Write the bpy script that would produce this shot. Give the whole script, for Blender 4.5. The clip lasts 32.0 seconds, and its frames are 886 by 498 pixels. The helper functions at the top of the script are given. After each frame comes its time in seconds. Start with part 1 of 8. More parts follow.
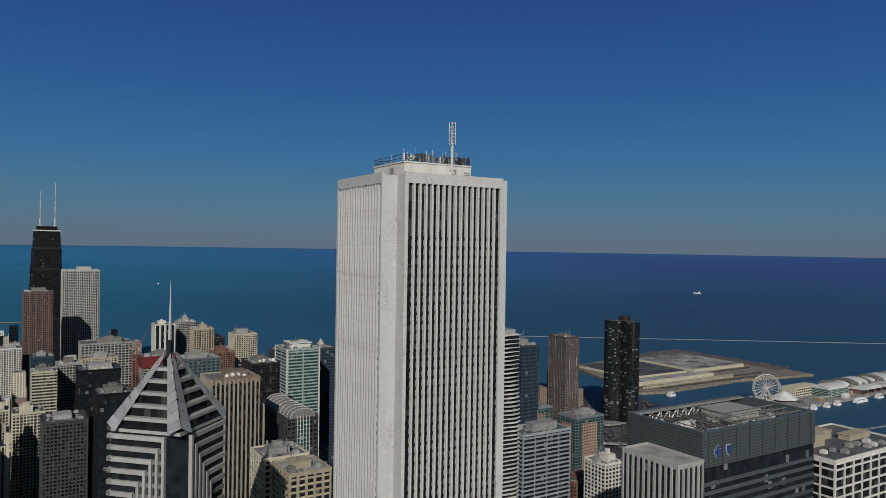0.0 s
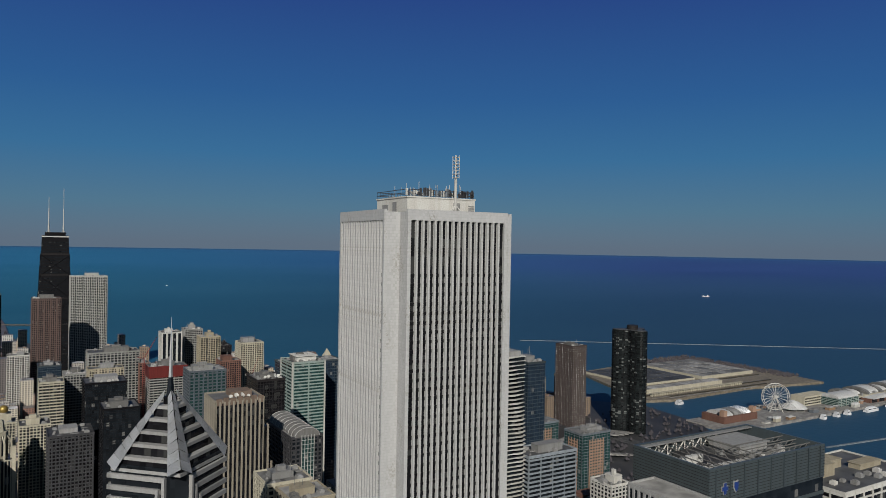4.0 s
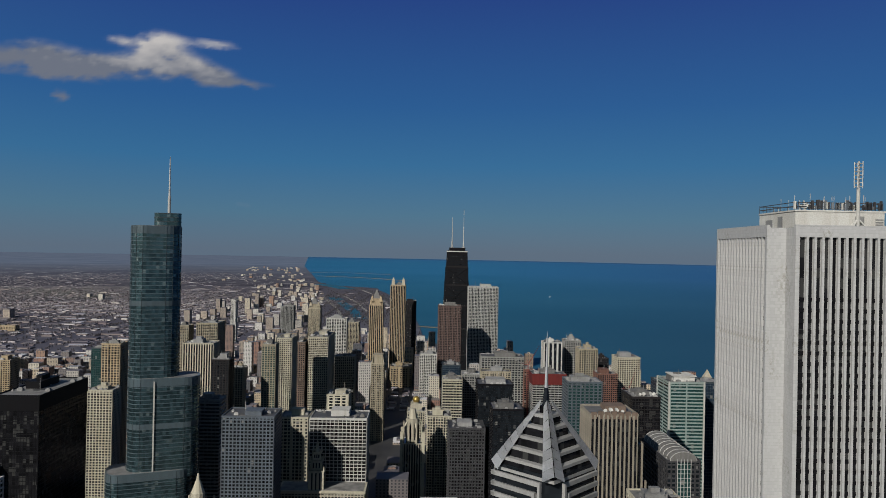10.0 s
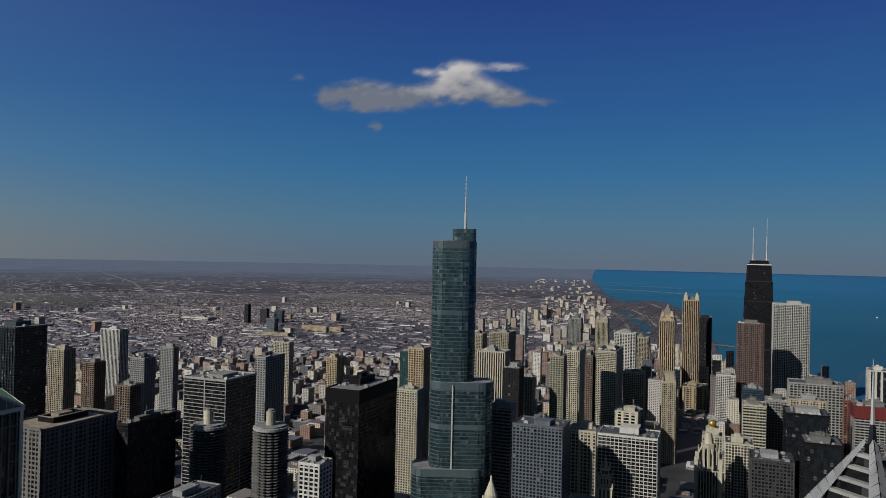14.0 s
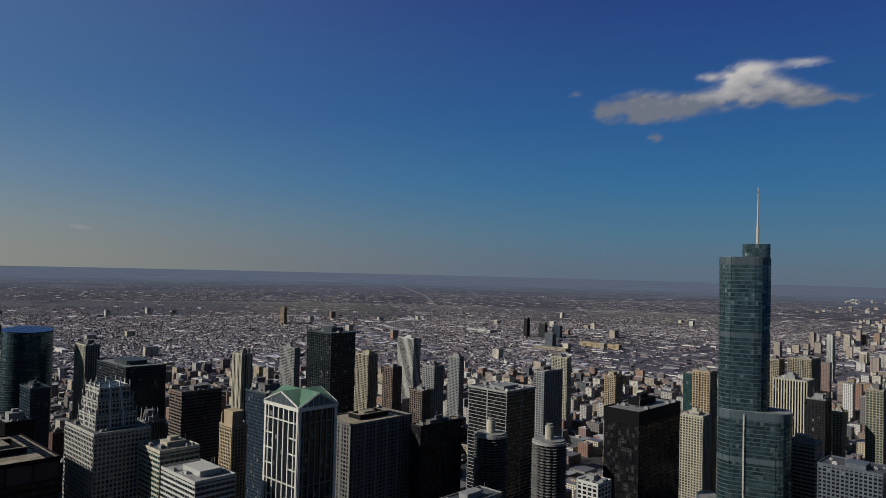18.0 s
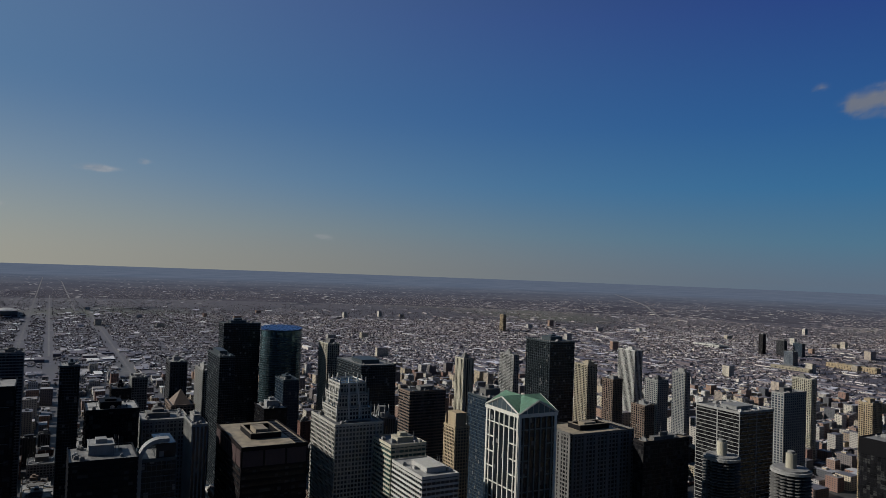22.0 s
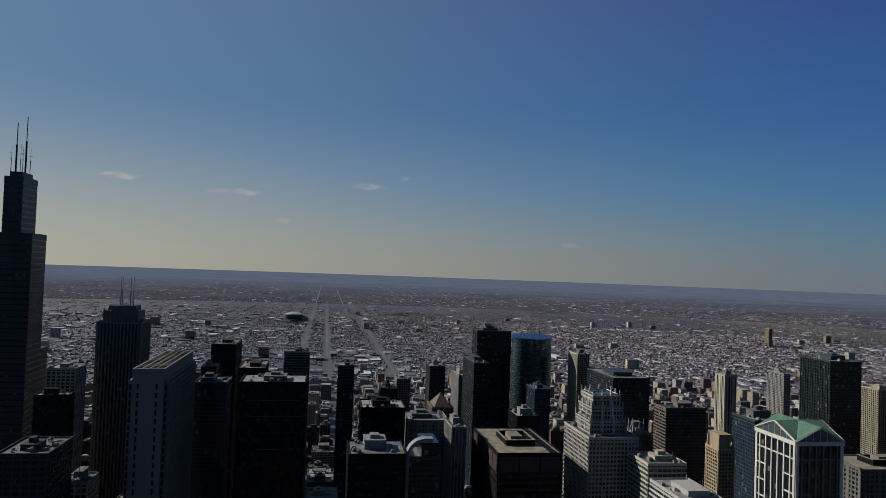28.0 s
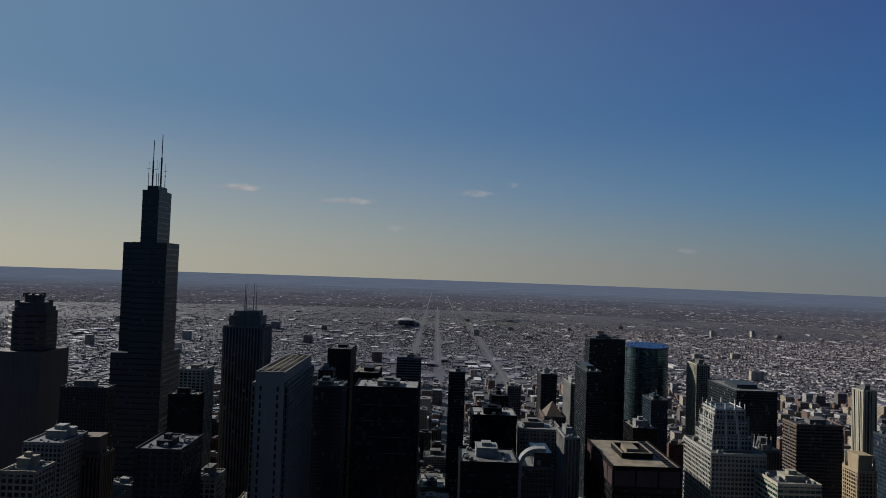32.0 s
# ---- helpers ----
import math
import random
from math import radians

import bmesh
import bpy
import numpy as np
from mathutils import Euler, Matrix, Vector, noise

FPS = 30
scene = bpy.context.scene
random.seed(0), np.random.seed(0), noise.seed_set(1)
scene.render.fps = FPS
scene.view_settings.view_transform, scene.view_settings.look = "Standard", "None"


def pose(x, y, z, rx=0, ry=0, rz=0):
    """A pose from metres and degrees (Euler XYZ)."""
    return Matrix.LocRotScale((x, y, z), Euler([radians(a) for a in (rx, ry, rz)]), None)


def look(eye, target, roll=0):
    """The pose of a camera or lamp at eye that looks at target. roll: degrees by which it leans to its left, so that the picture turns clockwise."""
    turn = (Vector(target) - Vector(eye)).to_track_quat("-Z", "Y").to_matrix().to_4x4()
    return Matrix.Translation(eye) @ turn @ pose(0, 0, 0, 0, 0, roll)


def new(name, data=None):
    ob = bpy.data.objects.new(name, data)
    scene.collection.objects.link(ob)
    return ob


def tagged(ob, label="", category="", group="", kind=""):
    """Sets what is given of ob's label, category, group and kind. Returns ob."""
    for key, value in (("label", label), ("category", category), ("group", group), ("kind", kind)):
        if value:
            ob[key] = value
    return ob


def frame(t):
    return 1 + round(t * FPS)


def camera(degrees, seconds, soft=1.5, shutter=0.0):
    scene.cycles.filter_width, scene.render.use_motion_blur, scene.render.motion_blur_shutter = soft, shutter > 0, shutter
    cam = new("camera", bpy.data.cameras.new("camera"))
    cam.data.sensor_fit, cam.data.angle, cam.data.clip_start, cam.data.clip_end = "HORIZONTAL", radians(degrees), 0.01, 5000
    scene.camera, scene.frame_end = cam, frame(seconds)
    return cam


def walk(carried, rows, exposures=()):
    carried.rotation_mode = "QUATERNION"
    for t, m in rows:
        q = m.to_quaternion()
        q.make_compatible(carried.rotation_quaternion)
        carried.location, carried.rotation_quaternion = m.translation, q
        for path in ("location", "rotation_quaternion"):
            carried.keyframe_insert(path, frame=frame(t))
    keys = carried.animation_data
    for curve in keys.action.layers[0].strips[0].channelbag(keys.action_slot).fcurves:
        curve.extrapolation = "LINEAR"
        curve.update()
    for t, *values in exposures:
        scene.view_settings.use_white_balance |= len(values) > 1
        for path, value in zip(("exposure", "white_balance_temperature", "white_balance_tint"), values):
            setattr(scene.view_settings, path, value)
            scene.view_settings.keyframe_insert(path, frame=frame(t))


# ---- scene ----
cam = camera(63.94, 32.0, soft=0.7)

# seconds, east, north, up, yaw, pitch, roll
PATH = """
0 -5.19 -2.54 315.54 -32.01 -0.24 -0.88
0.5 -4.88 -2.24 317.69 -32.09 -0.30 -0.92
1 -4.54 -1.95 319.92 -32.13 -0.34 -0.93
1.5 -4.18 -1.65 322.21 -32.19 -0.38 -0.91
2 -3.77 -1.33 324.47 -32.19 -0.39 -0.95
2.5 -3.27 -1.03 326.50 -32.06 -0.36 -0.95
4.5 -1.10 -0.05 332.89 -30.56 -0.29 -1.03
5 -0.64 0.08 333.68 -29.29 -0.31 -1.06
5.5 -0.36 0.18 333.93 -27.75 -0.28 -1.02
6 0.00 0.00 334.00 -25.40 -0.22 -1.10
6.5 0.19 -0.18 333.96 -22.81 -0.22 -1.10
7 0.34 -0.27 333.91 -20.17 -0.19 -1.12
7.5 0.54 -0.37 333.86 -17.27 -0.15 -1.07
8 0.81 -0.49 333.85 -14.11 -0.09 -1.05
8.5 1.08 -0.69 333.81 -10.87 0.03 -1.11
9 1.22 -0.90 333.76 -7.66 0.10 -1.16
9.5 1.29 -1.15 333.74 -4.54 0.21 -1.14
10 1.32 -1.41 333.68 -1.49 0.26 -1.14
10.5 1.32 -1.70 333.64 1.52 0.33 -1.13
11 1.29 -2.03 333.65 4.49 0.39 -1.12
11.5 1.24 -2.39 333.76 7.46 0.44 -1.11
12 1.19 -2.69 333.94 10.39 0.49 -1.13
12.5 1.17 -2.86 334.19 13.22 0.57 -1.15
13 1.19 -2.97 334.44 15.93 0.61 -1.17
13.5 1.22 -3.09 334.67 18.65 0.69 -1.22
14 1.29 -3.26 334.86 21.38 0.78 -1.20
14.5 1.38 -3.42 335.01 24.14 0.88 -1.27
16.5 2.00 -3.76 335.55 35.18 1.28 -1.18
17 2.05 -3.97 335.72 37.97 1.38 -1.29
17.5 2.03 -4.29 335.88 40.76 1.45 -1.34
18 1.98 -4.70 336.00 43.49 1.52 -1.45
18.5 1.95 -5.16 336.10 46.09 1.61 -1.53
19 1.96 -5.59 336.15 48.40 1.68 -1.57
19.5 1.98 -5.90 336.15 50.53 1.74 -1.64
20 2.01 -6.11 336.08 52.55 1.79 -1.76
20.5 1.99 -6.28 335.97 54.58 1.78 -1.85
21 1.91 -6.45 335.86 56.65 1.77 -1.92
21.5 1.80 -6.63 335.73 58.81 1.72 -2.04
22 1.67 -6.81 335.56 60.94 1.68 -2.09
22.5 1.51 -6.98 335.37 63.07 1.63 -2.12
23 1.35 -7.22 335.21 65.22 1.59 -2.15
23.5 1.20 -7.52 335.09 67.39 1.59 -2.20
24 1.08 -7.93 335.07 69.44 1.57 -2.18
24.5 0.93 -8.38 335.19 71.25 1.58 -2.20
25 0.76 -8.82 335.38 72.92 1.58 -2.13
25.5 0.52 -9.23 335.58 74.53 1.61 -2.14
27.5 -0.71 -10.73 336.32 79.49 1.66 -2.03
28 -1.13 -10.98 336.46 80.62 1.69 -2.06
28.5 -1.60 -11.15 336.53 81.69 1.70 -2.00
29 -2.11 -11.24 336.56 82.81 1.72 -2.05
29.5 -2.59 -11.29 336.57 83.91 1.77 -2.06
30 -2.99 -11.34 336.61 85.02 1.81 -2.05
30.5 -3.24 -11.40 336.66 86.10 1.83 -2.07
31 -3.43 -11.51 336.71 87.22 1.88 -2.07
31.5 -3.54 -11.68 336.78 88.30 1.90 -2.05
32 -3.62 -11.86 336.85 89.43 1.90 -1.99
"""
rows = []
for line in PATH.strip().splitlines():
    t, px, py, pz, yaw, pitch, roll = map(float, line.split())
    rows.append((t, pose(px, py, pz, 90 + pitch, roll, yaw)))
walk(cam, rows)

# ---- world, sun and sky ----
SUN_BEARING, SUN_HEIGHT = 213, 31
world = bpy.data.worlds.new("sky")
scene.world = world
world.use_nodes = True
wn, wl = world.node_tree.nodes, world.node_tree.links
sky = wn.new("ShaderNodeTexSky")
sky.sky_type, sky.sun_disc = "NISHITA", False
sky.sun_elevation, sky.sun_rotation = radians(SUN_HEIGHT), radians(SUN_BEARING)
sky.altitude, sky.air_density, sky.dust_density, sky.ozone_density = 300, 1.0, 0.6, 4.0
# clear late-winter air: the sky texture under a deep, polarised blue that greys towards the horizon and pales round the sun
up = wn.new("ShaderNodeSeparateXYZ")
tex = wn.new("ShaderNodeTexCoord")
wl.new(tex.outputs["Generated"], up.inputs[0])
depth = wn.new("ShaderNodeValToRGB")
el = depth.color_ramp.elements
el[0].position, el[0].color = 0.0, (0.092, 0.135, 0.195, 1)
el[1].position, el[1].color = 1.0, (0.002, 0.006, 0.022, 1)
for at_, c_ in ((0.05, (0.060, 0.150, 0.240)), (0.12, (0.027, 0.130, 0.280)), (0.20, (0.017, 0.092, 0.262)), (0.34, (0.015, 0.048, 0.210)), (0.5, (0.005, 0.018, 0.08))):
    e_ = el.new(at_)
    e_.color = (*c_, 1)
wl.new(up.outputs[2], depth.inputs[0])
side = wn.new("ShaderNodeVectorMath")
side.operation = "DOT_PRODUCT"
side.inputs[1].default_value = (math.sin(radians(SUN_BEARING + 6)) * 0.94, math.cos(radians(SUN_BEARING + 6)) * 0.94, 0.34)
wl.new(tex.outputs["Generated"], side.inputs[0])
glow = wn.new("ShaderNodeMapRange")
glow.interpolation_type = "LINEAR"
low = wn.new("ShaderNodeMapRange")
low.interpolation_type = "SMOOTHSTEP"
for node_, vals_ in ((glow, (-0.45, 1.08, 0.0, 1.0)), (low, (-0.02, 0.24, 1.0, 0.0))):
    for i_, v_ in enumerate(vals_):
        node_.inputs[i_ + 1].default_value = v_
wl.new(side.outputs["Value"], glow.inputs[0])
wl.new(up.outputs[2], low.inputs[0])
tone = wn.new("ShaderNodeMix")
tone.data_type = "RGBA"
wl.new(low.outputs[0], tone.inputs[0])
tone.inputs[6].default_value = (0.135, 0.235, 0.345, 1)
tone.inputs[7].default_value = (0.480, 0.455, 0.355, 1)
pale = wn.new("ShaderNodeMix")
pale.data_type = "RGBA"
curve = wn.new("ShaderNodeMath")
curve.operation = "POWER"
curve.inputs[1].default_value = 2.1
wl.new(glow.outputs[0], curve.inputs[0])
wl.new(curve.outputs[0], pale.inputs[0])
# brown-grey haze low over the land, on the sun's side
murk = wn.new("ShaderNodeMapRange")
murk.interpolation_type = "SMOOTHSTEP"
for i_, v_ in enumerate((-0.02, 0.11, 0.75, 0.0)):
    murk.inputs[i_ + 1].default_value = v_
wl.new(up.outputs[2], murk.inputs[0])
share = wn.new("ShaderNodeMath")
share.operation = "MULTIPLY"
wl.new(murk.outputs[0], share.inputs[0])
reach = wn.new("ShaderNodeMapRange")
for i_, v_ in enumerate((0.1, 0.5, 0.0, 1.0)):
    reach.inputs[i_ + 1].default_value = v_
wl.new(glow.outputs[0], reach.inputs[0])
wl.new(reach.outputs[0], share.inputs[1])
brown = wn.new("ShaderNodeMix")
brown.data_type = "RGBA"
wl.new(share.outputs[0], brown.inputs[0])
wl.new(depth.outputs[0], brown.inputs[6])
brown.inputs[7].default_value = (0.138, 0.150, 0.155, 1)
wl.new(brown.outputs[2], pale.inputs[6])
wl.new(tone.outputs[2], pale.inputs[7])
both = wn.new("ShaderNodeMix")
both.data_type, both.blend_type = "RGBA", "MIX"
both.inputs[0].default_value = 0.004
wl.new(pale.outputs[2], both.inputs[6])
wl.new(sky.outputs["Color"], both.inputs[7])
wl.new(both.outputs[2], wn["Background"].inputs["Color"])
wn["Background"].inputs["Strength"].default_value = 0.812

sun_data = bpy.data.lights.new("sun", "SUN")
sun_data.energy, sun_data.angle, sun_data.color = 5.0, radians(0.53), (1.0, 0.968, 0.92)
sun = new("sun", sun_data)
sb, sh = radians(SUN_BEARING), radians(SUN_HEIGHT)
sun_way = Vector((math.sin(sb) * math.cos(sh), math.cos(sb) * math.cos(sh), math.sin(sh)))
sun.matrix_world = look(sun_way * 3000, (0, 0, 0))
scene.view_settings.exposure = 0.3

# ---- materials ----


def nodes(name):
    m = bpy.data.materials.new(name)
    m.use_nodes = True
    t = m.node_tree
    return m, t.nodes, t.links, t.nodes["Principled BSDF"]


def mixer(n, l, a, b, f, mode="MIX"):
    x = n.new("ShaderNodeMix")
    x.data_type, x.blend_type = "RGBA", mode
    for sock, v in ((x.inputs[6], a), (x.inputs[7], b), (x.inputs[0], f)):
        if hasattr(v, "links"):
            l.new(v, sock)
        else:
            sock.default_value = (*v, 1) if isinstance(v, tuple) else v
    return x.outputs[2]


def ramp(n, l, src, lo, hi, a=0.0, b=1.0):
    r = n.new("ShaderNodeMapRange")
    l.new(src, r.inputs[0])
    for i, v in enumerate((lo, hi, a, b)):
        r.inputs[i + 1].default_value = v
    return r.outputs[0]


def noise_of(n, l, scale, detail=4, stretch=None, coord="Object"):
    c = n.new("ShaderNodeTexCoord")
    t = n.new("ShaderNodeTexNoise")
    t.inputs["Scale"].default_value, t.inputs["Detail"].default_value = scale, detail
    src = c.outputs[coord]
    if stretch:
        mp = n.new("ShaderNodeMapping")
        mp.inputs["Scale"].default_value = stretch
        l.new(src, mp.inputs[0])
        src = mp.outputs[0]
    l.new(src, t.inputs["Vector"])
    return t.outputs["Fac"]


ALBEDO_SCALE = 0.84  # even cut to every wall and roof colour, deepens shade against the strong sun


def masonry(name, col, rough=0.8, vary=0.18, stain=0.25, metal=0.0, spec=0.25):
    """Wall surface: tone by building, rain streaks down the face, blotches, fine grain."""
    m, n, l, p = nodes(name)
    info = n.new("ShaderNodeObjectInfo")
    col = tuple(c * ALBEDO_SCALE for c in col)
    p.inputs["Specular IOR Level"].default_value = spec
    dark = tuple(c * (1 - stain) * k for c, k in zip(col, (0.98, 0.95, 0.9)))
    streak = ramp(n, l, noise_of(n, l, 1.0, 5, (0.35, 0.35, 0.03)), 0.38, 0.72)
    c = mixer(n, l, col, dark, streak)
    blot = ramp(n, l, noise_of(n, l, 0.06, 4), 0.35, 0.7)
    c = mixer(n, l, c, dark, mixer(n, l, (0, 0, 0), (0.5, 0.5, 0.5), blot))
    fine = ramp(n, l, noise_of(n, l, 1.7, 3), 0.3, 0.7, 0.88, 1.1)
    g = n.new("ShaderNodeMath")
    g.operation = "MULTIPLY"
    l.new(ramp(n, l, info.outputs["Random"], 0, 1, 1 - vary, 1 + vary * 0.6), g.inputs[0])
    l.new(fine, g.inputs[1])
    hsv = n.new("ShaderNodeHueSaturation")
    l.new(c, hsv.inputs["Color"])
    l.new(g.outputs[0], hsv.inputs["Value"])
    l.new(hsv.outputs[0], p.inputs["Base Color"])
    p.inputs["Roughness"].default_value, p.inputs["Metallic"].default_value = rough, metal
    bp = n.new("ShaderNodeBump")
    bp.inputs["Strength"].default_value, bp.inputs["Distance"].default_value = 0.25, 0.15
    l.new(fine, bp.inputs["Height"])
    l.new(bp.outputs[0], p.inputs["Normal"])
    return m


def glazing(name, col, pale_pane=(0.10, 0.097, 0.09), share=0.05, rough=0.08, cell=(3.0, 3.0, 3.8), vary=0.5):
    """Window glass seen from outside: dark rooms, some panes pale as blinds or painted glints, a pane-by-pane ripple in
    the gloss.
    """
    m, n, l, p = nodes(name)
    c = n.new("ShaderNodeTexCoord")
    d = n.new("ShaderNodeVectorMath")
    d.operation = "DIVIDE"
    d.inputs[1].default_value = cell
    l.new(c.outputs["Object"], d.inputs[0])
    fl = n.new("ShaderNodeVectorMath")
    fl.operation = "FLOOR"
    l.new(d.outputs[0], fl.inputs[0])
    w = n.new("ShaderNodeTexWhiteNoise")
    l.new(fl.outputs[0], w.inputs["Vector"])
    pick = ramp(n, l, w.outputs["Value"], 1 - share, 1 - share + 0.02)
    tone = mixer(n, l, tuple(k * (1 - vary) for k in col), tuple(k * (1 + vary) for k in col), w.outputs["Value"])
    l.new(mixer(n, l, tone, pale_pane, pick), p.inputs["Base Color"])
    l.new(ramp(n, l, w.outputs["Value"], 0, 1, rough, rough + 0.2), p.inputs["Roughness"])
    p.inputs["IOR"].default_value, p.inputs["Specular IOR Level"].default_value = 1.5, 0.25
    bp = n.new("ShaderNodeBump")
    bp.inputs["Strength"].default_value, bp.inputs["Distance"].default_value = 0.12, 0.3
    l.new(noise_of(n, l, 0.35, 2), bp.inputs["Height"])
    l.new(bp.outputs[0], p.inputs["Normal"])
    return m


def gravel(name, col, spread=0.5):
    """Flat roofs: membrane and gravel with patches, puddle stains and seams."""
    m, n, l, p = nodes(name)
    info = n.new("ShaderNodeObjectInfo")
    col = tuple(c * ALBEDO_SCALE for c in col)
    p.inputs["Specular IOR Level"].default_value = 0.35
    a = ramp(n, l, noise_of(n, l, 0.12, 5), 0.35, 0.65)
    c = mixer(n, l, col, tuple(k * 0.5 for k in col), a)
    hsv = n.new("ShaderNodeHueSaturation")
    l.new(c, hsv.inputs["Color"])
    l.new(ramp(n, l, info.outputs["Random"], 0, 1, 1 - spread, 1 + spread * 0.5), hsv.inputs["Value"])
    l.new(hsv.outputs[0], p.inputs["Base Color"])
    p.inputs["Roughness"].default_value = 0.6
    return m


def panelled(name, col):
    """Pale granite cladding: panel-by-panel tone, patches of greyer replaced stones, fine dark joints."""
    m, n, l, p = nodes(name)
    c = n.new("ShaderNodeTexCoord")
    d = n.new("ShaderNodeVectorMath")
    d.operation = "DIVIDE"
    d.inputs[1].default_value = (0.9, 0.9, 1.25)
    l.new(c.outputs["Object"], d.inputs[0])
    fl = n.new("ShaderNodeVectorMath")
    fl.operation = "FLOOR"
    l.new(d.outputs[0], fl.inputs[0])
    w = n.new("ShaderNodeTexWhiteNoise")
    l.new(fl.outputs[0], w.inputs["Vector"])
    big = ramp(n, l, noise_of(n, l, 0.05, 4, (1, 1, 0.6)), 0.5, 0.68)
    tone = mixer(n, l, col, tuple(k * 0.90 for k in col), w.outputs["Value"])
    k = n.new("ShaderNodeMath")
    k.operation = "MULTIPLY"
    l.new(big, k.inputs[0])
    l.new(ramp(n, l, w.outputs["Value"], 0.45, 0.6), k.inputs[1])
    tone = mixer(n, l, tone, tuple(k_ * 0.84 for k_ in col), k.outputs[0])
    spot = n.new("ShaderNodeMath")
    spot.operation = "MULTIPLY"
    l.new(ramp(n, l, noise_of(n, l, 0.11, 5, (1, 1, 0.8)), 0.52, 0.66, 0.0, 0.75), spot.inputs[0])
    l.new(ramp(n, l, noise_of(n, l, 1.1, 3), 0.5, 0.62), spot.inputs[1])
    tone = mixer(n, l, tone, (col[0] * 0.58, col[1] * 0.55, col[2] * 0.48), spot.outputs[0])
    streak = ramp(n, l, noise_of(n, l, 1.0, 5, (0.3, 0.3, 0.02)), 0.5, 0.8, 0.0, 0.5)
    tone = mixer(n, l, tone, tuple(k_ * 0.75 for k_ in col), streak)
    fr = n.new("ShaderNodeVectorMath")
    fr.operation = "FRACTION"
    l.new(d.outputs[0], fr.inputs[0])
    sep = n.new("ShaderNodeSeparateXYZ")
    l.new(fr.outputs[0], sep.inputs[0])
    joint = ramp(n, l, sep.outputs[2], 0.03, 0.07, 0.5, 0.0)
    l.new(mixer(n, l, tone, tuple(k_ * 0.5 for k_ in col), joint), p.inputs["Base Color"])
    p.inputs["Roughness"].default_value = 0.6
    return m


CONCRETE = masonry("concrete", (0.228, 0.226, 0.212))
BEIGE = masonry("beige_brick", (0.285, 0.250, 0.180))
CREAM = masonry("cream_limestone", (0.370, 0.343, 0.264))
GOLD = masonry("yellow_limestone", (0.322, 0.252, 0.158))
WHITE = masonry("white_concrete", (0.415, 0.408, 0.375), stain=0.18)
BRONZE = masonry("dark_bronze", (0.018, 0.016, 0.016), 0.5, stain=0.1, spec=0.1)
BLACK = masonry("black_steel", (0.007, 0.007, 0.008), 0.5, stain=0.1, spec=0.06)
STEEL = masonry("grey_mullion", (0.050, 0.063, 0.070), 0.45, stain=0.1, metal=0.3, spec=0.15)
REDGRANITE = masonry("red_granite", (0.085, 0.056, 0.047), 0.6)
GRANITE = masonry("dark_granite", (0.046, 0.046, 0.049), 0.5, spec=0.12)
GREYSTONE = masonry("grey_stone", (0.125, 0.122, 0.115))
BLUEGREY = masonry("blue_grey_panel", (0.128, 0.144, 0.160), 0.5)
BROWN = masonry("brown_brick", (0.135, 0.098, 0.074))
UMBER = masonry("umber_concrete", (0.045, 0.033, 0.029))
BRICK = masonry("red_brick", (0.13, 0.066, 0.048))
PANEL = masonry("rust_red_panel", (0.052, 0.031, 0.030), 0.6)
MINT = masonry("mint_glass_panel", (0.195, 0.238, 0.218), 0.35, stain=0.1)
ORANGE = masonry("orange_panel", (0.20, 0.13, 0.078))
PEACH = masonry("peach_brick", (0.269, 0.173, 0.122))
PALE = masonry("pale_steel", (0.371, 0.365, 0.346), 0.45, stain=0.15)
PLANT = masonry("plant_metal", (0.211, 0.211, 0.205), 0.6)
MARBLE = panelled("white_granite", (0.292, 0.289, 0.278))
COPPER = masonry("green_copper", (0.20, 0.37, 0.265), 0.6)
NETTING = masonry("red_netting", (0.125, 0.018, 0.015), 0.9)
GILT = masonry("gilded_metal", (0.384, 0.269, 0.077), 0.35, metal=0.6)
G_DARK = glazing("dark_window", (0.008, 0.010, 0.012), share=0.04, vary=0.35)
G_BLUE = glazing("blue_window", (0.012, 0.020, 0.031), share=0.03, vary=0.25)
G_GREEN = glazing("green_window", (0.012, 0.032, 0.030), share=0.04, vary=0.3)
PALEBLUE = masonry("pale_blue_panel", (0.190, 0.215, 0.235), 0.5)
SLATEPANEL = masonry("slate_blue_panel", (0.080, 0.094, 0.110), 0.5)
PALEGREY = masonry("grey_marble", (0.295, 0.295, 0.278))
STRIPE = masonry("weathered_pier_stone", (0.215, 0.192, 0.152))
# reflections in these panes are painted as a pale base colour
G_DIM = glazing("reflecting_window", (0.11, 0.105, 0.10), share=0.35, pale_pane=(0.30, 0.29, 0.27))
G_PALE = glazing("pale_window", (0.42, 0.42, 0.41), share=0.3, pale_pane=(0.6, 0.6, 0.58))
# greyer panes here are painted glints on the black glass
G_BLACK = glazing("black_window", (0.008, 0.008, 0.009), share=0.2, pale_pane=(0.026, 0.026, 0.025))
G_BLACK.node_tree.nodes["Principled BSDF"].inputs["Specular IOR Level"].default_value = 0.12
ROOF = gravel("gravel_roof", (0.25, 0.242, 0.225), 0.6)
TANROOF = gravel("tan_roof", (0.256, 0.211, 0.147), 0.15)
TAR = gravel("tar_roof", (0.064, 0.064, 0.064))

# ---- mesh helpers ----
BOX_FACES = np.array([(0, 3, 2, 1), (4, 5, 6, 7), (0, 1, 5, 4), (1, 2, 6, 5), (2, 3, 7, 6), (3, 0, 4, 7)])


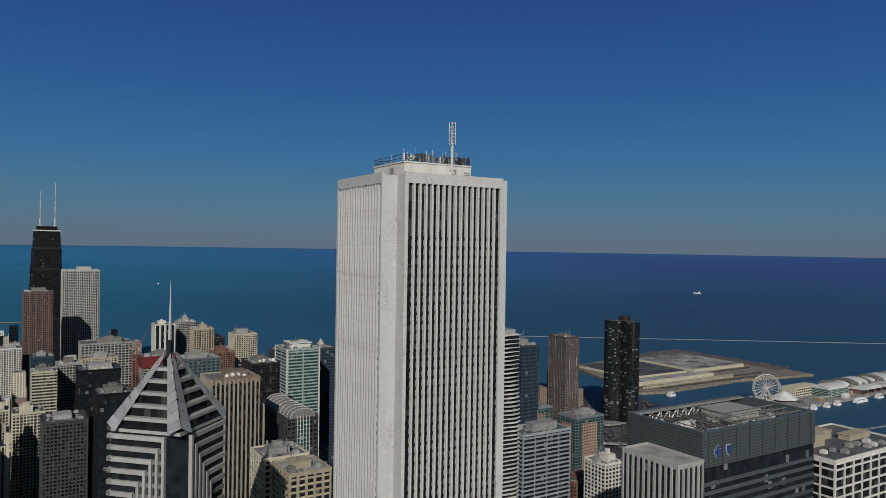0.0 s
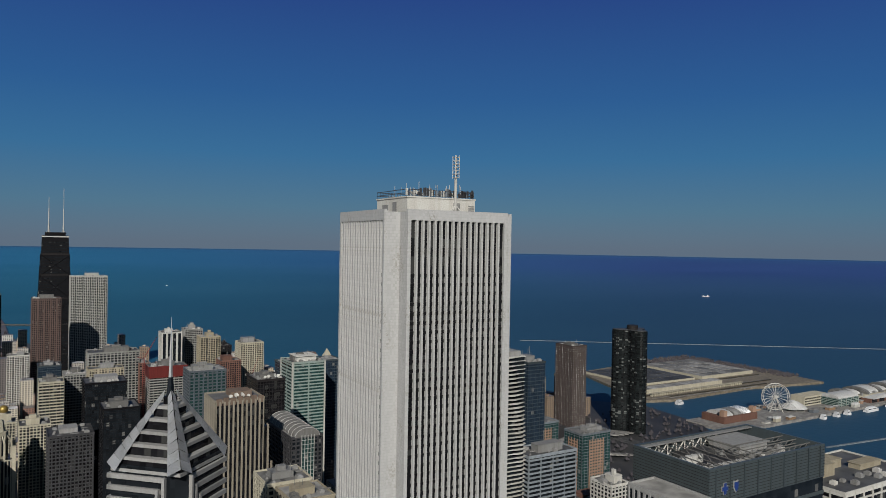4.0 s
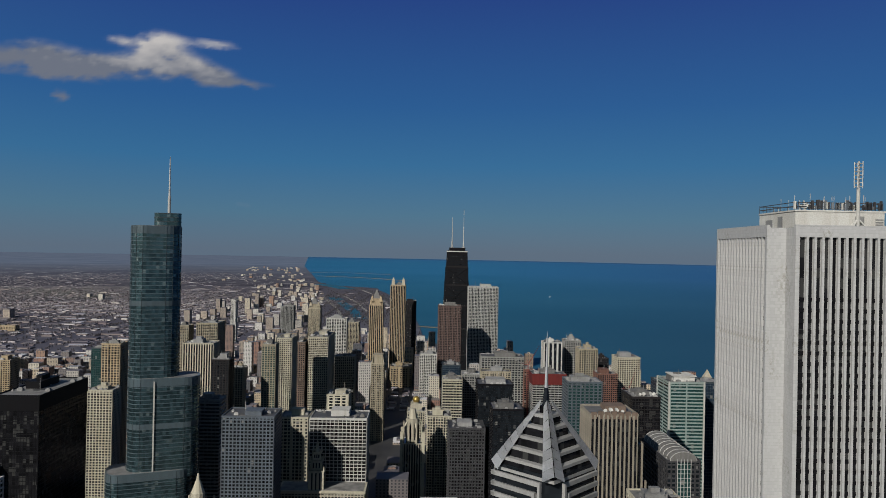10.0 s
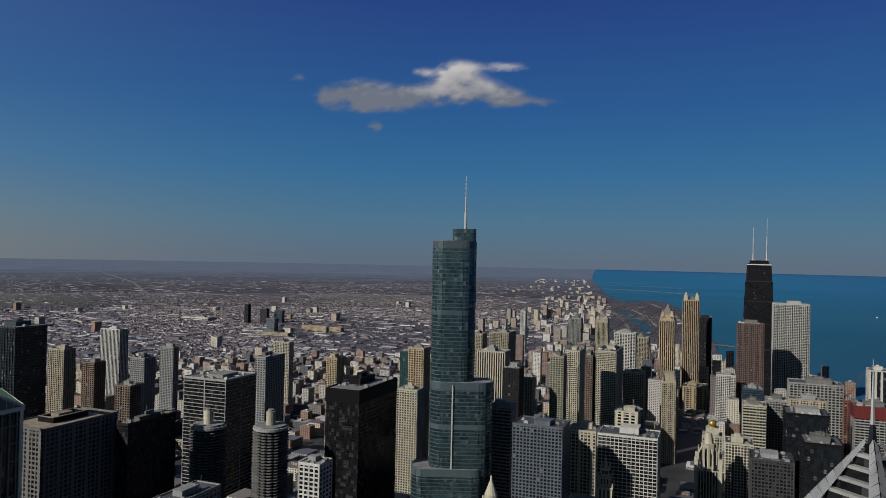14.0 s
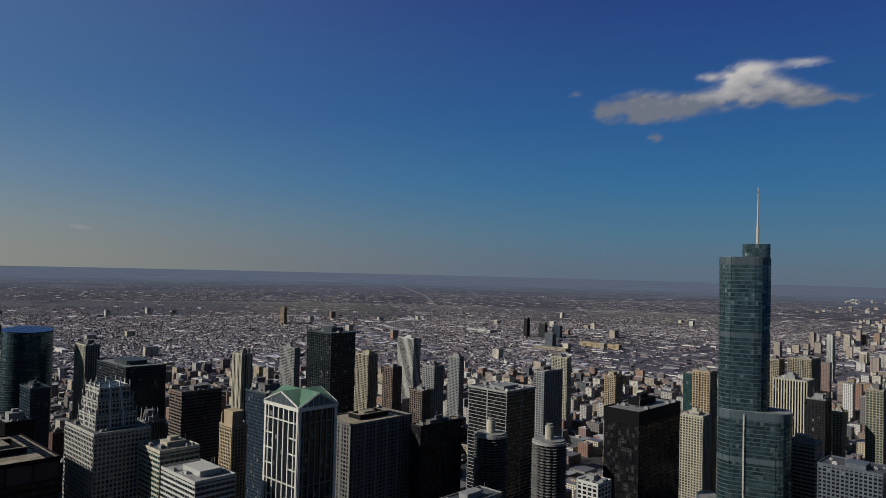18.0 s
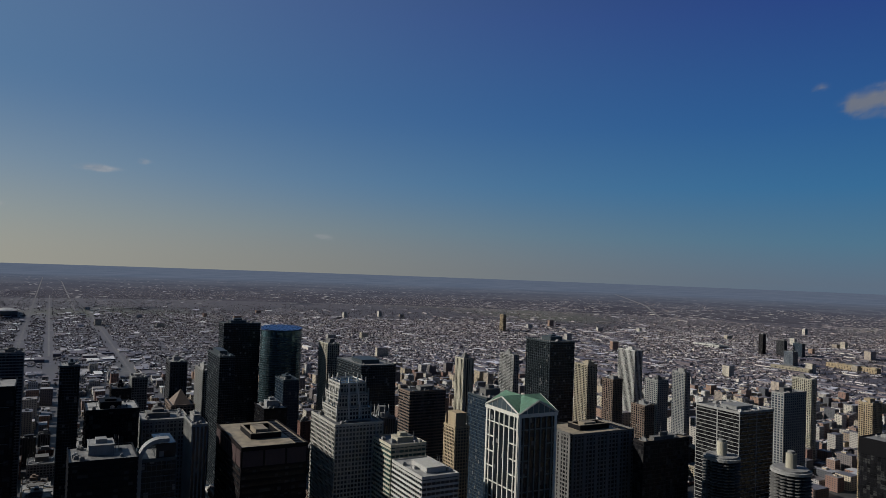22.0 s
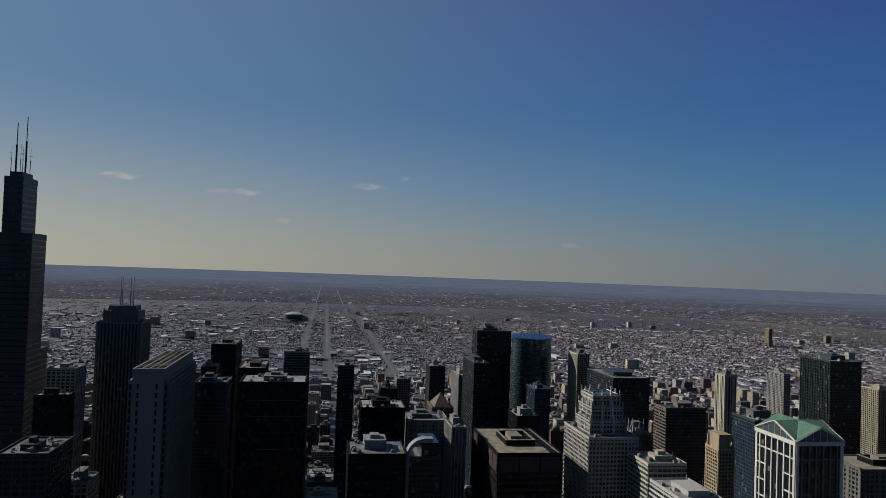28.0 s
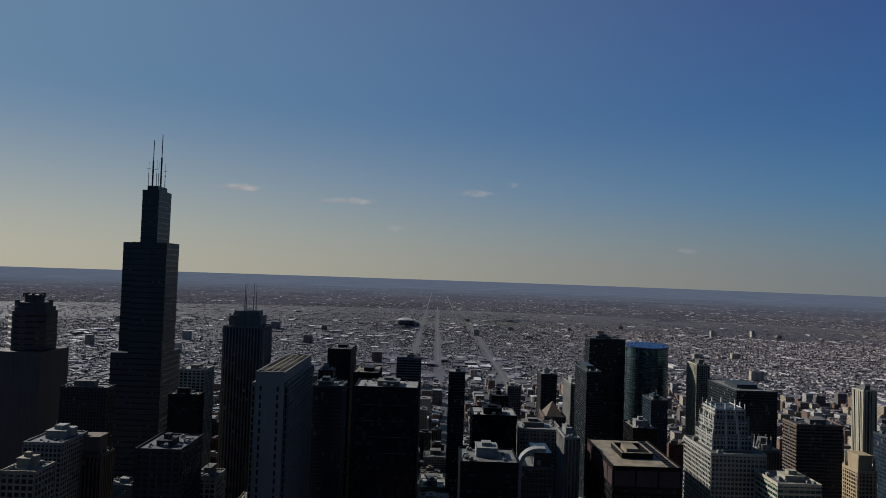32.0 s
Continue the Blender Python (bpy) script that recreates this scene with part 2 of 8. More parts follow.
def mesh_of(name, verts, quads):
    me = bpy.data.meshes.new(name)
    verts, quads = np.asarray(verts, np.float32), np.asarray(quads, np.int32)
    me.vertices.add(len(verts))
    me.vertices.foreach_set("co", verts.ravel())
    me.loops.add(quads.size)
    me.loops.foreach_set("vertex_index", quads.ravel())
    me.polygons.add(len(quads))
    me.polygons.foreach_set("loop_start", np.arange(0, quads.size, quads.shape[1], dtype=np.int32))
    me.polygons.foreach_set("use_smooth", np.zeros(len(quads), bool))
    me.update(calc_edges=True)
    return me


def box_mesh(name, boxes):
    """One mesh of axis-aligned boxes (x0, y0, z0, x1, y1, z1)."""
    b = np.asarray(boxes, float).reshape(-1, 6)
    x0, y0, z0, x1, y1, z1 = b.T
    v = np.stack([np.stack(c, 1) for c in ((x0, y0, z0), (x1, y0, z0), (x1, y1, z0), (x0, y1, z0),
                                           (x0, y0, z1), (x1, y0, z1), (x1, y1, z1), (x0, y1, z1))], 1)
    q = (np.arange(len(b)) * 8)[:, None, None] + BOX_FACES[None]
    return mesh_of(name, v.reshape(-1, 3), q.reshape(-1, 4))


def part(name, data, mat, parent, label="", at=(0, 0, 0), kind=""):
    """Links a mesh (or a bmesh) as one object under a thing."""
    if isinstance(data, bmesh.types.BMesh):
        me = bpy.data.meshes.new(name)
        data.to_mesh(me)
        data.free()
        data = me
    ob = new(name, data)
    if mat is not None and not data.materials:
        data.materials.append(mat)
    if parent is not None:
        ob.parent = parent
    ob.location = at
    return tagged(ob, label, kind=kind)


def thing(name, label, category, x, y, z=0.0, turn=0.0, group="", kind=""):
    ob = new(name)
    ob.matrix_basis = pose(x, y, z, 0, 0, turn)
    ob.location = (x, y, z)
    return tagged(ob, label, category, group, kind)


def prism(points, z0, z1, taper=1.0, top_shift=(0, 0)):
    """A bmesh: the outline drawn up from z0 to z1, its top scaled by taper."""
    bm = bmesh.new()
    lo = [bm.verts.new((x, y, z0)) for x, y in points]
    hi = [bm.verts.new((x * taper + top_shift[0], y * taper + top_shift[1], z1)) for x, y in points]
    k = len(points)
    for i in range(k):
        bm.faces.new((lo[i], lo[(i + 1) % k], hi[(i + 1) % k], hi[i]))
    bm.faces.new(lo[::-1])
    bm.faces.new(hi)
    return bm


def ring(r, k=24, squash=1.0):
    return [(r * math.cos(2 * math.pi * i / k), r * squash * math.sin(2 * math.pi * i / k)) for i in range(k)]


def rect(w, d):
    return [(-w / 2, -d / 2), (w / 2, -d / 2), (w / 2, d / 2), (-w / 2, d / 2)]


FOOT = []  # footprints that are taken


NEAR_SPLIT = 665
STYLES = {"grid": (0.30, 0.34, 0.5, 0.42), "punched": (0.44, 0.44, 0.45, 0.4), "ribbon": (0.08, 0.42, 0.12, 0.4), "pier": (0.40, 0.14, 0.6, 0.06), "curtain": (0.07, 0.16, 0.16, 0.1), "dots": (0.56, 0.56, 0.4, 0.36), "lines": (0.05, 0.17, 0.06, 0.3), "frame": (0.12, 0.2, 0.6, 0.5)}


def framed(root, w, d, h, style, wall, floor, bay):
    """Floor bands and piers of a block, each an object of its own."""
    pier, band, pp, bp = STYLES[style]
    floors = max(2, int(h / floor))
    fh = h / floors
    ring_ = box_mesh("floor_band", [(-w / 2 - bp, -d / 2 - bp, 0, w / 2 + bp, d / 2 + bp, fh * band)])
    for j in range(0 if style == "pier" else floors):
        if j * fh > 55 or j % 3 == 0:
            part("floor_band", ring_, wall, root, at=(0, 0, j * fh))
    part("top_band", box_mesh("top_band", [(-w / 2 - bp - 0.02, -d / 2 - bp - 0.02, h - fh * 0.35, w / 2 + bp + 0.02, d / 2 + bp + 0.02, h - 0.5)]), wall, root)
    for length, off, turns in ((w, d / 2, (0, 180)), (d, w / 2, (90, 270))):
        bays = max(2, int(round(length / bay)))
        bw = length / bays
        data = box_mesh("pier", [(-bw * pier / 2, -pp, 0, bw * pier / 2, 0.1, h - 0.02)])
        for turn in turns:
            nx, ny = math.sin(radians(turn)), -math.cos(radians(turn))
            rear = nx * root.location.x + ny * root.location.y > 0
            if rear:
                rows_ = []
                for i in range(bays + 1):
                    u = min(max(-length / 2 + i * bw, -length / 2 + bw * pier / 2 - pp), length / 2 - bw * pier / 2 + pp)
                    rows_.append((u - bw * pier / 2, -off - pp, 0, u + bw * pier / 2, -off + 0.1, h - 0.02))
                part("rear_piers", box_mesh("rear_piers", rows_), wall, root, kind="stuff").matrix_basis = pose(0, 0, 0, 0, 0, turn)
                continue
            for i in range(bays + 1):
                u = min(max(-length / 2 + i * bw, -length / 2 + bw * pier / 2 - pp), length / 2 - bw * pier / 2 + pp)
                part("pier", data, wall, root).matrix_basis = pose(0, 0, 0, 0, 0, turn) @ Matrix.Translation((u, -off, 0))


def face_boxes(side, w, d, h, z0, style, floor, bay, rnd, variant=0):
    """Piers and floor bands of one face of a w by d block, as boxes."""
    length = w if side in "ns" else d
    out = []
    floors = max(2, int((h - z0) / floor))
    fh = (h - z0) / floors
    bays = max(2, int(round(length / bay)))
    bw = length / bays
    pier, band, pp, bp = STYLES[style]
    strips = []
    stacks = [i for i in range(bays) if i % 4 == 2] if variant == 3 and bays > 5 else []
    for i in range(bays + 1):
        c, half = i * bw, bw * pier / 2
        if variant == 1 and i % 3 == 0 or variant == 2 and i in (0, bays):
            half = min(bw * 0.6, half * 2.6)
        strips.append((max(0, c - half), z0, min(length, c + half), h, pp))
    runs, at_ = [], 0.0
    for i in stacks:
        runs.append((at_, i * bw))
        at_ = (i + 1) * bw
    runs.append((at_, length))
    for j in range(0 if style == "pier" else floors):
        for a0, a1 in runs:
            strips.append((a0, z0 + j * fh, a1, z0 + (j + band) * fh, bp))
        for i in stacks:
            # shadowed balcony stacks: a thin slab only
            strips.append((i * bw, z0 + j * fh, (i + 1) * bw, z0 + (j + 0.16) * fh, 0.12))
    strips.append((0, h - fh * 0.35, length, h, bp + 0.02))
    for a0, b0, a1, b1, o in strips:
        if side == "s":
            out.append((a0 - w / 2, -d / 2 - o, b0, a1 - w / 2, -d / 2 + 0.1, b1))
        elif side == "n":
            out.append((a0 - w / 2, d / 2 - 0.1, b0, a1 - w / 2, d / 2 + o, b1))
        elif side == "w":
            out.append((-w / 2 - o, a0 - d / 2, b0, -w / 2 + 0.1, a1 - d / 2, b1))
        else:
            out.append((w / 2 - 0.1, a0 - d / 2, b0, w / 2 + o, a1 - d / 2, b1))
    return out


def roofscape(root, w, d, h, wall, rnd, plant=True, sheet=None, single=True):
    """Roof sheet, parapet and a few plant boxes."""
    any_ = ROOF if rnd.random() < 0.6 else TAR
    part("roof", box_mesh("roof", [(-w / 2 + 0.3, -d / 2 + 0.3, h - 0.4, w / 2 - 0.3, d / 2 - 0.3, h + 0.05)]), sheet or any_, root)
    e, p = 0.45, 1.1
    part("parapet", box_mesh("parapet", [(-w / 2 - e, -d / 2 - e, h - 1, w / 2 + e, -d / 2 + 0.2, h + p), (-w / 2 - e, d / 2 - 0.2, h - 1, w / 2 + e, d / 2 + e, h + p),
                                         (-w / 2 - e, -d / 2 + 0.2, h - 1, -w / 2 + 0.2, d / 2 - 0.2, h + p), (w / 2 - 0.2, -d / 2 + 0.2, h - 1, w / 2 + e, d / 2 - 0.2, h + p)]), wall, root)
    if not plant:
        return
    pw, pd, ph = w * rnd.uniform(0.3, 0.55), d * rnd.uniform(0.3, 0.55), rnd.uniform(3, 7)
    ox, oy = w * rnd.uniform(-0.12, 0.12), d * rnd.uniform(-0.12, 0.12)
    house = [(ox - pw / 2, oy - pd / 2, h, ox + pw / 2, oy + pd / 2, h + ph), (ox - pw / 2 - 0.3, oy - pd / 2 - 0.3, h + ph, ox + pw / 2 + 0.3, oy + pd / 2 + 0.3, h + ph + 0.4)]
    if rnd.random() < 0.6:
        k = rnd.uniform(0.3, 0.6)
        house.append((ox - pw * k / 2, oy - pd * k / 2, h + ph + 0.4, ox + pw * k / 2, oy + pd * k / 2, h + ph + rnd.uniform(2, 4.5)))
    part("penthouse", box_mesh("penthouse", house), rnd.choice((wall, PLANT, GREYSTONE)), root)
    # walkway pads and stained patches of newer felt
    pads = []
    for i in range(5):
        u, v = rnd.uniform(-0.45, 0.25) * w, rnd.uniform(-0.45, 0.25) * d
        pads.append((u, v, h + 0.02, u + w * rnd.uniform(0.06, 0.2), v + d * rnd.uniform(0.05, 0.2), h + 0.12 + 0.02 * i))
    part("roof_patch", box_mesh("roof_patch", pads), rnd.choice((TAR, GREYSTONE, PLANT)), root, kind="stuff")
    bits = []
    for i in range(rnd.randint(6, 11)):
        s = rnd.uniform(0.6, 2.6)
        ux, uy = (rnd.choice((-1, 1)) * w * rnd.uniform(0.27, 0.42), d * rnd.uniform(-0.42, 0.42)) if rnd.random() < 0.5 else (w * rnd.uniform(-0.42, 0.42), rnd.choice((-1, 1)) * d * rnd.uniform(0.27, 0.42))
        bits += [(ux - s, uy - s * 0.7, h, ux + s, uy + s * 0.7, h + s), (ux - s * 0.6, uy - s * 0.4, h + s, ux + s * 0.6, uy + s * 0.4, h + s + 0.6)]
    for i in range(rnd.randint(1, 3)):
        u, v, k = w * rnd.uniform(-0.4, 0.3), d * rnd.uniform(-0.4, 0.3), rnd.uniform(4, 11)
        bits += [(u, v, h + 0.5, u + k, v + 0.8, h + 1.3)] if rnd.random() < 0.5 else [(u, v, h + 0.5, u + 0.8, v + k, h + 1.3)]
    for i in range(rnd.randint(1, 4)):
        u, v = w * rnd.uniform(-0.3, 0.3), d * rnd.uniform(-0.3, 0.3)
        bits.append((u - 0.12, v - 0.12, h, u + 0.12, v + 0.12, h + ph + rnd.uniform(3, 8)))
    if single:
        for i in range(0, min(len(bits) - 1, 10), 2):
            part("cooling_unit", box_mesh("cooling_unit", bits[i:i + 2]), PLANT, root)
        bits = bits[min(len(bits) - 1, 10) // 2 * 2:]
    if bits:
        part("roof_plant", box_mesh("roof_plant", bits), rnd.choice((PLANT, PLANT, GREYSTONE, PALE)), root, kind="stuff")


def roof_well(root, w, d, h):
    """Tan roof deck, a walled plant pit in its middle and a louvred strip at one end."""
    a, c = w * 0.2, d * 0.24
    t = 1.6
    part("plant_wall", box_mesh("plant_wall", [(-a, -c, h, a, -c + t, h + 4.5), (-a, c - t, h, a, c, h + 4.5), (-a, -c + t, h, -a + t, c - t, h + 4.5), (a - t, -c + t, h, a, c - t, h + 4.5)]), BLACK, root, "black steel plant screen")
    part("plant_cap", box_mesh("plant_cap", [(-a - 0.2, -c - 0.2, h + 4.5, a + 0.2, -c + t, h + 5), (-a - 0.2, c - t, h + 4.5, a + 0.2, c + 0.2, h + 5), (-a - 0.2, -c + t, h + 4.5, -a + t, c - t, h + 5), (a - t, -c + t, h + 4.5, a + 0.2, c - t, h + 5)]), TANROOF, root)
    part("plant_floor", box_mesh("plant_floor", [(-a + t, -c + t, h, a - t, c - t, h + 1.2)]), BLACK, root)
    part("lift_house", box_mesh("lift_house", [(-a * 0.55, -c * 0.5, h + 1.2, a * 0.5, c * 0.3, h + 6), (a * 0.55, -c * 0.3, h + 1.2, a * 0.75, c * 0.5, h + 3.6)]), TANROOF, root)
    n_ = max(4, int(w / 7))
    for i in range(n_):
        u = -w / 2 + 2.5 + (w - 5) * i / n_
        part("roof_louvre", box_mesh("roof_louvre", [(u, d / 2 - d * 0.16, h, u + (w - 5) / n_ * 0.72, d / 2 - d * 0.05, h + 0.5)]), BLACK, root)


def dish(parent, x, y, z, r, turn):
    """A satellite dish on a short post."""
    bm = bmesh.new()
    k, m = 14, 4
    rows_ = [[bm.verts.new((r * j / m * math.cos(2 * math.pi * i / k), r * j / m * math.sin(2 * math.pi * i / k), 0.3 * r * (j / m) ** 2)) for i in range(k)] for j in range(1, m + 1)]
    c = bm.verts.new((0, 0, 0))
    for i in range(k):
        bm.faces.new((c, rows_[0][i], rows_[0][(i + 1) % k]))
        for j in range(m - 1):
            bm.faces.new((rows_[j][i], rows_[j + 1][i], rows_[j + 1][(i + 1) % k], rows_[j][(i + 1) % k]))
    bmesh.ops.transform(bm, matrix=pose(0, 0, 1.2 * r, 55, 0, turn), verts=bm.verts)
    post = bmesh.ops.create_cone(bm, segments=8, radius1=0.25 * r, radius2=0.12 * r, depth=1.3 * r, cap_ends=True)
    bmesh.ops.translate(bm, vec=(0, 0, 0.65 * r), verts=post["verts"])
    return part("satellite_dish", bm, WHITE, parent, at=(x, y, z))


def tower(kind, label, x0, y0, x1, y1, h, style, wall, glass, floor, bay, crown=0, spike=0, net=0, arch=0, pyramid=0, fins=0, lines=0, **more):
    w, d = x1 - x0, y1 - y0
    rnd = random.Random(int(x0 * 7 + y0 * 13 + h * 3))
    FOOT.append((x0, y0, x1, y1, h))
    root = thing(kind, label, "skyscraper" if h > 120 else "building", (x0 + x1) / 2, (y0 + y1) / 2)
    body = h
    if crown:
        body = h - min(14, h * 0.1)
    part("glazed_core", box_mesh("glazed_core", [(-w / 2, -d / 2, 0, w / 2, d / 2, body - 0.5)]), glass, root)
    if math.hypot(x0 + x1, y0 + y1) / 2 < NEAR_SPLIT:
        framed(root, w, d, body, style, wall, floor, bay)
    else:
        look_ = rnd.choice((0, 1, 3, 3)) if kind.startswith(("apartment", "hotel")) else rnd.choice((0, 0, 1, 2))
        if style in ("lines", "frame", "curtain"):
            look_ = 0
        bx = [q for side in "nswe" for q in face_boxes(side, w, d, body, 0, style, floor, bay, rnd, look_)]
        part("facade", box_mesh("facade", bx), wall, root, kind="stuff")
    if crown:
        part("setback", box_mesh("setback", [(-w * 0.36, -d * 0.36, body, w * 0.36, d * 0.36, h), (-w * 0.38, -d * 0.38, h - 1, w * 0.38, d * 0.38, h + 0.6)]), wall, root)
        for sx in (-1, 1):
            for sy in (-1, 1):
                part("finial", prism(rect(w * 0.09, d * 0.09), body, h - 2, 0.5, (0, 0)), wall, root, at=(sx * w * 0.43, sy * d * 0.43, 0))
    deck = TANROOF if more.get("well") or more.get("tan") else ROOF if more.get("light") else None
    roofscape(root, w, d, body, wall, rnd, plant=not (spike or arch or pyramid or crown or more.get("well") or more.get("bare")), sheet=deck)
    if more.get("well"):
        roof_well(root, w, d, body)
    if more.get("panels"):
        for length, off, turns in ((w, d / 2, (0, 180)), (d, w / 2, (90, 270))):
            k = max(3, int(length / 14))
            for turn in turns:
                for i in range(k):
                    u = -length / 2 + length * (i + 0.5) / k
                    part("rust_panel", box_mesh("rust_panel", [(-length / k * 0.45, -0.75, body - 15, length / k * 0.45, 0, body - 2.5)]), PANEL, root, "reddish steel panel").matrix_basis = pose(0, 0, 0, 0, 0, turn) @ Matrix.Translation((u, -off, 0))
    if more.get("brick"):
        # brick bay up the middle of the sunny and western sides
        for length, off, turn in ((w, d / 2, 0), (d, w / 2, 270)):
            half = length * 0.24
            cols = max(3, int(half / 1.8))
            bx = [(-half + 2 * half * i / cols - 0.55, -0.7, 0, -half + 2 * half * i / cols + 0.55, 0, body - 6) for i in range(cols + 1)]
            bx += [(-half, -0.66, z, half, 0, z + 1.5) for z in np.arange(2.0, body - 7, floor)]
            part("brick_bay", box_mesh("brick_bay", bx), PEACH, root, "peach brick window bay", kind="stuff").matrix_basis = pose(0, 0, 0, 0, 0, turn) @ Matrix.Translation((0, -off, 0))
    if more.get("edge"):
        for sx in (-1, 1):
            for sy in (-1, 1):
                part("corner_frame", box_mesh("corner_frame", [(sx * w / 2 - 0.9, sy * d / 2 - 0.9, 0, sx * w / 2 + 0.9, sy * d / 2 + 0.9, body + 1.4)]), WHITE, root, "white corner frame")
        part("crown_frame", box_mesh("crown_frame", [(-w * 0.3, -d * 0.3, body, w * 0.3, d * 0.3, body + 6), (-w * 0.34, -d * 0.34, body + 6, w * 0.34, d * 0.34, body + 6.8)]), WHITE, root)
    if more.get("mansard"):
        part("mansard_roof", prism(rect(w * 0.62, d * 0.62), h + 0.6, h + 20, 0.12), GREYSTONE, root, "dark slate pointed roof")
        for sx in (-1, 1):
            part("side_gable", prism(rect(w * 0.3, d * 0.3), h - 6, h + 7, 0.2), wall, root, at=(sx * w * 0.32, -d * 0.32, 0))
    if more.get("band"):
        part("plain_band", box_mesh("plain_band", [(-w / 2 - 0.5, -d / 2 - 0.5, body - 13, w / 2 + 0.5, d / 2 + 0.5, body - 0.6)]), BLACK, root, "plain black louvre band")
    if spike or pyramid:
        part("pointed_roof", prism(rect(w * 0.8, d * 0.8), body, body + min(w, d) * (0.9 if spike else 0.6), 0.04), COPPER if kind == "hotel_tower" and spike and w < 20 else wall, root)
    if net:
        part("safety_netting", box_mesh("safety_netting", [(-w / 2 - 1, -d / 2 - 1, h - 15, w / 2 + 1, -d / 2 - 0.6, h + 1.5), (-w / 2 - 1, -d / 2 - 0.6, h - 16, -w / 2 - 0.6, d / 2 + 1, h + 1.2),
                                                           (w / 2 + 0.6, -d / 2 - 0.6, h - 17, w / 2 + 1, d / 2 + 1, h + 1)]), NETTING, root, "sagging red netting")
    if arch:
        bm = bmesh.new()
        k = 12
        pts = [(-w * 0.4 * math.cos(math.pi * i / k), d * 0.22 * math.sin(math.pi * i / k)) for i in range(k + 1)]
        lo = [bm.verts.new((px, -d / 2 - 0.6, body + pz * 0.5)) for px, pz in pts]
        hi = [bm.verts.new((px, d / 2, body + pz * 0.5)) for px, pz in pts]
        for i in range(k):
            bm.faces.new((lo[i], lo[i + 1], hi[i + 1], hi[i]))
        bm.faces.new(lo[::-1])
        bm.faces.new(hi)
        part("arched_roof", bm, GREYSTONE, root, "grey metal barrel roof")
        for i in range(9):
            yy = -d / 2 + d * i / 8 - 0.4
            part("roof_rib", bars([((pts[q][0], yy, body + pts[q][1] * 0.5 + 0.15), (pts[q + 1][0], yy, body + pts[q + 1][1] * 0.5 + 0.15), 0.3, 4) for q in range(k)]), PALE, root)
        part("glass_bay", box_mesh("glass_bay", [(-w * 0.2, -d / 2 - 2.2, body * 0.5, w * 0.2, -d / 2, body - 1)]), G_GREEN, root, "green glass bay under the arch")
        part("bay_frame", box_mesh("bay_frame", [(-w * 0.2 + w * 0.1 * q - 0.25, -d / 2 - 2.5, body * 0.5, -w * 0.2 + w * 0.1 * q + 0.25, -d / 2 - 2.2, body + 2) for q in range(5)] + [(-w * 0.2, -d / 2 - 2.4, zz, w * 0.2, -d / 2 - 2.2, zz + 0.35) for zz in np.arange(body * 0.5, body, 3.6)]), PALE, root)
    for i in range(more.get("dishes", 0)):
        dish(root, w * (0.1 + 0.12 * i) - w * 0.25, -d * 0.3 + rnd.uniform(-2, 2), body + 0.1, rnd.uniform(2.0, 3.4) * more.get("dish_size", 1), rnd.uniform(-40, 40))
    if more.get("steps"):
        # notched parapet and lower shoulders on the lake side
        for k in range(7):
            u = -w / 2 + w * (k + 0.5) / 7
            part("parapet_block", box_mesh("parapet_block", [(u - w / 17, -d / 2 - 0.55, body - 3, u + w / 17, -d / 2 + 1.2, body + 2.2 + 0.7 * (k % 2))]), BROWN, root)
        part("lift_house", box_mesh("lift_house", [(-w * 0.1, -d * 0.1, body, w * 0.35, d * 0.35, body + 4)]), BROWN, root)
        for k, (reach, top) in enumerate(((4.0, body - 22), (8.0, body - 52))):
            part("shoulder", box_mesh("shoulder", [(w / 2, -d / 2 + 3 * k, 0, w / 2 + reach, d / 2, top)]), G_BLACK, root, "lower dark shoulder")
            part("shoulder_piers", box_mesh("shoulder_piers", [(w / 2 + reach - 1.3, -d / 2 + 3 * k - 0.5, 0, w / 2 + reach + 0.3, -d / 2 + 3 * k + 1, top + 1)] + [(w / 2 + reach - 0.1, -d / 2 + 3 * k + 3.4 * q, 0, w / 2 + reach + 0.5, -d / 2 + 3 * k + 3.4 * q + 1.5, top + 1) for q in range(1, 8)]), wall, root, kind="stuff")
    if more.get("yard"):
        for bx in ((-0.42, -0.05, -0.16, 0.4, 7), (-0.12, 0.1, 0.08, 0.4, 5), (0.12, -0.1, 0.4, 0.05, 3.2)):
            part("plant_house", box_mesh("plant_house", [(bx[0] * w, bx[1] * d, body, bx[2] * w, bx[3] * d, body + bx[4]), (bx[0] * w - 0.4, bx[1] * d - 0.4, body + bx[4], bx[2] * w + 0.4, bx[3] * d + 0.4, body + bx[4] + 0.5)]), BEIGE, root, "tan rooftop plant house")
        for k in range(14):
            u, v, q = rnd.uniform(-0.42, 0.42) * w, rnd.choice((-0.36, -0.24, 0.2)) * d, rnd.uniform(1.0, 2.2)
            part("cooling_unit", box_mesh("cooling_unit", [(u - q, v - q, body, u + q, v + q, body + q * 1.2), (u - q * 0.6, v - q * 0.6, body + q * 1.2, u + q * 0.6, v + q * 0.6, body + q * 1.5)]), rnd.choice((WHITE, PLANT, PALE)), root)
    if fins:
        for i in range(13):
            part("fin", box_mesh("fin", [(-0.25, -1.0, 20, 0.25, 0, h + 3)]), STEEL, root, at=(-w / 2 + w * i / 12, -d / 2, 0))
    if lines:
        for i in range(4):
            zz = h - 14 - 13 * i
            part("ledge", box_mesh("ledge", [(w / 2, -d * (0.40 - 0.07 * i), zz, w / 2 + 0.35, d * 0.45, zz + 0.3)]), GREYSTONE, root)
    return root

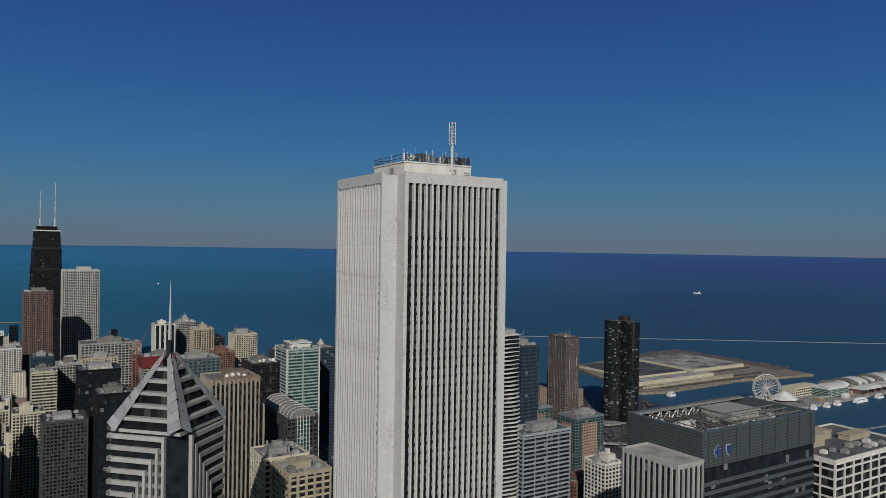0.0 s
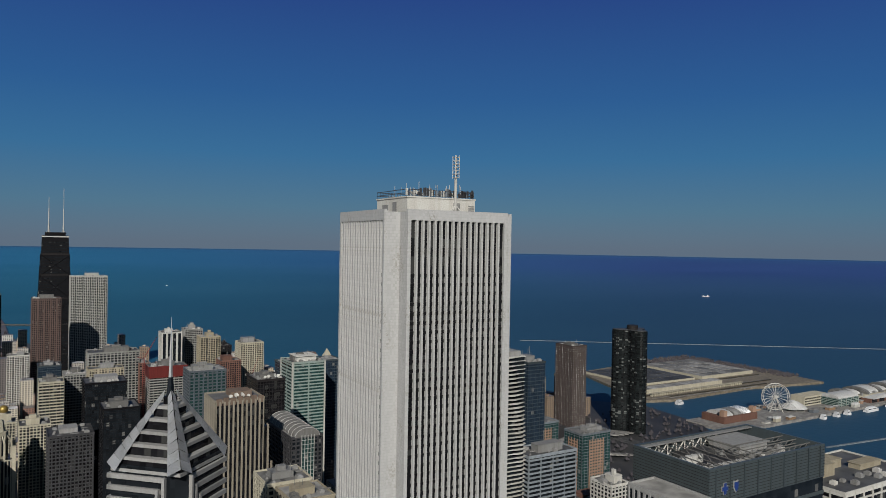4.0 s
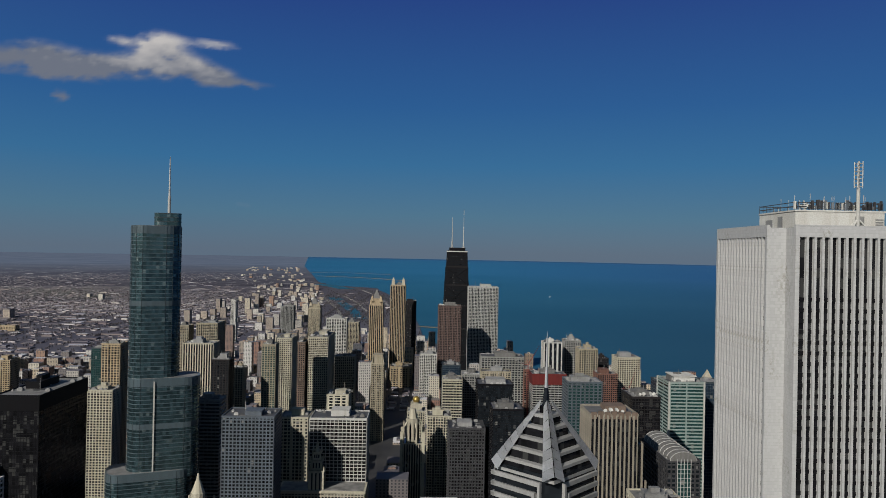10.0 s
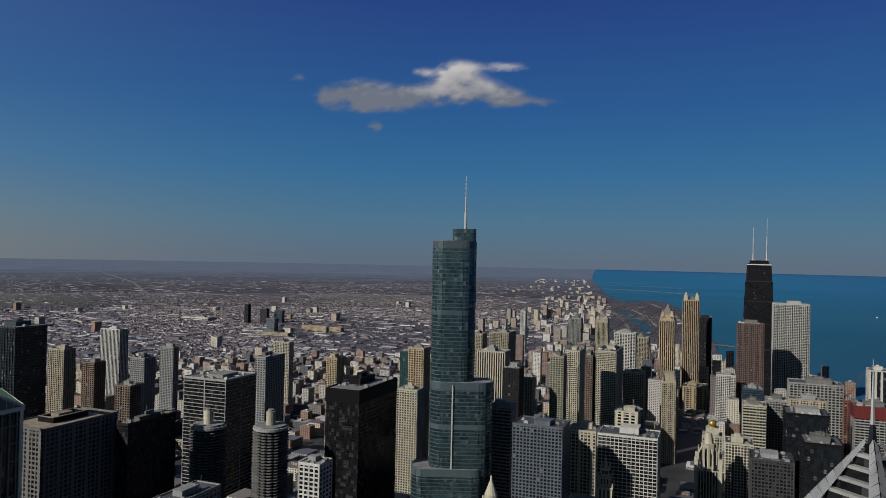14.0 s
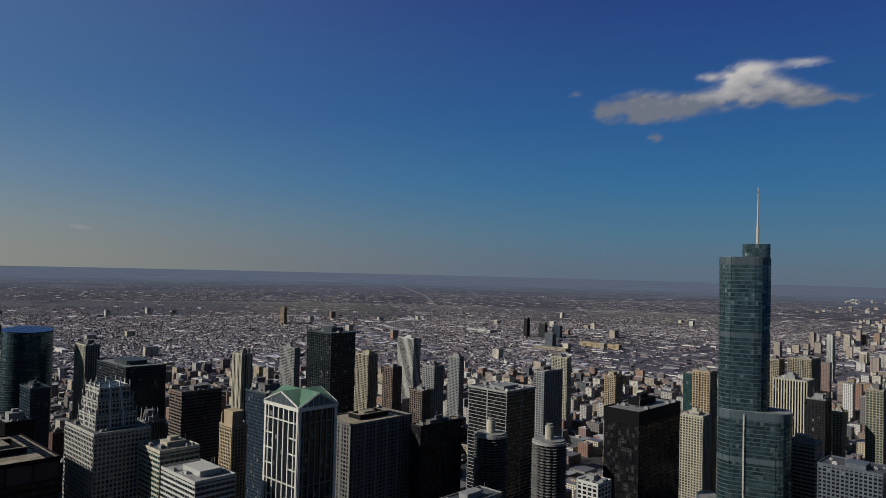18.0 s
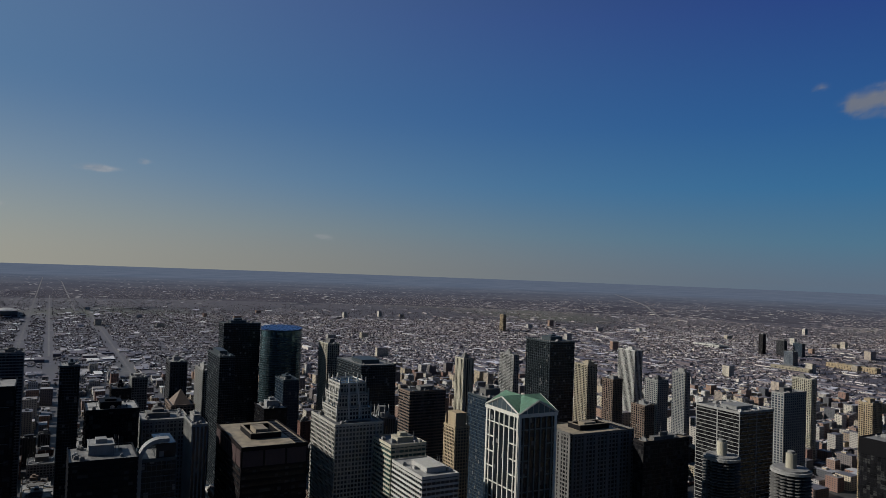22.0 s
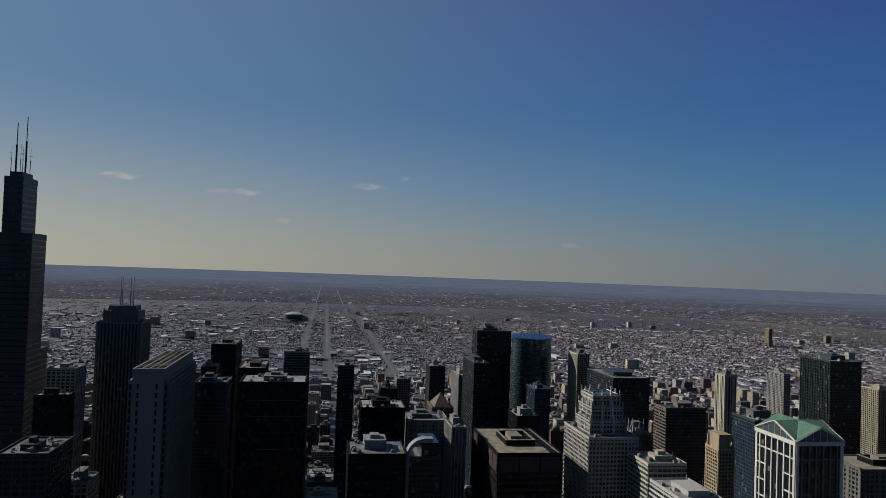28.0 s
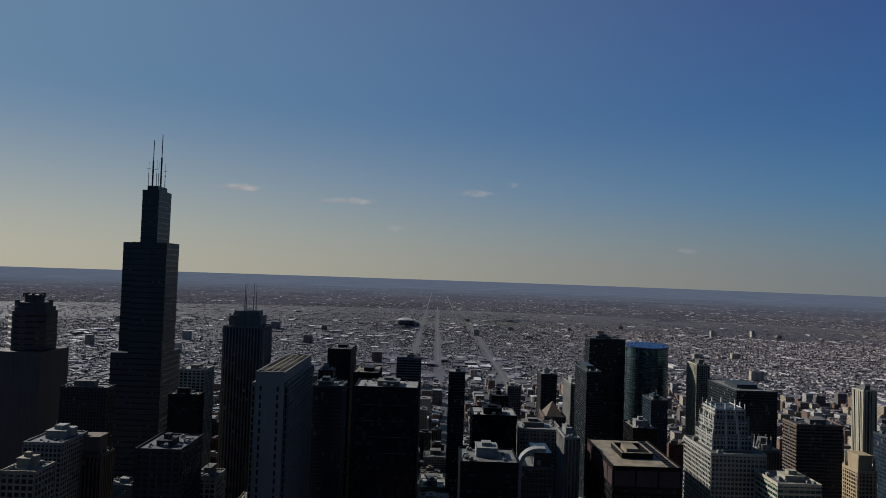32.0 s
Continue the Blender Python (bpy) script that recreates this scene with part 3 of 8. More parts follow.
# ---- ground, lake and the far city ----
EYE = Vector((0.0, 0.0, 334.0))
NEAR, DEEP = 3000.0, 1750.0


def far_map(v):
    """Places from 3 km to the horizon, drawn in towards the lens's reach; heights shrink with them. The earth curves away."""
    v = np.asarray(v, float).copy()
    r = np.hypot(v[:, 0], v[:, 1])
    v[:, 2] -= r ** 2 / (2 * 6.371e6)
    s = np.where(r > NEAR, (NEAR + DEEP * (r - NEAR) / np.maximum(r - NEAR + DEEP, 1)) / np.maximum(r, 1), 1.0)
    v[:, 0] *= s
    v[:, 1] *= s
    v[:, 2] = EYE.z + s * (v[:, 2] - EYE.z)
    return v


def level_normal(n, l, p):
    """Land that the mapping tilts is shaded as the level ground that it is."""
    z = n.new("ShaderNodeCombineXYZ")
    z.inputs[2].default_value = 1.0
    l.new(z.outputs[0], p.inputs["Normal"])


def shore_x(y):
    """East edge of the land at a distance north."""
    return np.interp(y, [-90000, -3000, -400, 420, 700, 900, 1060, 1250, 1500, 1950, 2300, 2650, 3250, 4030, 5270, 6100, 6450, 6700, 7400, 9450, 14860, 90000],
                     [1500, 900, 820, 900, 1000, 1130, 1150, 1000, 720, 340, 150, 8, -18, -71, -218, -380, -417, -800, -1090, -1470, -2490, -14500])


def ground_material():
    m, n, l, p = nodes("city_ground")
    a = noise_of(n, l, 2.2, 6, coord="UV")
    b = noise_of(n, l, 18, 4, coord="UV")
    c = mixer(n, l, (0.036, 0.033, 0.041), (0.056, 0.050, 0.057), ramp(n, l, a, 0.35, 0.65))
    c = mixer(n, l, c, (0.115, 0.107, 0.110), ramp(n, l, b, 0.58, 0.75))
    c = mixer(n, l, c, (0.064, 0.064, 0.048), ramp(n, l, noise_of(n, l, 0.5, 3, coord="UV"), 0.55, 0.7))
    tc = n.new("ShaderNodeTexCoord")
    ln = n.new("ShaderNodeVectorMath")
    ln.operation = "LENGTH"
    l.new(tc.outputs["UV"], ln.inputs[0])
    # inner streets: asphalt painted darker still for the shade between towers
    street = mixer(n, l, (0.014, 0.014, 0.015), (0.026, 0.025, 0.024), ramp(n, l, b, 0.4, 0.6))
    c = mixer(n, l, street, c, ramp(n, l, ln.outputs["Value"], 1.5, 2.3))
    l.new(c, p.inputs["Base Color"])
    p.inputs["Roughness"].default_value = 0.6
    level_normal(n, l, p)
    return m


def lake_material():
    """Lake water: green-blue near, navy farther out, wind patches on it."""
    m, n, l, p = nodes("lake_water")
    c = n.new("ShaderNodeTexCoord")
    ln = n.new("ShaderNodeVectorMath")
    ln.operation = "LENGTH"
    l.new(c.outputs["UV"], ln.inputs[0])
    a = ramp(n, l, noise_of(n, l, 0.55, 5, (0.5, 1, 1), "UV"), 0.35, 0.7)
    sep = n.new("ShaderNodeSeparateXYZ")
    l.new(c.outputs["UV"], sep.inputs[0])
    # greener to the north, navy to the east: sky reflection painted into the colour
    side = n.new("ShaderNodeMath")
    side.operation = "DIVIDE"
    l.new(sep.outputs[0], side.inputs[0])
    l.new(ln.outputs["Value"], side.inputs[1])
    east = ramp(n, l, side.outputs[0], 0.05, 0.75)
    near_tone = mixer(n, l, mixer(n, l, (0.010, 0.057, 0.096), (0.015, 0.070, 0.111), a), mixer(n, l, (0.012, 0.039, 0.070), (0.016, 0.046, 0.079), a), east)
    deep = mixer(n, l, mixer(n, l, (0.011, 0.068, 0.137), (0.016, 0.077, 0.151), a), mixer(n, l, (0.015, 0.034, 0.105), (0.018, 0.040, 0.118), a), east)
    tone = mixer(n, l, near_tone, deep, ramp(n, l, ln.outputs["Value"], 1.8, 12))
    # beyond 20 km a hazy blue is painted into the water
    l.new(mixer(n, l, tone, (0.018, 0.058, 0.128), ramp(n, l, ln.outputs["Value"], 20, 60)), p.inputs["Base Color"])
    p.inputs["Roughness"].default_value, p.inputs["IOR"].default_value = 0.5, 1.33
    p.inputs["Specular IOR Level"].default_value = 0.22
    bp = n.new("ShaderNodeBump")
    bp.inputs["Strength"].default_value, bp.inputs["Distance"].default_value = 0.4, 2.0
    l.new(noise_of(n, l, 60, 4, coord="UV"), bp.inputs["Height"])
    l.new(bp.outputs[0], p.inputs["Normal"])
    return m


LAND, WATER = ground_material(), lake_material()
BEARINGS = np.linspace(-180, 180, 541)
RINGS = np.concatenate([[1], np.geomspace(200, 3000, 110), np.geomspace(3060, 6500, 50)])
FAR_RINGS = np.geomspace(6500, 95000, 66)


def earth(name, z, water, rings):
    """A polar sheet round the city: all of it for the lake, cut back to the shore for the land."""
    b, r = np.meshgrid(np.radians(BEARINGS), rings)
    x, y = (r * np.sin(b)).ravel(), (r * np.cos(b)).ravel()
    k, m = len(BEARINGS), len(rings)
    i, j = np.meshgrid(np.arange(k - 1), np.arange(m - 1))
    a = (j * k + i).ravel()
    q = np.stack([a, a + k, a + k + 1, a + 1], 1)
    if water:
        wet = x > shore_x(y) - 0.06 * np.hypot(x, y) - 150
        q = q[wet[q].any(1)]
    else:
        inside = x < shore_x(y)
        q = q[inside[q].any(1)]
        x = np.minimum(x, shore_x(y))
    flat = np.stack([x, y, np.full(x.size, float(z))], 1)
    me = mesh_of(name, far_map(flat), q)
    uv = me.uv_layers.new(name="map")
    uv.data.foreach_set("uv", (flat[q.ravel(), :2] / 1000).ravel())
    me.polygons.foreach_set("use_smooth", np.ones(len(me.polygons), bool))
    return me


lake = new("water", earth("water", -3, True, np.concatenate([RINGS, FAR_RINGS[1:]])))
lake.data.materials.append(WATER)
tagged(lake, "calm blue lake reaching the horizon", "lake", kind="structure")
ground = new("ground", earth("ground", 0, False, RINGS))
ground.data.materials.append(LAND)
tagged(ground, "flat brown city land with streets and bare trees", "ground", kind="structure")


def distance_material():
    """The plain at the edge of sight, a backdrop; haze is painted in as blue-grey glow."""
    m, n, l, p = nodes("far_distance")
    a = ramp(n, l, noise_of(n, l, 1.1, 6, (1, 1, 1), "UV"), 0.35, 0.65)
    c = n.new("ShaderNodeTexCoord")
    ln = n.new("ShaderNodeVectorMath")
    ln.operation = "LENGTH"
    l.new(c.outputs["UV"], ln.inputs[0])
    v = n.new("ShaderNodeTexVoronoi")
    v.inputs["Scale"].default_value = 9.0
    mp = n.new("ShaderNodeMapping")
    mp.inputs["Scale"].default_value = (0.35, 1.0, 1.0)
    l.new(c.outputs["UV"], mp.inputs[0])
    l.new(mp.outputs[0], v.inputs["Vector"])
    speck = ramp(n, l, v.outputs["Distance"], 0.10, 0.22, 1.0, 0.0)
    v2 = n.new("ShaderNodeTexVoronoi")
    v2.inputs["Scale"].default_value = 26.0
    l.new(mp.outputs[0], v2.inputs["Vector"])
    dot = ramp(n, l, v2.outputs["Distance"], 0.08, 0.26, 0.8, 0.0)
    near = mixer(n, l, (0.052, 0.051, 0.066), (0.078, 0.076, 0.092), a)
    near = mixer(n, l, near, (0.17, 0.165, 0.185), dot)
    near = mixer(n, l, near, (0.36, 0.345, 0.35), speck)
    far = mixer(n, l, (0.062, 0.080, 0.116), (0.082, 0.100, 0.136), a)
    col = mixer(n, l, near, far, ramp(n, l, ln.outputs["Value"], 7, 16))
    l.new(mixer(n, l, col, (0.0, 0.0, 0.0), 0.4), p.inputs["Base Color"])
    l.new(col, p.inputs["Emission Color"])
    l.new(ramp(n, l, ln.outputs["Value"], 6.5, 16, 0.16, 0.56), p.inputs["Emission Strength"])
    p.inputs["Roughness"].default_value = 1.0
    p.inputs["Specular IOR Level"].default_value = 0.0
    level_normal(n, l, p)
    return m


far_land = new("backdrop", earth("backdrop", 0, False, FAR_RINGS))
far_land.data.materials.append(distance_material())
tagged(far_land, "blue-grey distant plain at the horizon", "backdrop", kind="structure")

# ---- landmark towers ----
# three south-western tower walls, base colours lifted to imitate the haze over them
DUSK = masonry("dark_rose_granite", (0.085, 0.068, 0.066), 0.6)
SMOKED = masonry("hazed_black_aluminium", (0.040, 0.044, 0.044), 0.4, stain=0.1)
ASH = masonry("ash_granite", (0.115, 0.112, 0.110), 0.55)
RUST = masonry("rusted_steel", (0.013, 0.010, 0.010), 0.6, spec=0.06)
IVORY = masonry("ivory_stone", (0.315, 0.305, 0.270), 0.6, stain=0.15)
STONE = masonry("pale_granite", (0.235, 0.235, 0.228), 0.6, stain=0.12)
SMOKE = glazing("smoked_mirror_glass", (0.010, 0.012, 0.014), share=0.0, vary=0.35, rough=0.05)
SMOKE.node_tree.nodes["Principled BSDF"].inputs["Metallic"].default_value = 0.1
BLUETOP = glazing("deep_blue_glass", (0.010, 0.028, 0.085), share=0.0, rough=0.2)
SLATE = masonry("slate_mullion", (0.085, 0.115, 0.130), 0.35, stain=0.1, metal=0.4)
# uneven pane tones paint in the broken reflections on this glass
MIRROR = glazing("silver_glass", (0.062, 0.112, 0.125), vary=0.35, share=0.06, rough=0.05, pale_pane=(0.18, 0.24, 0.24), cell=(3.0, 3.0, 3.9))
MIRROR.node_tree.nodes["Principled BSDF"].inputs["Metallic"].default_value = 0.8
RIDGE = masonry("ridge_metal", (0.371, 0.384, 0.403), 0.45, metal=0.1, stain=0.12)


def bar(bm, a, b, r, k=6, r2=None):
    """A round bar from a to b added to a bmesh."""
    a, b = Vector(a), Vector(b)
    m = Matrix.Translation((a + b) / 2) @ (b - a).to_track_quat("Z", "Y").to_matrix().to_4x4()
    bmesh.ops.create_cone(bm, segments=k, radius1=r, radius2=r if r2 is None else r2, depth=(b - a).length, cap_ends=True, matrix=m)


def bars(items):
    bm = bmesh.new()
    for it in items:
        bar(bm, *it)
    return bm


# floors of the white tower with pale spandrels
LIT_FLOORS = {74, 70, 66, 65, 62, 59, 58, 55, 51, 47, 46, 40, 33, 25, 18}


def white_skyscraper():
    h, half, a = 346.0, 32.4, 7.36
    x, y = 165.0, 290.3
    FOOT.append((x - 30, y - 30, x + 30, y + 30, h))
    root = thing("skyscraper", "tall white stone skyscraper with close vertical piers", "skyscraper", x, y, 0, -1.7)
    e, s = half - 1.5, half - a
    part("stone_core", box_mesh("stone_core", [(-e, -s, 0, e, s, h - 0.5), (-s, -e, 0, s, e, h - 0.51)]), MARBLE, root)
    gl = box_mesh("glass_strip", [(-s + 1, -0.12, 8, s - 1, 0, h - 4)])
    pier = box_mesh("pier", [(-0.46, -1.5, 0, 0.46, 0, h - 4), (-0.56, -0.6, 0, 0.56, 0, h - 4.02)])
    end = box_mesh("corner_panel", [(-1.6, -1.5, 0, 0, 0, h - 4)])
    end2 = box_mesh("corner_panel", [(0, -1.5, 0, 1.6, 0, h - 4)])
    beam = box_mesh("top_beam", [(-s, -1.52, h - 4, s, 0, h - 0.02)])
    sill = box_mesh("spandrel", [(-s + 1.6, -0.55, 0, s - 1.6, 0, 1.5)])
    bays = 16
    pitch = (2 * s - 3.2) / bays
    for q in range(4):
        m = pose(0, 0, 0, 0, 0, 90 * q) @ Matrix.Translation((0, -e, 0))
        for nm, data, mat, at in [("glass_strip", gl, G_BLACK, 0), ("corner_panel", end, MARBLE, s), ("corner_panel", end2, MARBLE, -s), ("top_beam", beam, MARBLE, 0)]:
            part(nm, data, mat, root).matrix_basis = m @ Matrix.Translation((at, 0, 0))
        for i in range(1, bays):
            part("pier", pier, MARBLE, root).matrix_basis = m @ Matrix.Translation((-s + 1.6 + i * pitch, 0, 0))
        if q in (1, 2):
            for mat_, pick in ((GREYSTONE, True), (BLACK, False)):
                part("rear_spandrels", box_mesh("rear_spandrels", [(-s + 1.6, -0.55, 10 + f * 4.0, s - 1.6, 0, 11.5 + f * 4.0) for f in range(78) if (f in LIT_FLOORS) == pick]), mat_, root, kind="stuff").matrix_basis = m
            continue
        for f in range(78):
            part("spandrel", sill, GREYSTONE if f in LIT_FLOORS else GRANITE if f % 5 == 2 else BLACK, root).matrix_basis = m @ Matrix.Translation((0, 0, 10 + f * 4.0))
    part("roof", box_mesh("roof", [(-e, -s, h - 0.5, e, s, h - 0.4), (-s, -e, h - 0.52, s, e, h - 0.42)]), ROOF, root)
    part("parapet", box_mesh("parapet", [(-s, -half, h, s, -half + 1.2, h + 0.6), (-s, half - 1.2, h, s, half, h + 0.6), (-half, -s, h, -half + 1.2, s, h + 0.6), (half - 1.2, -s, h, half, s, h + 0.6)]), MARBLE, root)
    pw, pd = 17.5, 15.5
    house = part("penthouse", box_mesh("penthouse", [(-pw, -pd - 1, h - 4, pw, pd, h + 6.6), (-pw - 0.3, -pd - 1.3, h + 6.6, pw + 0.3, pd + 0.3, h + 7.2)]), WHITE, root, "white painted rooftop house")
    part("door_panel", box_mesh("door_panel", [(-pw - 0.25, -6, h - 3, -pw, -2, h + 5), (-pw - 0.22, 3, h - 3, -pw, 9, h + 4)]), PLANT, house)
    part("vent_grille", box_mesh("vent_grille", [(6, -pd - 1.2, h + 0.5, 9.5, -pd - 1, h + 5)] + [(14, -pd - 1.2, h + 0.5 + k, 17, -pd - 1, h + 1 + k) for k in range(4)]), PLANT, house)
    # walkway of rails and small aerials on the penthouse
    rnd = random.Random(5)
    rail = []
    for z in (8.6, 10.2):
        for ax, ay, bx, by in ((-pw, -pd, pw, -pd), (pw, -pd, pw, pd), (pw, pd, -pw, pd), (-pw, pd, -pw, -pd)):
            rail.append(((ax, ay, h + z), (bx, by, h + z), 0.16, 5))
    for i in range(24):
        u = -pw + 2 * pw * i / 23
        for yy in (-pd, pd):
            rail.append(((u, yy, h + 7), (u, yy, h + 10.6), 0.1, 4))
    part("catwalk_rail", bars(rail), GRANITE, house, "dark steel catwalk railing")
    for i in range(40):
        u, yy = rnd.uniform(-pw, pw), rnd.choice((-pd, -pd, pd, rnd.uniform(-pd, pd)))
        z1 = h + rnd.uniform(9, 14)
        part("aerial", bars([((u, yy, h + 7), (u, yy, z1), 0.07, 4), ((u, yy, z1 - 1.6), (u, yy, z1), 0.12, 5)]), PALE, house)
    for i in range(46):
        u = rnd.uniform(-pw, pw)
        part("antenna_box", box_mesh("antenna_box", [(u - rnd.uniform(0.2, 0.5), -pd - 0.5, h + 7.6, u + 0.4, -pd + 0.3, h + rnd.uniform(9, 11.4))]), rnd.choice((WHITE, GRANITE, GRANITE, BLUEGREY)), house)
    for i in range(6):
        dish(house, rnd.uniform(-pw, pw), -pd + rnd.uniform(-0.3, 3), h + 7.2, rnd.uniform(0.8, 1.4), rnd.uniform(-60, 60))
    mast = part("mast", bars([((5.9, -pd - 3, h - 4), (5.9, -pd - 3, h + 16), 0.65, 10), ((5.9, -pd - 3, h + 16), (5.9, -pd - 3, h + 26.5), 0.3, 8)]), WHITE, root, "white broadcast mast")
    legs = [((5.9, -pd - 3, h + 4), (5.9 + dx, -pd - 3 + dy, h - 4), 0.3, 6) for dx, dy in ((-6, -3), (6, -3), (-6, 2), (6, 2))]
    part("mast_leg", bars(legs), WHITE, mast)
    head = []
    for k in range(7):
        z = h + 16.5 + k * 1.5
        for dx in (-0.95, 0.95):
            head.append(((5.9 + dx, -pd - 4.2, z), (5.9 + dx, -pd - 1.8, z), 0.13, 4))
        for dy in (-4.2, -1.8):
            head.append(((4.95, -pd + dy, z), (6.85, -pd + dy, z), 0.16, 4))
    for dx in (-0.95, 0.95):
        for dy in (-4.2, -1.8):
            head.append(((5.9 + dx, -pd + dy, h + 16), (5.9 + dx, -pd + dy, h + 26.3), 0.2, 4))
    part("mast_head", bars(head), WHITE, mast)


def diamond_tower():
    """Granite tower turned 45 degrees under a stepped pyramid and spire."""
    cx, cy, apex, R, eave = 57.5, 318.0, 269.5, 22.9, 241.0
    FOOT.append((cx - 26, cy - 26, cx + 26, cy + 26, 270))
    root = thing("office_tower", "grey granite tower with stepped pyramid top and needle spire", "skyscraper", cx, cy, 0, 45)
    half = R / math.sqrt(2)

    def side(z):
        return half * min(1.0, max(0.06, (apex - z) / (apex - eave)))

    step, z, c = 4.75, apex - 4.0, 6.6
    while z > eave - 1:
        s = side(z - step)
        part("terrace", box_mesh("terrace", [(-s, -s, z - step * 0.98, s, s, z - step * 0.98 + 1.35)]), STONE, root)
        o = side(z) - 0.35
        part("window_band", box_mesh("window_band", [(-o, -o, z - step * 0.98 + 1.35, o, o, z + 0.02)]), G_BLACK, root)
        z -= step
    # shaft with glass corners to south and north, bands stepping away from them
    part("glass_shaft", prism([(-half + c, -half + 0.2), (half - 0.2, -half + 0.2), (half - 0.2, half - c), (half - c, half - 0.2), (-half + 0.2, half - 0.2), (-half + 0.2, -half + c)], 0, eave - 1), SMOKE, root, "mirrored glass shaft")
    top = z
    cols = [c + 2.9 * i for i in range(6)]
    for turn in (0, 180):
        m = pose(0, 0, 0, 0, 0, turn)
        for i, L in enumerate(cols):
            # each column of windows ends at its own terrace
            cap_z = top - step * i - 0.6
            part("pier", box_mesh("pier", [(-half + L - 0.1, -half - 1.25, 20, -half + L + 1.15, -half + 1, cap_z)]), STONE, root).matrix_basis = m
            part("pier", box_mesh("pier", [(-half - 1.25, -half + L - 0.1, 20, -half + 1, -half + L + 1.15, cap_z - 0.01)]), STONE, root).matrix_basis = m
    for k in range(34):
        zz = top - step * k - 2.6
        L = cols[min(k, 5)]
        for turn in (0, 180):
            m = pose(0, 0, 0, 0, 0, turn)
            if k < 6:
                part("terrace", box_mesh("terrace", [(-half + L, -half - 1.0, zz, half + 1.0, -half + 1, zz + 1.9)]), STONE, root).matrix_basis = m
                part("terrace", box_mesh("terrace", [(-half - 1.0, -half + L, zz, -half + 1, half + 0.99, zz + 1.89)]), STONE, root).matrix_basis = m
            if k > 0:
                e = half + 0.9 if k > 5 else -half + L
                part("spandrel", box_mesh("spandrel", [(-half + c, -half - 0.55, zz, e, -half + 1, zz + 1.7)]), GREYSTONE, root).matrix_basis = m
                part("spandrel", box_mesh("spandrel", [(-half - 0.55, -half + c, zz, -half + 1, e, zz + 1.69)]), GREYSTONE, root).matrix_basis = m

    def on_face(z, w):
        """A point of the face y = -side at a height, w inwards from the hip."""
        k = half * (apex - z) / (apex - eave)
        return (-k + w, -k - 0.75, z + 0.5)

    for q in range(4):
        # folded metal hip from the apex to each corner, in lapped chevron plates
        n_ = 8
        for i in range(n_):
            za, zb = [apex - (apex - eave + 1) * (0.06 + 0.94 * u / n_) for u in (i, i + 1)]
            wa, wb = [1.5 + 4.6 * u / n_ for u in (i, i + 1)]
            for flip in (0, 1):
                bm = bmesh.new()
                c = [on_face(za, -0.5), on_face(zb + 0.25, -0.5), on_face(zb - 2.6, wb), on_face(za - 2.6, wa)]
                if flip:
                    c = [(v[1], v[0], v[2]) for v in c][::-1]
                f = bm.faces.new([bm.verts.new(v) for v in c])
                bmesh.ops.solidify(bm, geom=[f], thickness=0.45)
                part("hip_plate", bm, RIDGE, root).matrix_basis = pose(0, 0, 0, 0, 0, 90 * q)
    cap = part("spire_base", prism(rect(2.6, 2.6), apex - 5, apex + 4, 0.5), SMOKE, root)
    part("spire", prism(rect(1.15, 1.15), apex + 4, 299.0, 0.08), RIDGE, cap, "needle spire of grey metal")


def rounded(w, d, r, k=7):
    out = []
    for sx, sy, a0 in ((1, -1, -90), (1, 1, 0), (-1, 1, 90), (-1, -1, 180)):
        for i in range(k + 1):
            a = radians(a0 + 90 * i / k)
            out.append((sx * (w / 2 - r) + r * math.cos(a), sy * (d / 2 - r) + r * math.sin(a)))
    return out


def move(pts, dx, dy):
    return [(px + dx, py + dy) for px, py in pts]


def grow(pts, k):
    cx, cy = sum(p[0] for p in pts) / len(pts), sum(p[1] for p in pts) / len(pts)
    return [(cx + (px - cx) * k, cy + (py - cy) * k) for px, py in pts]


def floors_of(root, pts, z0, z1, pitch, thick, mat, k=1.012, name="floor_band"):
    """A slab edge at every floor, one object each on one mesh."""
    bm = prism(grow(pts, k), 0, thick)
    me = bpy.data.meshes.new(name)
    bm.to_mesh(me)
    bm.free()
    z = z0
    while z < z1 - thick:
        part(name, me, mat, root, at=(0, 0, z))
        z += pitch


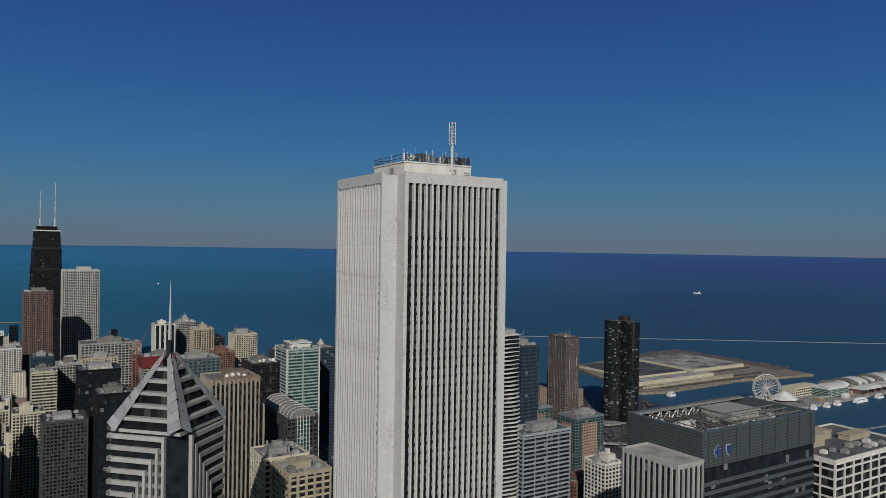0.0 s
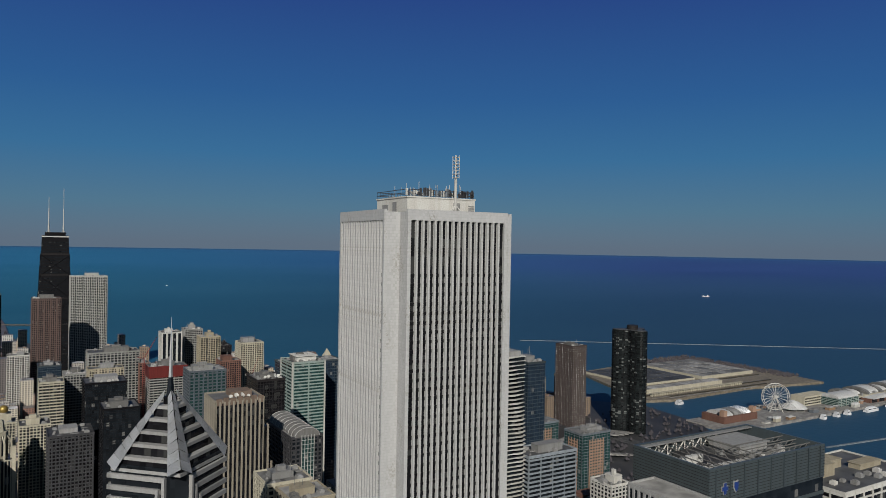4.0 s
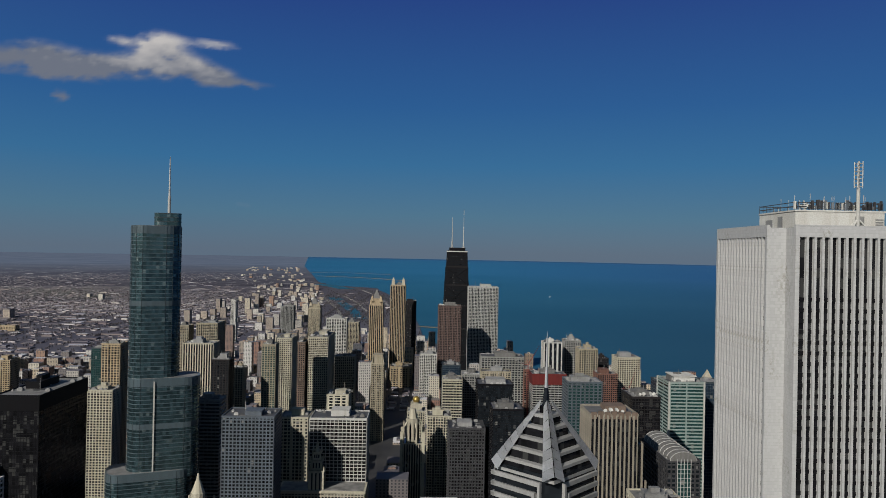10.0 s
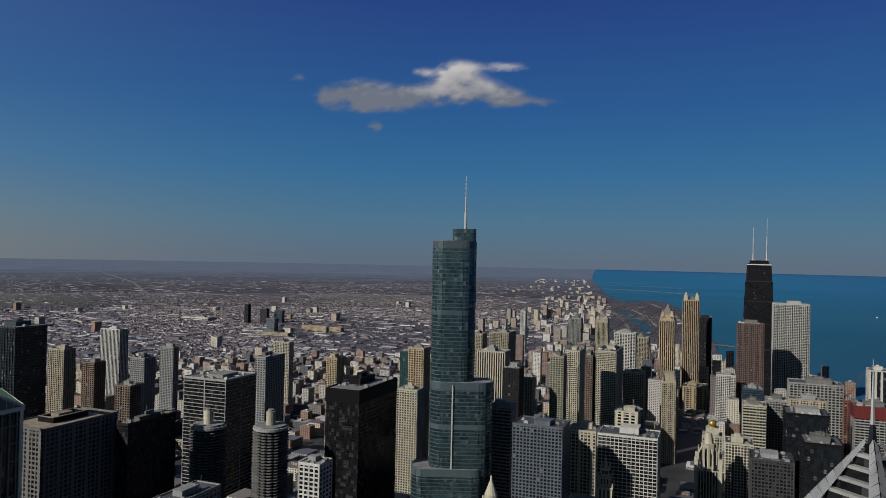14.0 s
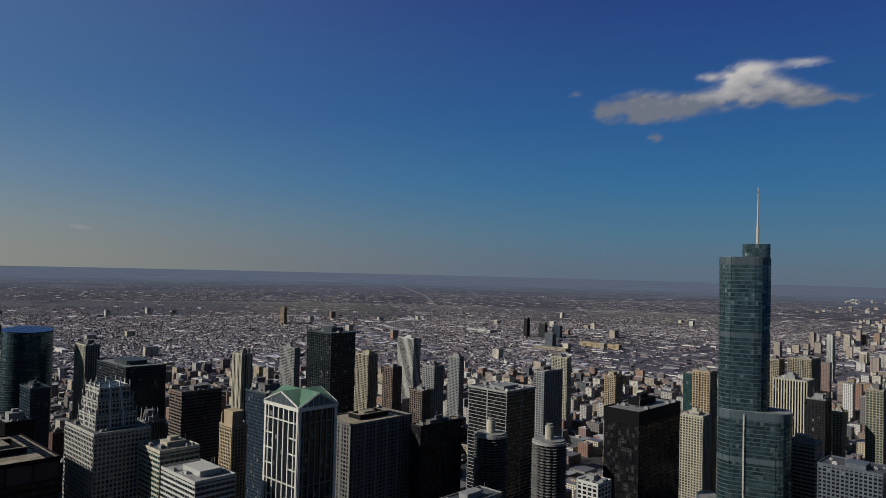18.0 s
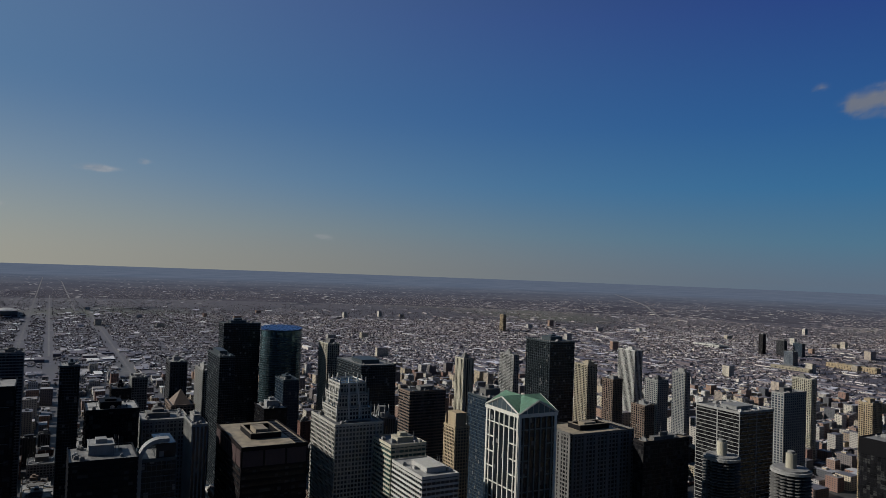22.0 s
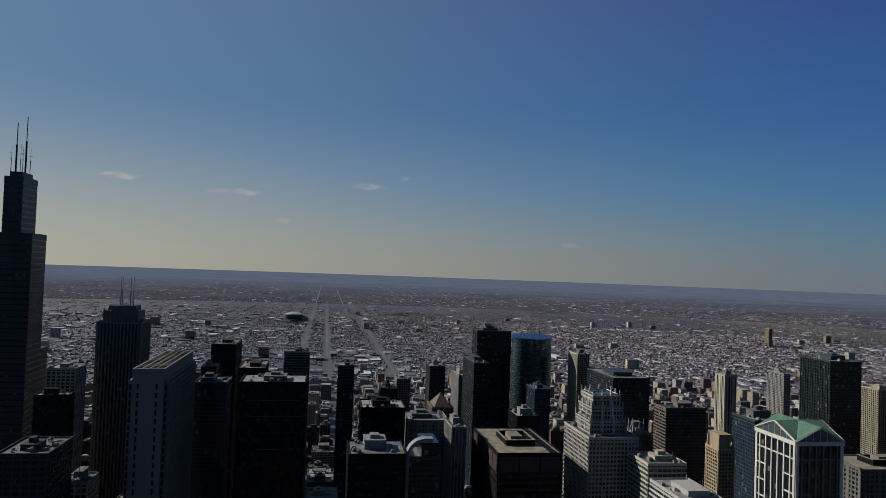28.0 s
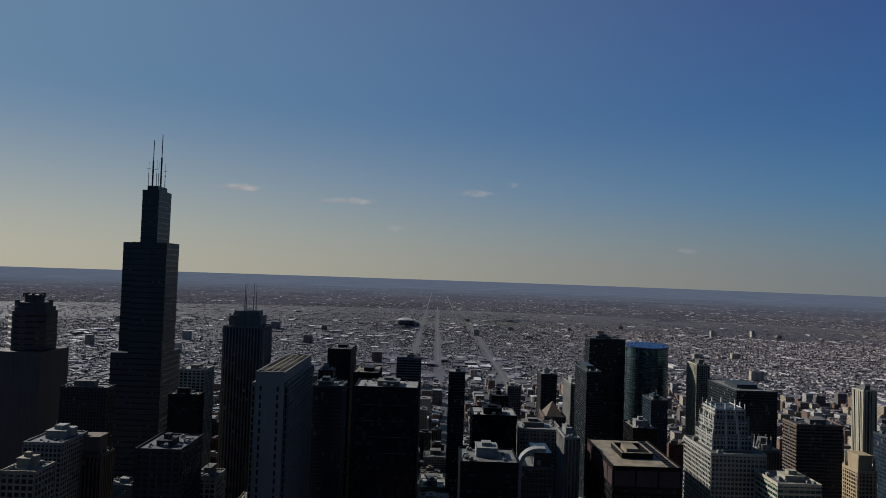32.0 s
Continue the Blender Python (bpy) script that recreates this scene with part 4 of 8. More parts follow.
def glass_riverside_tower():
    """Stepped tower of silvery glass with rounded ends, on the river."""
    cx, cy = -262.0, 703.0
    FOOT.append((-310, 670, -200, 740, 360))
    root = thing("hotel_tower", "stepped silver-blue glass skyscraper with rounded corners and spire", "skyscraper", cx, cy, 0, 20.5)
    tiers = [(move(rounded(78, 40, 15), -2, 0), 0, 117), (move(rounded(66, 36, 15), 10, 1), 110, 206), (move(rounded(46, 32, 14), 0, 2), 200, 353)]
    for i, (pts, z0, z1) in enumerate(tiers):
        tier = part("tier", prism(pts, z0, z1), MIRROR, root)
        floors_of(root, pts, z0 + 2, z1 - 7, 3.9, 0.75, SLATE, 1.006)
        for zb in ((int(z0 + z1) // 2,) if z0 > 100 else ()):
            part("louvre_band", prism(grow(pts, 1.007), zb, zb + 5.2), SLATE, root)
        part("louvre_band", prism(grow(pts, 1.008), z1 - 7, z1 + 0.8), SLATE, root, "grey steel louvre band")
        part("roof", prism(grow(pts, 0.96), z1 + 0.5, z1 + 0.95), ROOF, root)
    for pts, z0, z1 in tiers:
        g = grow(pts, 1.012)
        for j in range(0, len(g), 2):
            px, py = g[j]
            part("fin", box_mesh("fin", [(-0.13, -0.13, z0, 0.13, 0.13, z1)]), STEEL, root, at=(px, py, 0))
    part("lit_seam", box_mesh("lit_seam", [(0, -18.4, 118, 1.4, -17.6, 204)]), WHITE, root, "white vertical seam panel")
    crown = part("crown", prism(move(rounded(25, 20, 5), 10, 3), 352, 366), MIRROR, root)
    floors_of(root, move(rounded(25, 20, 5), 10, 3), 354, 367, 4, 0.7, STEEL, 1.01)
    part("spire", bars([((11, 3, 366), (11, 3, 384), 1.5, 10), ((11, 3, 384), (11, 3, 423), 0.95, 8, 0.35)]), PALE, root, "slender steel spire")


def corncob_tower(x, y, z):
    """Round tower of scalloped balconies."""
    FOOT.append((x - 20, y - 20, x + 20, y + 20, z))
    root = thing("apartment_tower", "round concrete apartment tower with petal balconies", "skyscraper", x, y, group="twin round towers")
    part("shaft", prism(ring(13.2, 32), 0, z - 3), G_DARK, root)
    petals = []
    for i in range(96):
        a = 2 * math.pi * i / 96
        r = 15.6 + 2.1 * abs(math.sin(8 * a)) ** 0.7
        petals.append((r * math.cos(a), r * math.sin(a)))
    floors_of(root, petals, 4, z - 4, 2.85, 0.7, GREYSTONE, 1.0, "balcony_ring")
    part("roof", prism(ring(17.3, 32), z - 4, z - 1.5), CONCRETE, root)
    part("roof_deck", prism(ring(15, 32), z - 1.5, z), ROOF, root)
    part("lift_core", prism(ring(4.6, 20), z - 2, z + 13), CREAM, root, "cream concrete lift core")
    part("core_cap", prism(ring(3.2, 16), z + 13, z + 15), CONCRETE, root)
    return root


def braced_tower():
    """Black tapering tower with cross bracing and two masts."""
    x, y, h = 84.0, 1803.0, 339.0
    FOOT.append((x - 42, y - 27, x + 42, y + 27, h))
    root = thing("skyscraper", "black tapering skyscraper with X bracing and twin masts", "skyscraper", x, y)
    bw, bd, tw, td = 80.0, 50.0, 51.0, 32.0
    part("shaft", prism(rect(bw, bd), 0, h, tw / bw), BLACK, root)

    def at(u, v, z, off=0.5):
        s = 1 + (tw / bw - 1) * z / h
        return (u * (bw / 2 * s + off), v * (bd / 2 * s + off), z)

    zs = [0, 75, 140, 198, 250, 296]
    for za, zb in zip(zs, zs[1:]):
        for v in (-1, 1):
            part("brace", bars([(at(-1, v, za), at(1, v, zb), 0.8, 4), (at(1, v, za), at(-1, v, zb), 0.9, 4)]), BLACK, root)
            part("brace", bars([(at(v, -1, za), at(v, 1, zb), 0.8, 4), (at(v, 1, za), at(v, -1, zb), 0.9, 4)]), BLACK, root)
        part("belt", prism([at(*c, zb)[:2] for c in ((-1, -1), (1, -1), (1, 1), (-1, 1))], zb, zb + 3), BRONZE, root)
    z = 6
    while z < h - 12:
        g = [at(*c, z, 0.12)[:2] for c in ((-1, -1), (1, -1), (1, 1), (-1, 1))]
        part("window_band", prism(g, z, z + 1.6), G_DARK, root)
        z += 6.6
    part("crown_band", prism([at(*c, h - 12, 0.3)[:2] for c in ((-1, -1), (1, -1), (1, 1), (-1, 1))], h - 4, h - 1.5), PALE, root, "pale light band round the roof")
    part("penthouse", prism(rect(40, 22), h, h + 7), BLACK, root)
    for sx, top in ((-13, 423), (16, 444)):
        m = part("mast", bars([((sx, 0, h + 5), (sx, 0, h + 24), 1.7, 8), ((sx, 0, h + 24), (sx, 0, h + 60), 1.0, 8), ((sx, 0, h + 60), (sx, 0, top), 0.55, 6)]), PALE, root, "white broadcast mast")
        part("mast_foot", bars([((sx, 0, h + 12), (sx + dx, dy, h + 4), 0.5, 5) for dx, dy in ((-6, -4), (6, -4), (6, 4), (-6, 4))]), PALE, m)


def bundled_tube_tower():
    """Black stepped tower of nine square tubes."""
    x, y, t = -1076.0, -441.0, 24.6
    FOOT.append((x - 36, y - 36, x + 36, y + 36, 442))
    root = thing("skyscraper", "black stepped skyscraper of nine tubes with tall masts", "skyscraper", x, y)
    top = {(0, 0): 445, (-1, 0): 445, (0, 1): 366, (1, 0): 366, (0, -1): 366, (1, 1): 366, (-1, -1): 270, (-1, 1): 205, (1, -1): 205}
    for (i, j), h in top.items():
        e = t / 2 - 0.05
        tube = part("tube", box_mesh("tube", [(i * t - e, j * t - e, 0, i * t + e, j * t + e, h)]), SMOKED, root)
        w = []
        for k in range(int(h / 8)):
            w.append((i * t - e - 0.12, j * t - e - 0.12, 4 + 8 * k, i * t + e + 0.12, j * t + e + 0.12, 6.0 + 8 * k))
        part("window_band", box_mesh("window_band", w), G_DARK, tube, kind="stuff")
        for z in (h - 8, h * 0.62, h * 0.3):
            part("louvre_band", box_mesh("louvre_band", [(i * t - e - 0.2, j * t - e - 0.2, z, i * t + e + 0.2, j * t + e + 0.2, z + 7)]), SMOKED, tube)
    part("penthouse", box_mesh("penthouse", [(-30, -8, 445, 6, 8, 452)]), SMOKED, root)
    for px, py, z1, r in ((-13, 4, 533, 1.3), (-9, -7, 523, 1.3), (-24, 6, 490, 0.5), (4, 7, 488, 0.5), (-6, 0, 492, 0.5), (4, -8, 488, 0.5)):
        m = part("mast", bars([((px, py, 445), (px, py, 445 + (z1 - 445) * 0.6), r, 8), ((px, py, 445 + (z1 - 445) * 0.6), (px, py, z1), r * 0.5, 6)]), PALE if r < 1 else GRANITE, root)
        if r < 1:
            part("cross_arm", bars([((px - 3, py, 470), (px + 3, py, 470), 0.25, 4), ((px, py - 3, 478), (px, py + 3, 478), 0.25, 4)]), PALE, m)


def crowned_tower():
    x, y = -1040.0, -592.0
    FOOT.append((x - 30, y - 30, x + 30, y + 30, 290))
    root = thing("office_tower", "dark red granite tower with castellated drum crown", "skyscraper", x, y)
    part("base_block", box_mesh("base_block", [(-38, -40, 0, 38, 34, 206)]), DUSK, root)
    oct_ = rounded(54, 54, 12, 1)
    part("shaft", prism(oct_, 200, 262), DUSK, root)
    floors_of(root, oct_, 6, 262, 8, 2.5, G_DARK, 1.003, "window_band")
    part("shoulder", prism(rounded(48, 48, 10, 1), 262, 268), DUSK, root)
    part("upper_shoulder", prism(rounded(43, 43, 10, 1), 268, 274), DUSK, root)
    part("drum", prism(ring(13.0, 28), 274, 284.5), DUSK, root, "stone drum crown")
    part("drum_rim", prism(ring(13.6, 28), 283, 284.6), GREYSTONE, root)
    for i in range(8):
        a = 2 * math.pi * (i + 0.5) / 8
        part("merlon", box_mesh("merlon", [(-1.6, -1.6, 281, 1.6, 1.6, 287)]), DUSK, root, at=(12.6 * math.cos(a), 12.6 * math.sin(a), 0))
    for sx in (-1, 1):
        for sy in (-1, 1):
            part("turret", prism(ring(3.4, 12), 262, 277), DUSK, root, at=(sx * 15.5, sy * 15.5, 0))
    # window bands whose tan reflection is painted as brown strips
    slot = box_mesh("bay_window", [(27.0, -5.5, 0, 27.4, 5.5, 2.4)])
    for k in range(15):
        part("bay_window", slot, BROWN, root, at=(0, 0, 203 + 4 * k))


def spiked_tower():
    x, y = -946.0, -257.0
    FOOT.append((x - 30, y - 30, x + 30, y + 30, 275))
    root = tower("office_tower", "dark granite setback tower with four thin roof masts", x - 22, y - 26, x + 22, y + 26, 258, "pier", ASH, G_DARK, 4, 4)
    part("upper_block", box_mesh("upper_block", [(-16, -20, 258, 16, 20, 272), (-11, -16, 272, 11, 16, 278)]), ASH, root)
    for i in range(9):
        part("upper_pier", box_mesh("upper_pier", [(16, -20 + 4.9 * i - 0.6, 258, 16.8, -20 + 4.9 * i + 0.6, 275)]), ASH, root)
    for px, py in ((-5, -7), (3, -3), (-4, 5), (3, 10)):
        part("mast", bars([((px, py, 276), (px, py, 296), 0.6, 6), ((px, py, 296), (px, py, 314), 0.3, 5)]), PALE, root)


def gabled_tower():
    """Granite tower with green gabled roof."""
    x0, y0, x1, y1, h = -537.0, 343.0, -487.6, 382.0, 217.0
    root = thing("office_tower", "white-framed granite tower with green gabled copper roof", "skyscraper", (x0 + x1) / 2, (y0 + y1) / 2)
    FOOT.append((x0, y0, x1, y1, h))
    w, d = x1 - x0, y1 - y0
    part("glazed_core", box_mesh("glazed_core", [(-w / 2, -d / 2, 0, w / 2, d / 2, h)]), G_DARK, root)
    white = masonry("white_frame", (0.50, 0.485, 0.43), 0.6, stain=0.12)
    for side, length, turn, off in (("s", w, 0, d / 2), ("e", d, 90, w / 2), ("n", w, 180, d / 2), ("w", d, 270, w / 2)):
        cols = [0, 0.1, 0.26, 0.42, 0.58, 0.74, 0.9, 1.0]
        for j, u in enumerate(cols):
            wd = 1.2 if j in (0, 7) else 0.62
            # inner frames east and west coloured slate, painting in the shade on those sides
            part("pier", box_mesh("pier", [(-wd, -0.9, 0, wd, 0, h - 3)]), white if side in "ns" or j in (0, 7) else SLATE, root).matrix_basis = pose(0, 0, 0, 0, 0, turn) @ Matrix.Translation(((u - 0.5) * (length - 2), -off, 0))
        for k in range(16):
            z = 8 + k * 13
            if z < h - 8:
                a, b = ((-0.5, 0.5) if k % 4 == 3 else (-0.5, -0.24))
                part("beam", box_mesh("beam", [(a * length, -0.7, z, b * length, 0, z + 1.0)]), white if side in "ns" else SLATE, root).matrix_basis = pose(0, 0, 0, 0, 0, turn) @ Matrix.Translation((0, -off, 0))
                if k % 4 != 3:
                    part("beam", box_mesh("beam", [(-b * length, -0.7, z, -a * length, 0, z + 1.0)]), white if side in "ns" else SLATE, root).matrix_basis = pose(0, 0, 0, 0, 0, turn) @ Matrix.Translation((0, -off, 0))
        part("cornice", box_mesh("cornice", [(-length / 2 - 1, -1.3, h - 3, length / 2 + 1, 0, h)]), white, root).matrix_basis = pose(0, 0, 0, 0, 0, turn) @ Matrix.Translation((0, -off, 0))
        rise = 10.5
        bm = bmesh.new()
        tri = ((-length / 2, h), (length / 2, h), (0, h + rise))
        f0, f1 = [[bm.verts.new((u, v, z)) for u, z in tri] for v in (-off - 0.8, -off + 0.6)]
        bm.faces.new(f0)
        bm.faces.new(f1[::-1])
        for k in range(3):
            bm.faces.new((f0[(k + 1) % 3], f0[k], f1[k], f1[(k + 1) % 3]))
        bmesh.ops.recalc_face_normals(bm, faces=bm.faces)
        for u in (-0.3, -0.15, 0, 0.15, 0.3):
            part("gable_mullion", bars([((u * length, -off - 0.95, h), (u * length, -off - 0.95, h + rise * (1 - abs(u) * 2) - 0.5), 0.3, 4)]), white, root).matrix_basis = pose(0, 0, 0, 0, 0, turn)
        g = part("gable", bm, SLATE, root, "glazed pediment")
        g.matrix_basis = pose(0, 0, 0, 0, 0, turn)
        rake = part("gable_rake", bars([((-length / 2 - 1, -off - 1, h), (0, -off - 1, h + rise), 0.9, 4), ((length / 2 + 1, -off - 1, h), (0, -off - 1, h + rise), 0.9, 4)]), white, root)
        rake.matrix_basis = pose(0, 0, 0, 0, 0, turn)
        bm = bmesh.new()
        p = [bm.verts.new(v) for v in ((-length / 2 - 1, -off - 1.4, h + 0.6), (0, -off - 1.4, h + rise + 0.8), (length / 2 + 1, -off - 1.4, h + 0.6), (0, 0, h + rise + 0.8))]
        bm.faces.new((p[0], p[1], p[3]))
        bm.faces.new((p[1], p[2], p[3]))
        bmesh.ops.solidify(bm, geom=bm.faces[:], thickness=0.4)
        part("roof_slope", bm, COPPER, root, "green copper roof slope").matrix_basis = pose(0, 0, 0, 0, 0, turn)


def stepped_white_tower():
    x0, y0, x1, y1 = -660.0, 222.0, -596.0, 268.0
    root = tower("office_tower", "white stepped office tower with pinnacled crown", x0, y0, x1, y1, 194, "grid", IVORY, G_DARK, 3.8, 3.4)
    for (w, d, z0, z1, dx, dy) in ((38, 33, 194, 206, -1, 0), (34, 29, 206, 218, -1.5, 0), (30, 25, 218, 228, -2, 0)):
        part("upper_core", box_mesh("upper_core", [(dx - w / 2, dy - d / 2, z0, dx + w / 2, dy + d / 2, z1)]), G_DARK, root)
        for side in "nswe":
            bx = [(a + dx, b + dy, c, e + dx, f + dy, g) for a, b, c, e, f, g in face_boxes(side, w, d, z1, z0, "grid", 3.8, 3.0, None)]
            part("upper_facade", box_mesh("upper_facade", bx), IVORY, root, kind="stuff")
        for sx in (-1, -0.33, 0.33, 1):
            for sy in (-1, 1):
                part("pinnacle", prism(rect(1.6, 1.6), z1 - 10, z1 + 5, 0.6), WHITE, root, at=(dx + sx * w / 2, dy + sy * d / 2, 0))
                part("pinnacle", prism(rect(1.6, 1.6), z1 - 10, z1 + 5, 0.6), WHITE, root, at=(dx + sy * w / 2, dy + sx * d / 2, 0))
    part("crown_frame", bars([((-15, -11, 229), (11, -11, 229), 0.6, 4), ((11, -11, 229), (11, 11, 229), 0.6, 4), ((11, 11, 229), (-15, 11, 229), 0.6, 4), ((-15, 11, 229), (-15, -11, 229), 0.6, 4)]), WHITE, root)


def truss_roof_tower():
    """Dark glass tower with an open roof well, steel trusses and two wall emblems."""
    x0, y0, x1, y1, h = 277.3, 215.7, 369.7, 262.0, 229.6
    FOOT.append((x0, y0, x1, y1, h))
    root = thing("office_tower", "dark blue-grey glass tower with trussed open roof and wall emblems", "skyscraper", (x0 + x1) / 2, (y0 + y1) / 2)
    w, d = x1 - x0, y1 - y0
    skin = masonry("slate_panel", (0.064, 0.080, 0.086), 0.35, metal=0.3, stain=0.1)
    part("glazed_core", box_mesh("glazed_core", [(-w / 2, -d / 2, 0, w / 2, d / 2, h - 17.5)]), G_DARK, root)
    band = box_mesh("floor_band", [(-w / 2 - 0.3, -d / 2 - 0.3, 0, w / 2 + 0.3, d / 2 + 0.3, 1.9)])
    for k in range(47):
        part("floor_band", band, skin, root, at=(0, 0, 4.35 * k + 3))
    t = 0.9
    for wall_ in ((-w / 2 - 0.4, -d / 2 - 0.4, h - 17.5, w / 2 + 0.4, -d / 2 + t, h), (-w / 2 - 0.4, d / 2 - t, h - 17.5, w / 2 + 0.4, d / 2 + 0.4, h), (-w / 2 - 0.4, -d / 2 + t, h - 17.5, -w / 2 + t, d / 2 - t, h), (w / 2 - t, -d / 2 + t, h - 17.5, w / 2 + 0.4, d / 2 - t, h)):
        part("roof_screen", box_mesh("roof_screen", [wall_]), skin, root, "tall slate-coloured screen wall")
    for i in range(9):
        u = -w / 2 + 4 + i * (w - 8) / 8
        part("screen_rib", box_mesh("screen_rib", [(u - 0.25, -d / 2 - 0.9, h - 17, u + 0.25, -d / 2 - 0.38, h - 0.5)]), STEEL, root)
    joint = box_mesh("screen_joint", [(-w / 2 - 0.5, -d / 2 - 0.5, 0, w / 2 + 0.5, -d / 2 - 0.3, 0.18), (-w / 2 - 0.5, -d / 2 - 0.3, 0, -w / 2 - 0.3, d / 2 + 0.5, 0.18)])
    for i in range(11):
        part("screen_joint", joint, BRONZE, root, at=(0, 0, h - 16.6 + 1.5 * i))
    part("roof", box_mesh("roof", [(-w / 2 + t, -d / 2 + t, h - 10, w / 2 - t, d / 2 - t, h - 9)]), ROOF, root)
    part("plant_roof", box_mesh("plant_roof", [(w / 2 - 40, -1, h - 9, w / 2 - 16, d / 2 - 5, h - 2.2), (w / 2 - 41, -2, h - 2.2, w / 2 - 15, d / 2 - 4, h - 1.7)]), PLANT, root, "grey flat plant room roof")
    part("roof_rim", box_mesh("roof_rim", [(-w / 2 + t, d / 2 - 4, h - 1.2, w / 2 - t, d / 2 - t, h - 0.6), (-w / 2 + t, -d / 2 + t, h - 1.25, -w / 2 + 3, d / 2 - 4, h - 0.65)]), PLANT, root)
    part("low_roof", box_mesh("low_roof", [(-w / 2 + 20, -6, h - 9, w / 2 - 44, 8, h - 6.5), (-w / 2 + 22, 10, h - 9, w / 2 - 46, 17, h - 5)]), TAR, root)
    for i in range(9):
        part("duct", box_mesh("duct", [(-w / 2 + 20 + i * 3.4, -12, h - 9, -w / 2 + 21.6 + i * 3.4, -7.5, h - 5.2)]), PALE, root)
    for i in range(11):
        u = -w / 2 + 6 + i * 6.6
        part("cooling_unit", box_mesh("cooling_unit", [(u, -d / 2 + 3, h - 9, u + 4.6, -d / 2 + 8.5, h - 4.5), (u + 1, -d / 2 + 4.5, h - 4.5, u + 3.6, -d / 2 + 7, h - 3.8)]), PLANT, root)
    for i in range(4):
        u = -w / 2 + 9 + i * 12.5
        part("roof_girder", bars([((u, -d / 2 + 1.5, h - 1.6), (u + 2.5, d / 2 - 2, h - 1.6), 0.3, 5), ((u, -d / 2 + 1.5, h - 4.2), (u + 2.5, d / 2 - 2, h - 4.2), 0.25, 5)] + [((u + 2.5 * q / 6, -d / 2 + 1.5 + (d - 3.5) * q / 6, h - 4.2), (u + 2.5 * (q + 0.5) / 6, -d / 2 + 1.5 + (d - 3.5) * (q + 0.5) / 6, h - 1.6), 0.2, 4) for q in range(6)]), GREYSTONE, root)
    for i in range(12):
        u, v = -w / 2 + 5 + (i * 17.3) % (w - 34), -d / 2 + 10 + (i * 7.7) % (d - 20)
        part("roof_box", box_mesh("roof_box", [(u, v, h - 9, u + 3.4, v + 2.2, h - 6.2), (u + 0.5, v + 0.4, h - 6.2, u + 1.6, v + 1.6, h - 5.2)]), (PLANT, PALE, GRANITE)[i % 3], root)
    for i in range(4):
        part("tank", prism(ring(1.7, 14), h - 9, h - 2.5), PALE, root, at=(-w / 2 + 12 + i * 4.2, 2, 0))
    rnd = random.Random(14)
    for i in range(26):
        u, v = w / 2 - 44 + (i % 9) * 4.6, -d / 2 + 4 + (i // 9) * 6.5 + rnd.uniform(-0.6, 0.6)
        s_, z_ = rnd.uniform(1.2, 2.0), rnd.uniform(2.5, 6.5)
        part("cooling_unit", box_mesh("cooling_unit", [(u - s_, v - s_, h - 9, u + s_, v + s_, h - 9 + z_), (u - s_ * 0.6, v - s_ * 0.6, h - 9 + z_, u + s_ * 0.6, v + s_ * 0.6, h - 8.4 + z_)]), (PLANT, PALE, GREYSTONE, PLANT)[i % 4], root)
    for i in range(3):
        v = -d / 2 + 7 + i * 8
        part("roof_girder", bars([((w / 2 - 46, v, h - 1.2), (w / 2 - 1.2, v, h - 1.2), 0.32, 5), ((w / 2 - 46, v, h - 3.4), (w / 2 - 1.2, v, h - 3.4), 0.26, 5)] + [((w / 2 - 46 + 5 * q, v, h - 3.4), (w / 2 - 43.5 + 5 * q, v, h - 1.2), 0.2, 4) for q in range(9)]), GREYSTONE, root)
    rods = []
    for yy, xx0, xx1 in ((d / 2 - 2.5, -w / 2 + 2, w / 2 - 30),):
        n_ = 9
        for i in range(n_):
            a, b = xx0 + (xx1 - xx0) * i / n_, xx0 + (xx1 - xx0) * (i + 1) / n_
            rods += [((a, yy, h - 8), (b, yy, h - 1), 0.35, 5), ((a, yy, h - 1), (b, yy, h - 1), 0.4, 5), ((b, yy, h - 8), (b, yy, h - 1), 0.35, 5)]
    part("roof_truss", bars(rods), WHITE, root, "white steel roof truss")
    rods = []
    for i in range(6):
        a, b = -d / 2 + 3 + i * 6.6, -d / 2 + 3 + (i + 1) * 6.6
        rods += [((-w / 2 + 3, a, h - 8), (-w / 2 + 3, b, h - 1), 0.35, 5), ((-w / 2 + 3, a, h - 1), (-w / 2 + 3, b, h - 1), 0.4, 5)]
    part("roof_truss", bars(rods), WHITE, root, "white steel roof truss")
    blue = masonry("emblem_blue", (0.014, 0.040, 0.17), 0.4, stain=0.05)
    u = -w / 2 + 10.5
    part("cross_rim", box_mesh("cross_rim", [(u - 1.0, -d / 2 - 0.75, h - 13.4, u + 1.0, -d / 2 - 0.4, h - 7.6), (u - 2.4, -d / 2 - 0.74, h - 11.7, u + 2.4, -d / 2 - 0.4, h - 9.3)]), STONE, root)
    part("cross_emblem", box_mesh("cross_emblem", [(u - 0.75, -d / 2 - 1.0, h - 13.1, u + 0.75, -d / 2 - 0.4, h - 7.9), (u - 2.1, -d / 2 - 0.98, h - 11.4, u + 2.1, -d / 2 - 0.4, h - 9.6)]), blue, root, "blue cross emblem with pale rim")
    v = u + 8.2
    shield = [(-1.7, 2.7), (-1.8, -0.3), (-1.1, -2.1), (0, -3.2), (1.1, -2.1), (1.8, -0.3), (1.7, 2.7), (0, 2.3)]
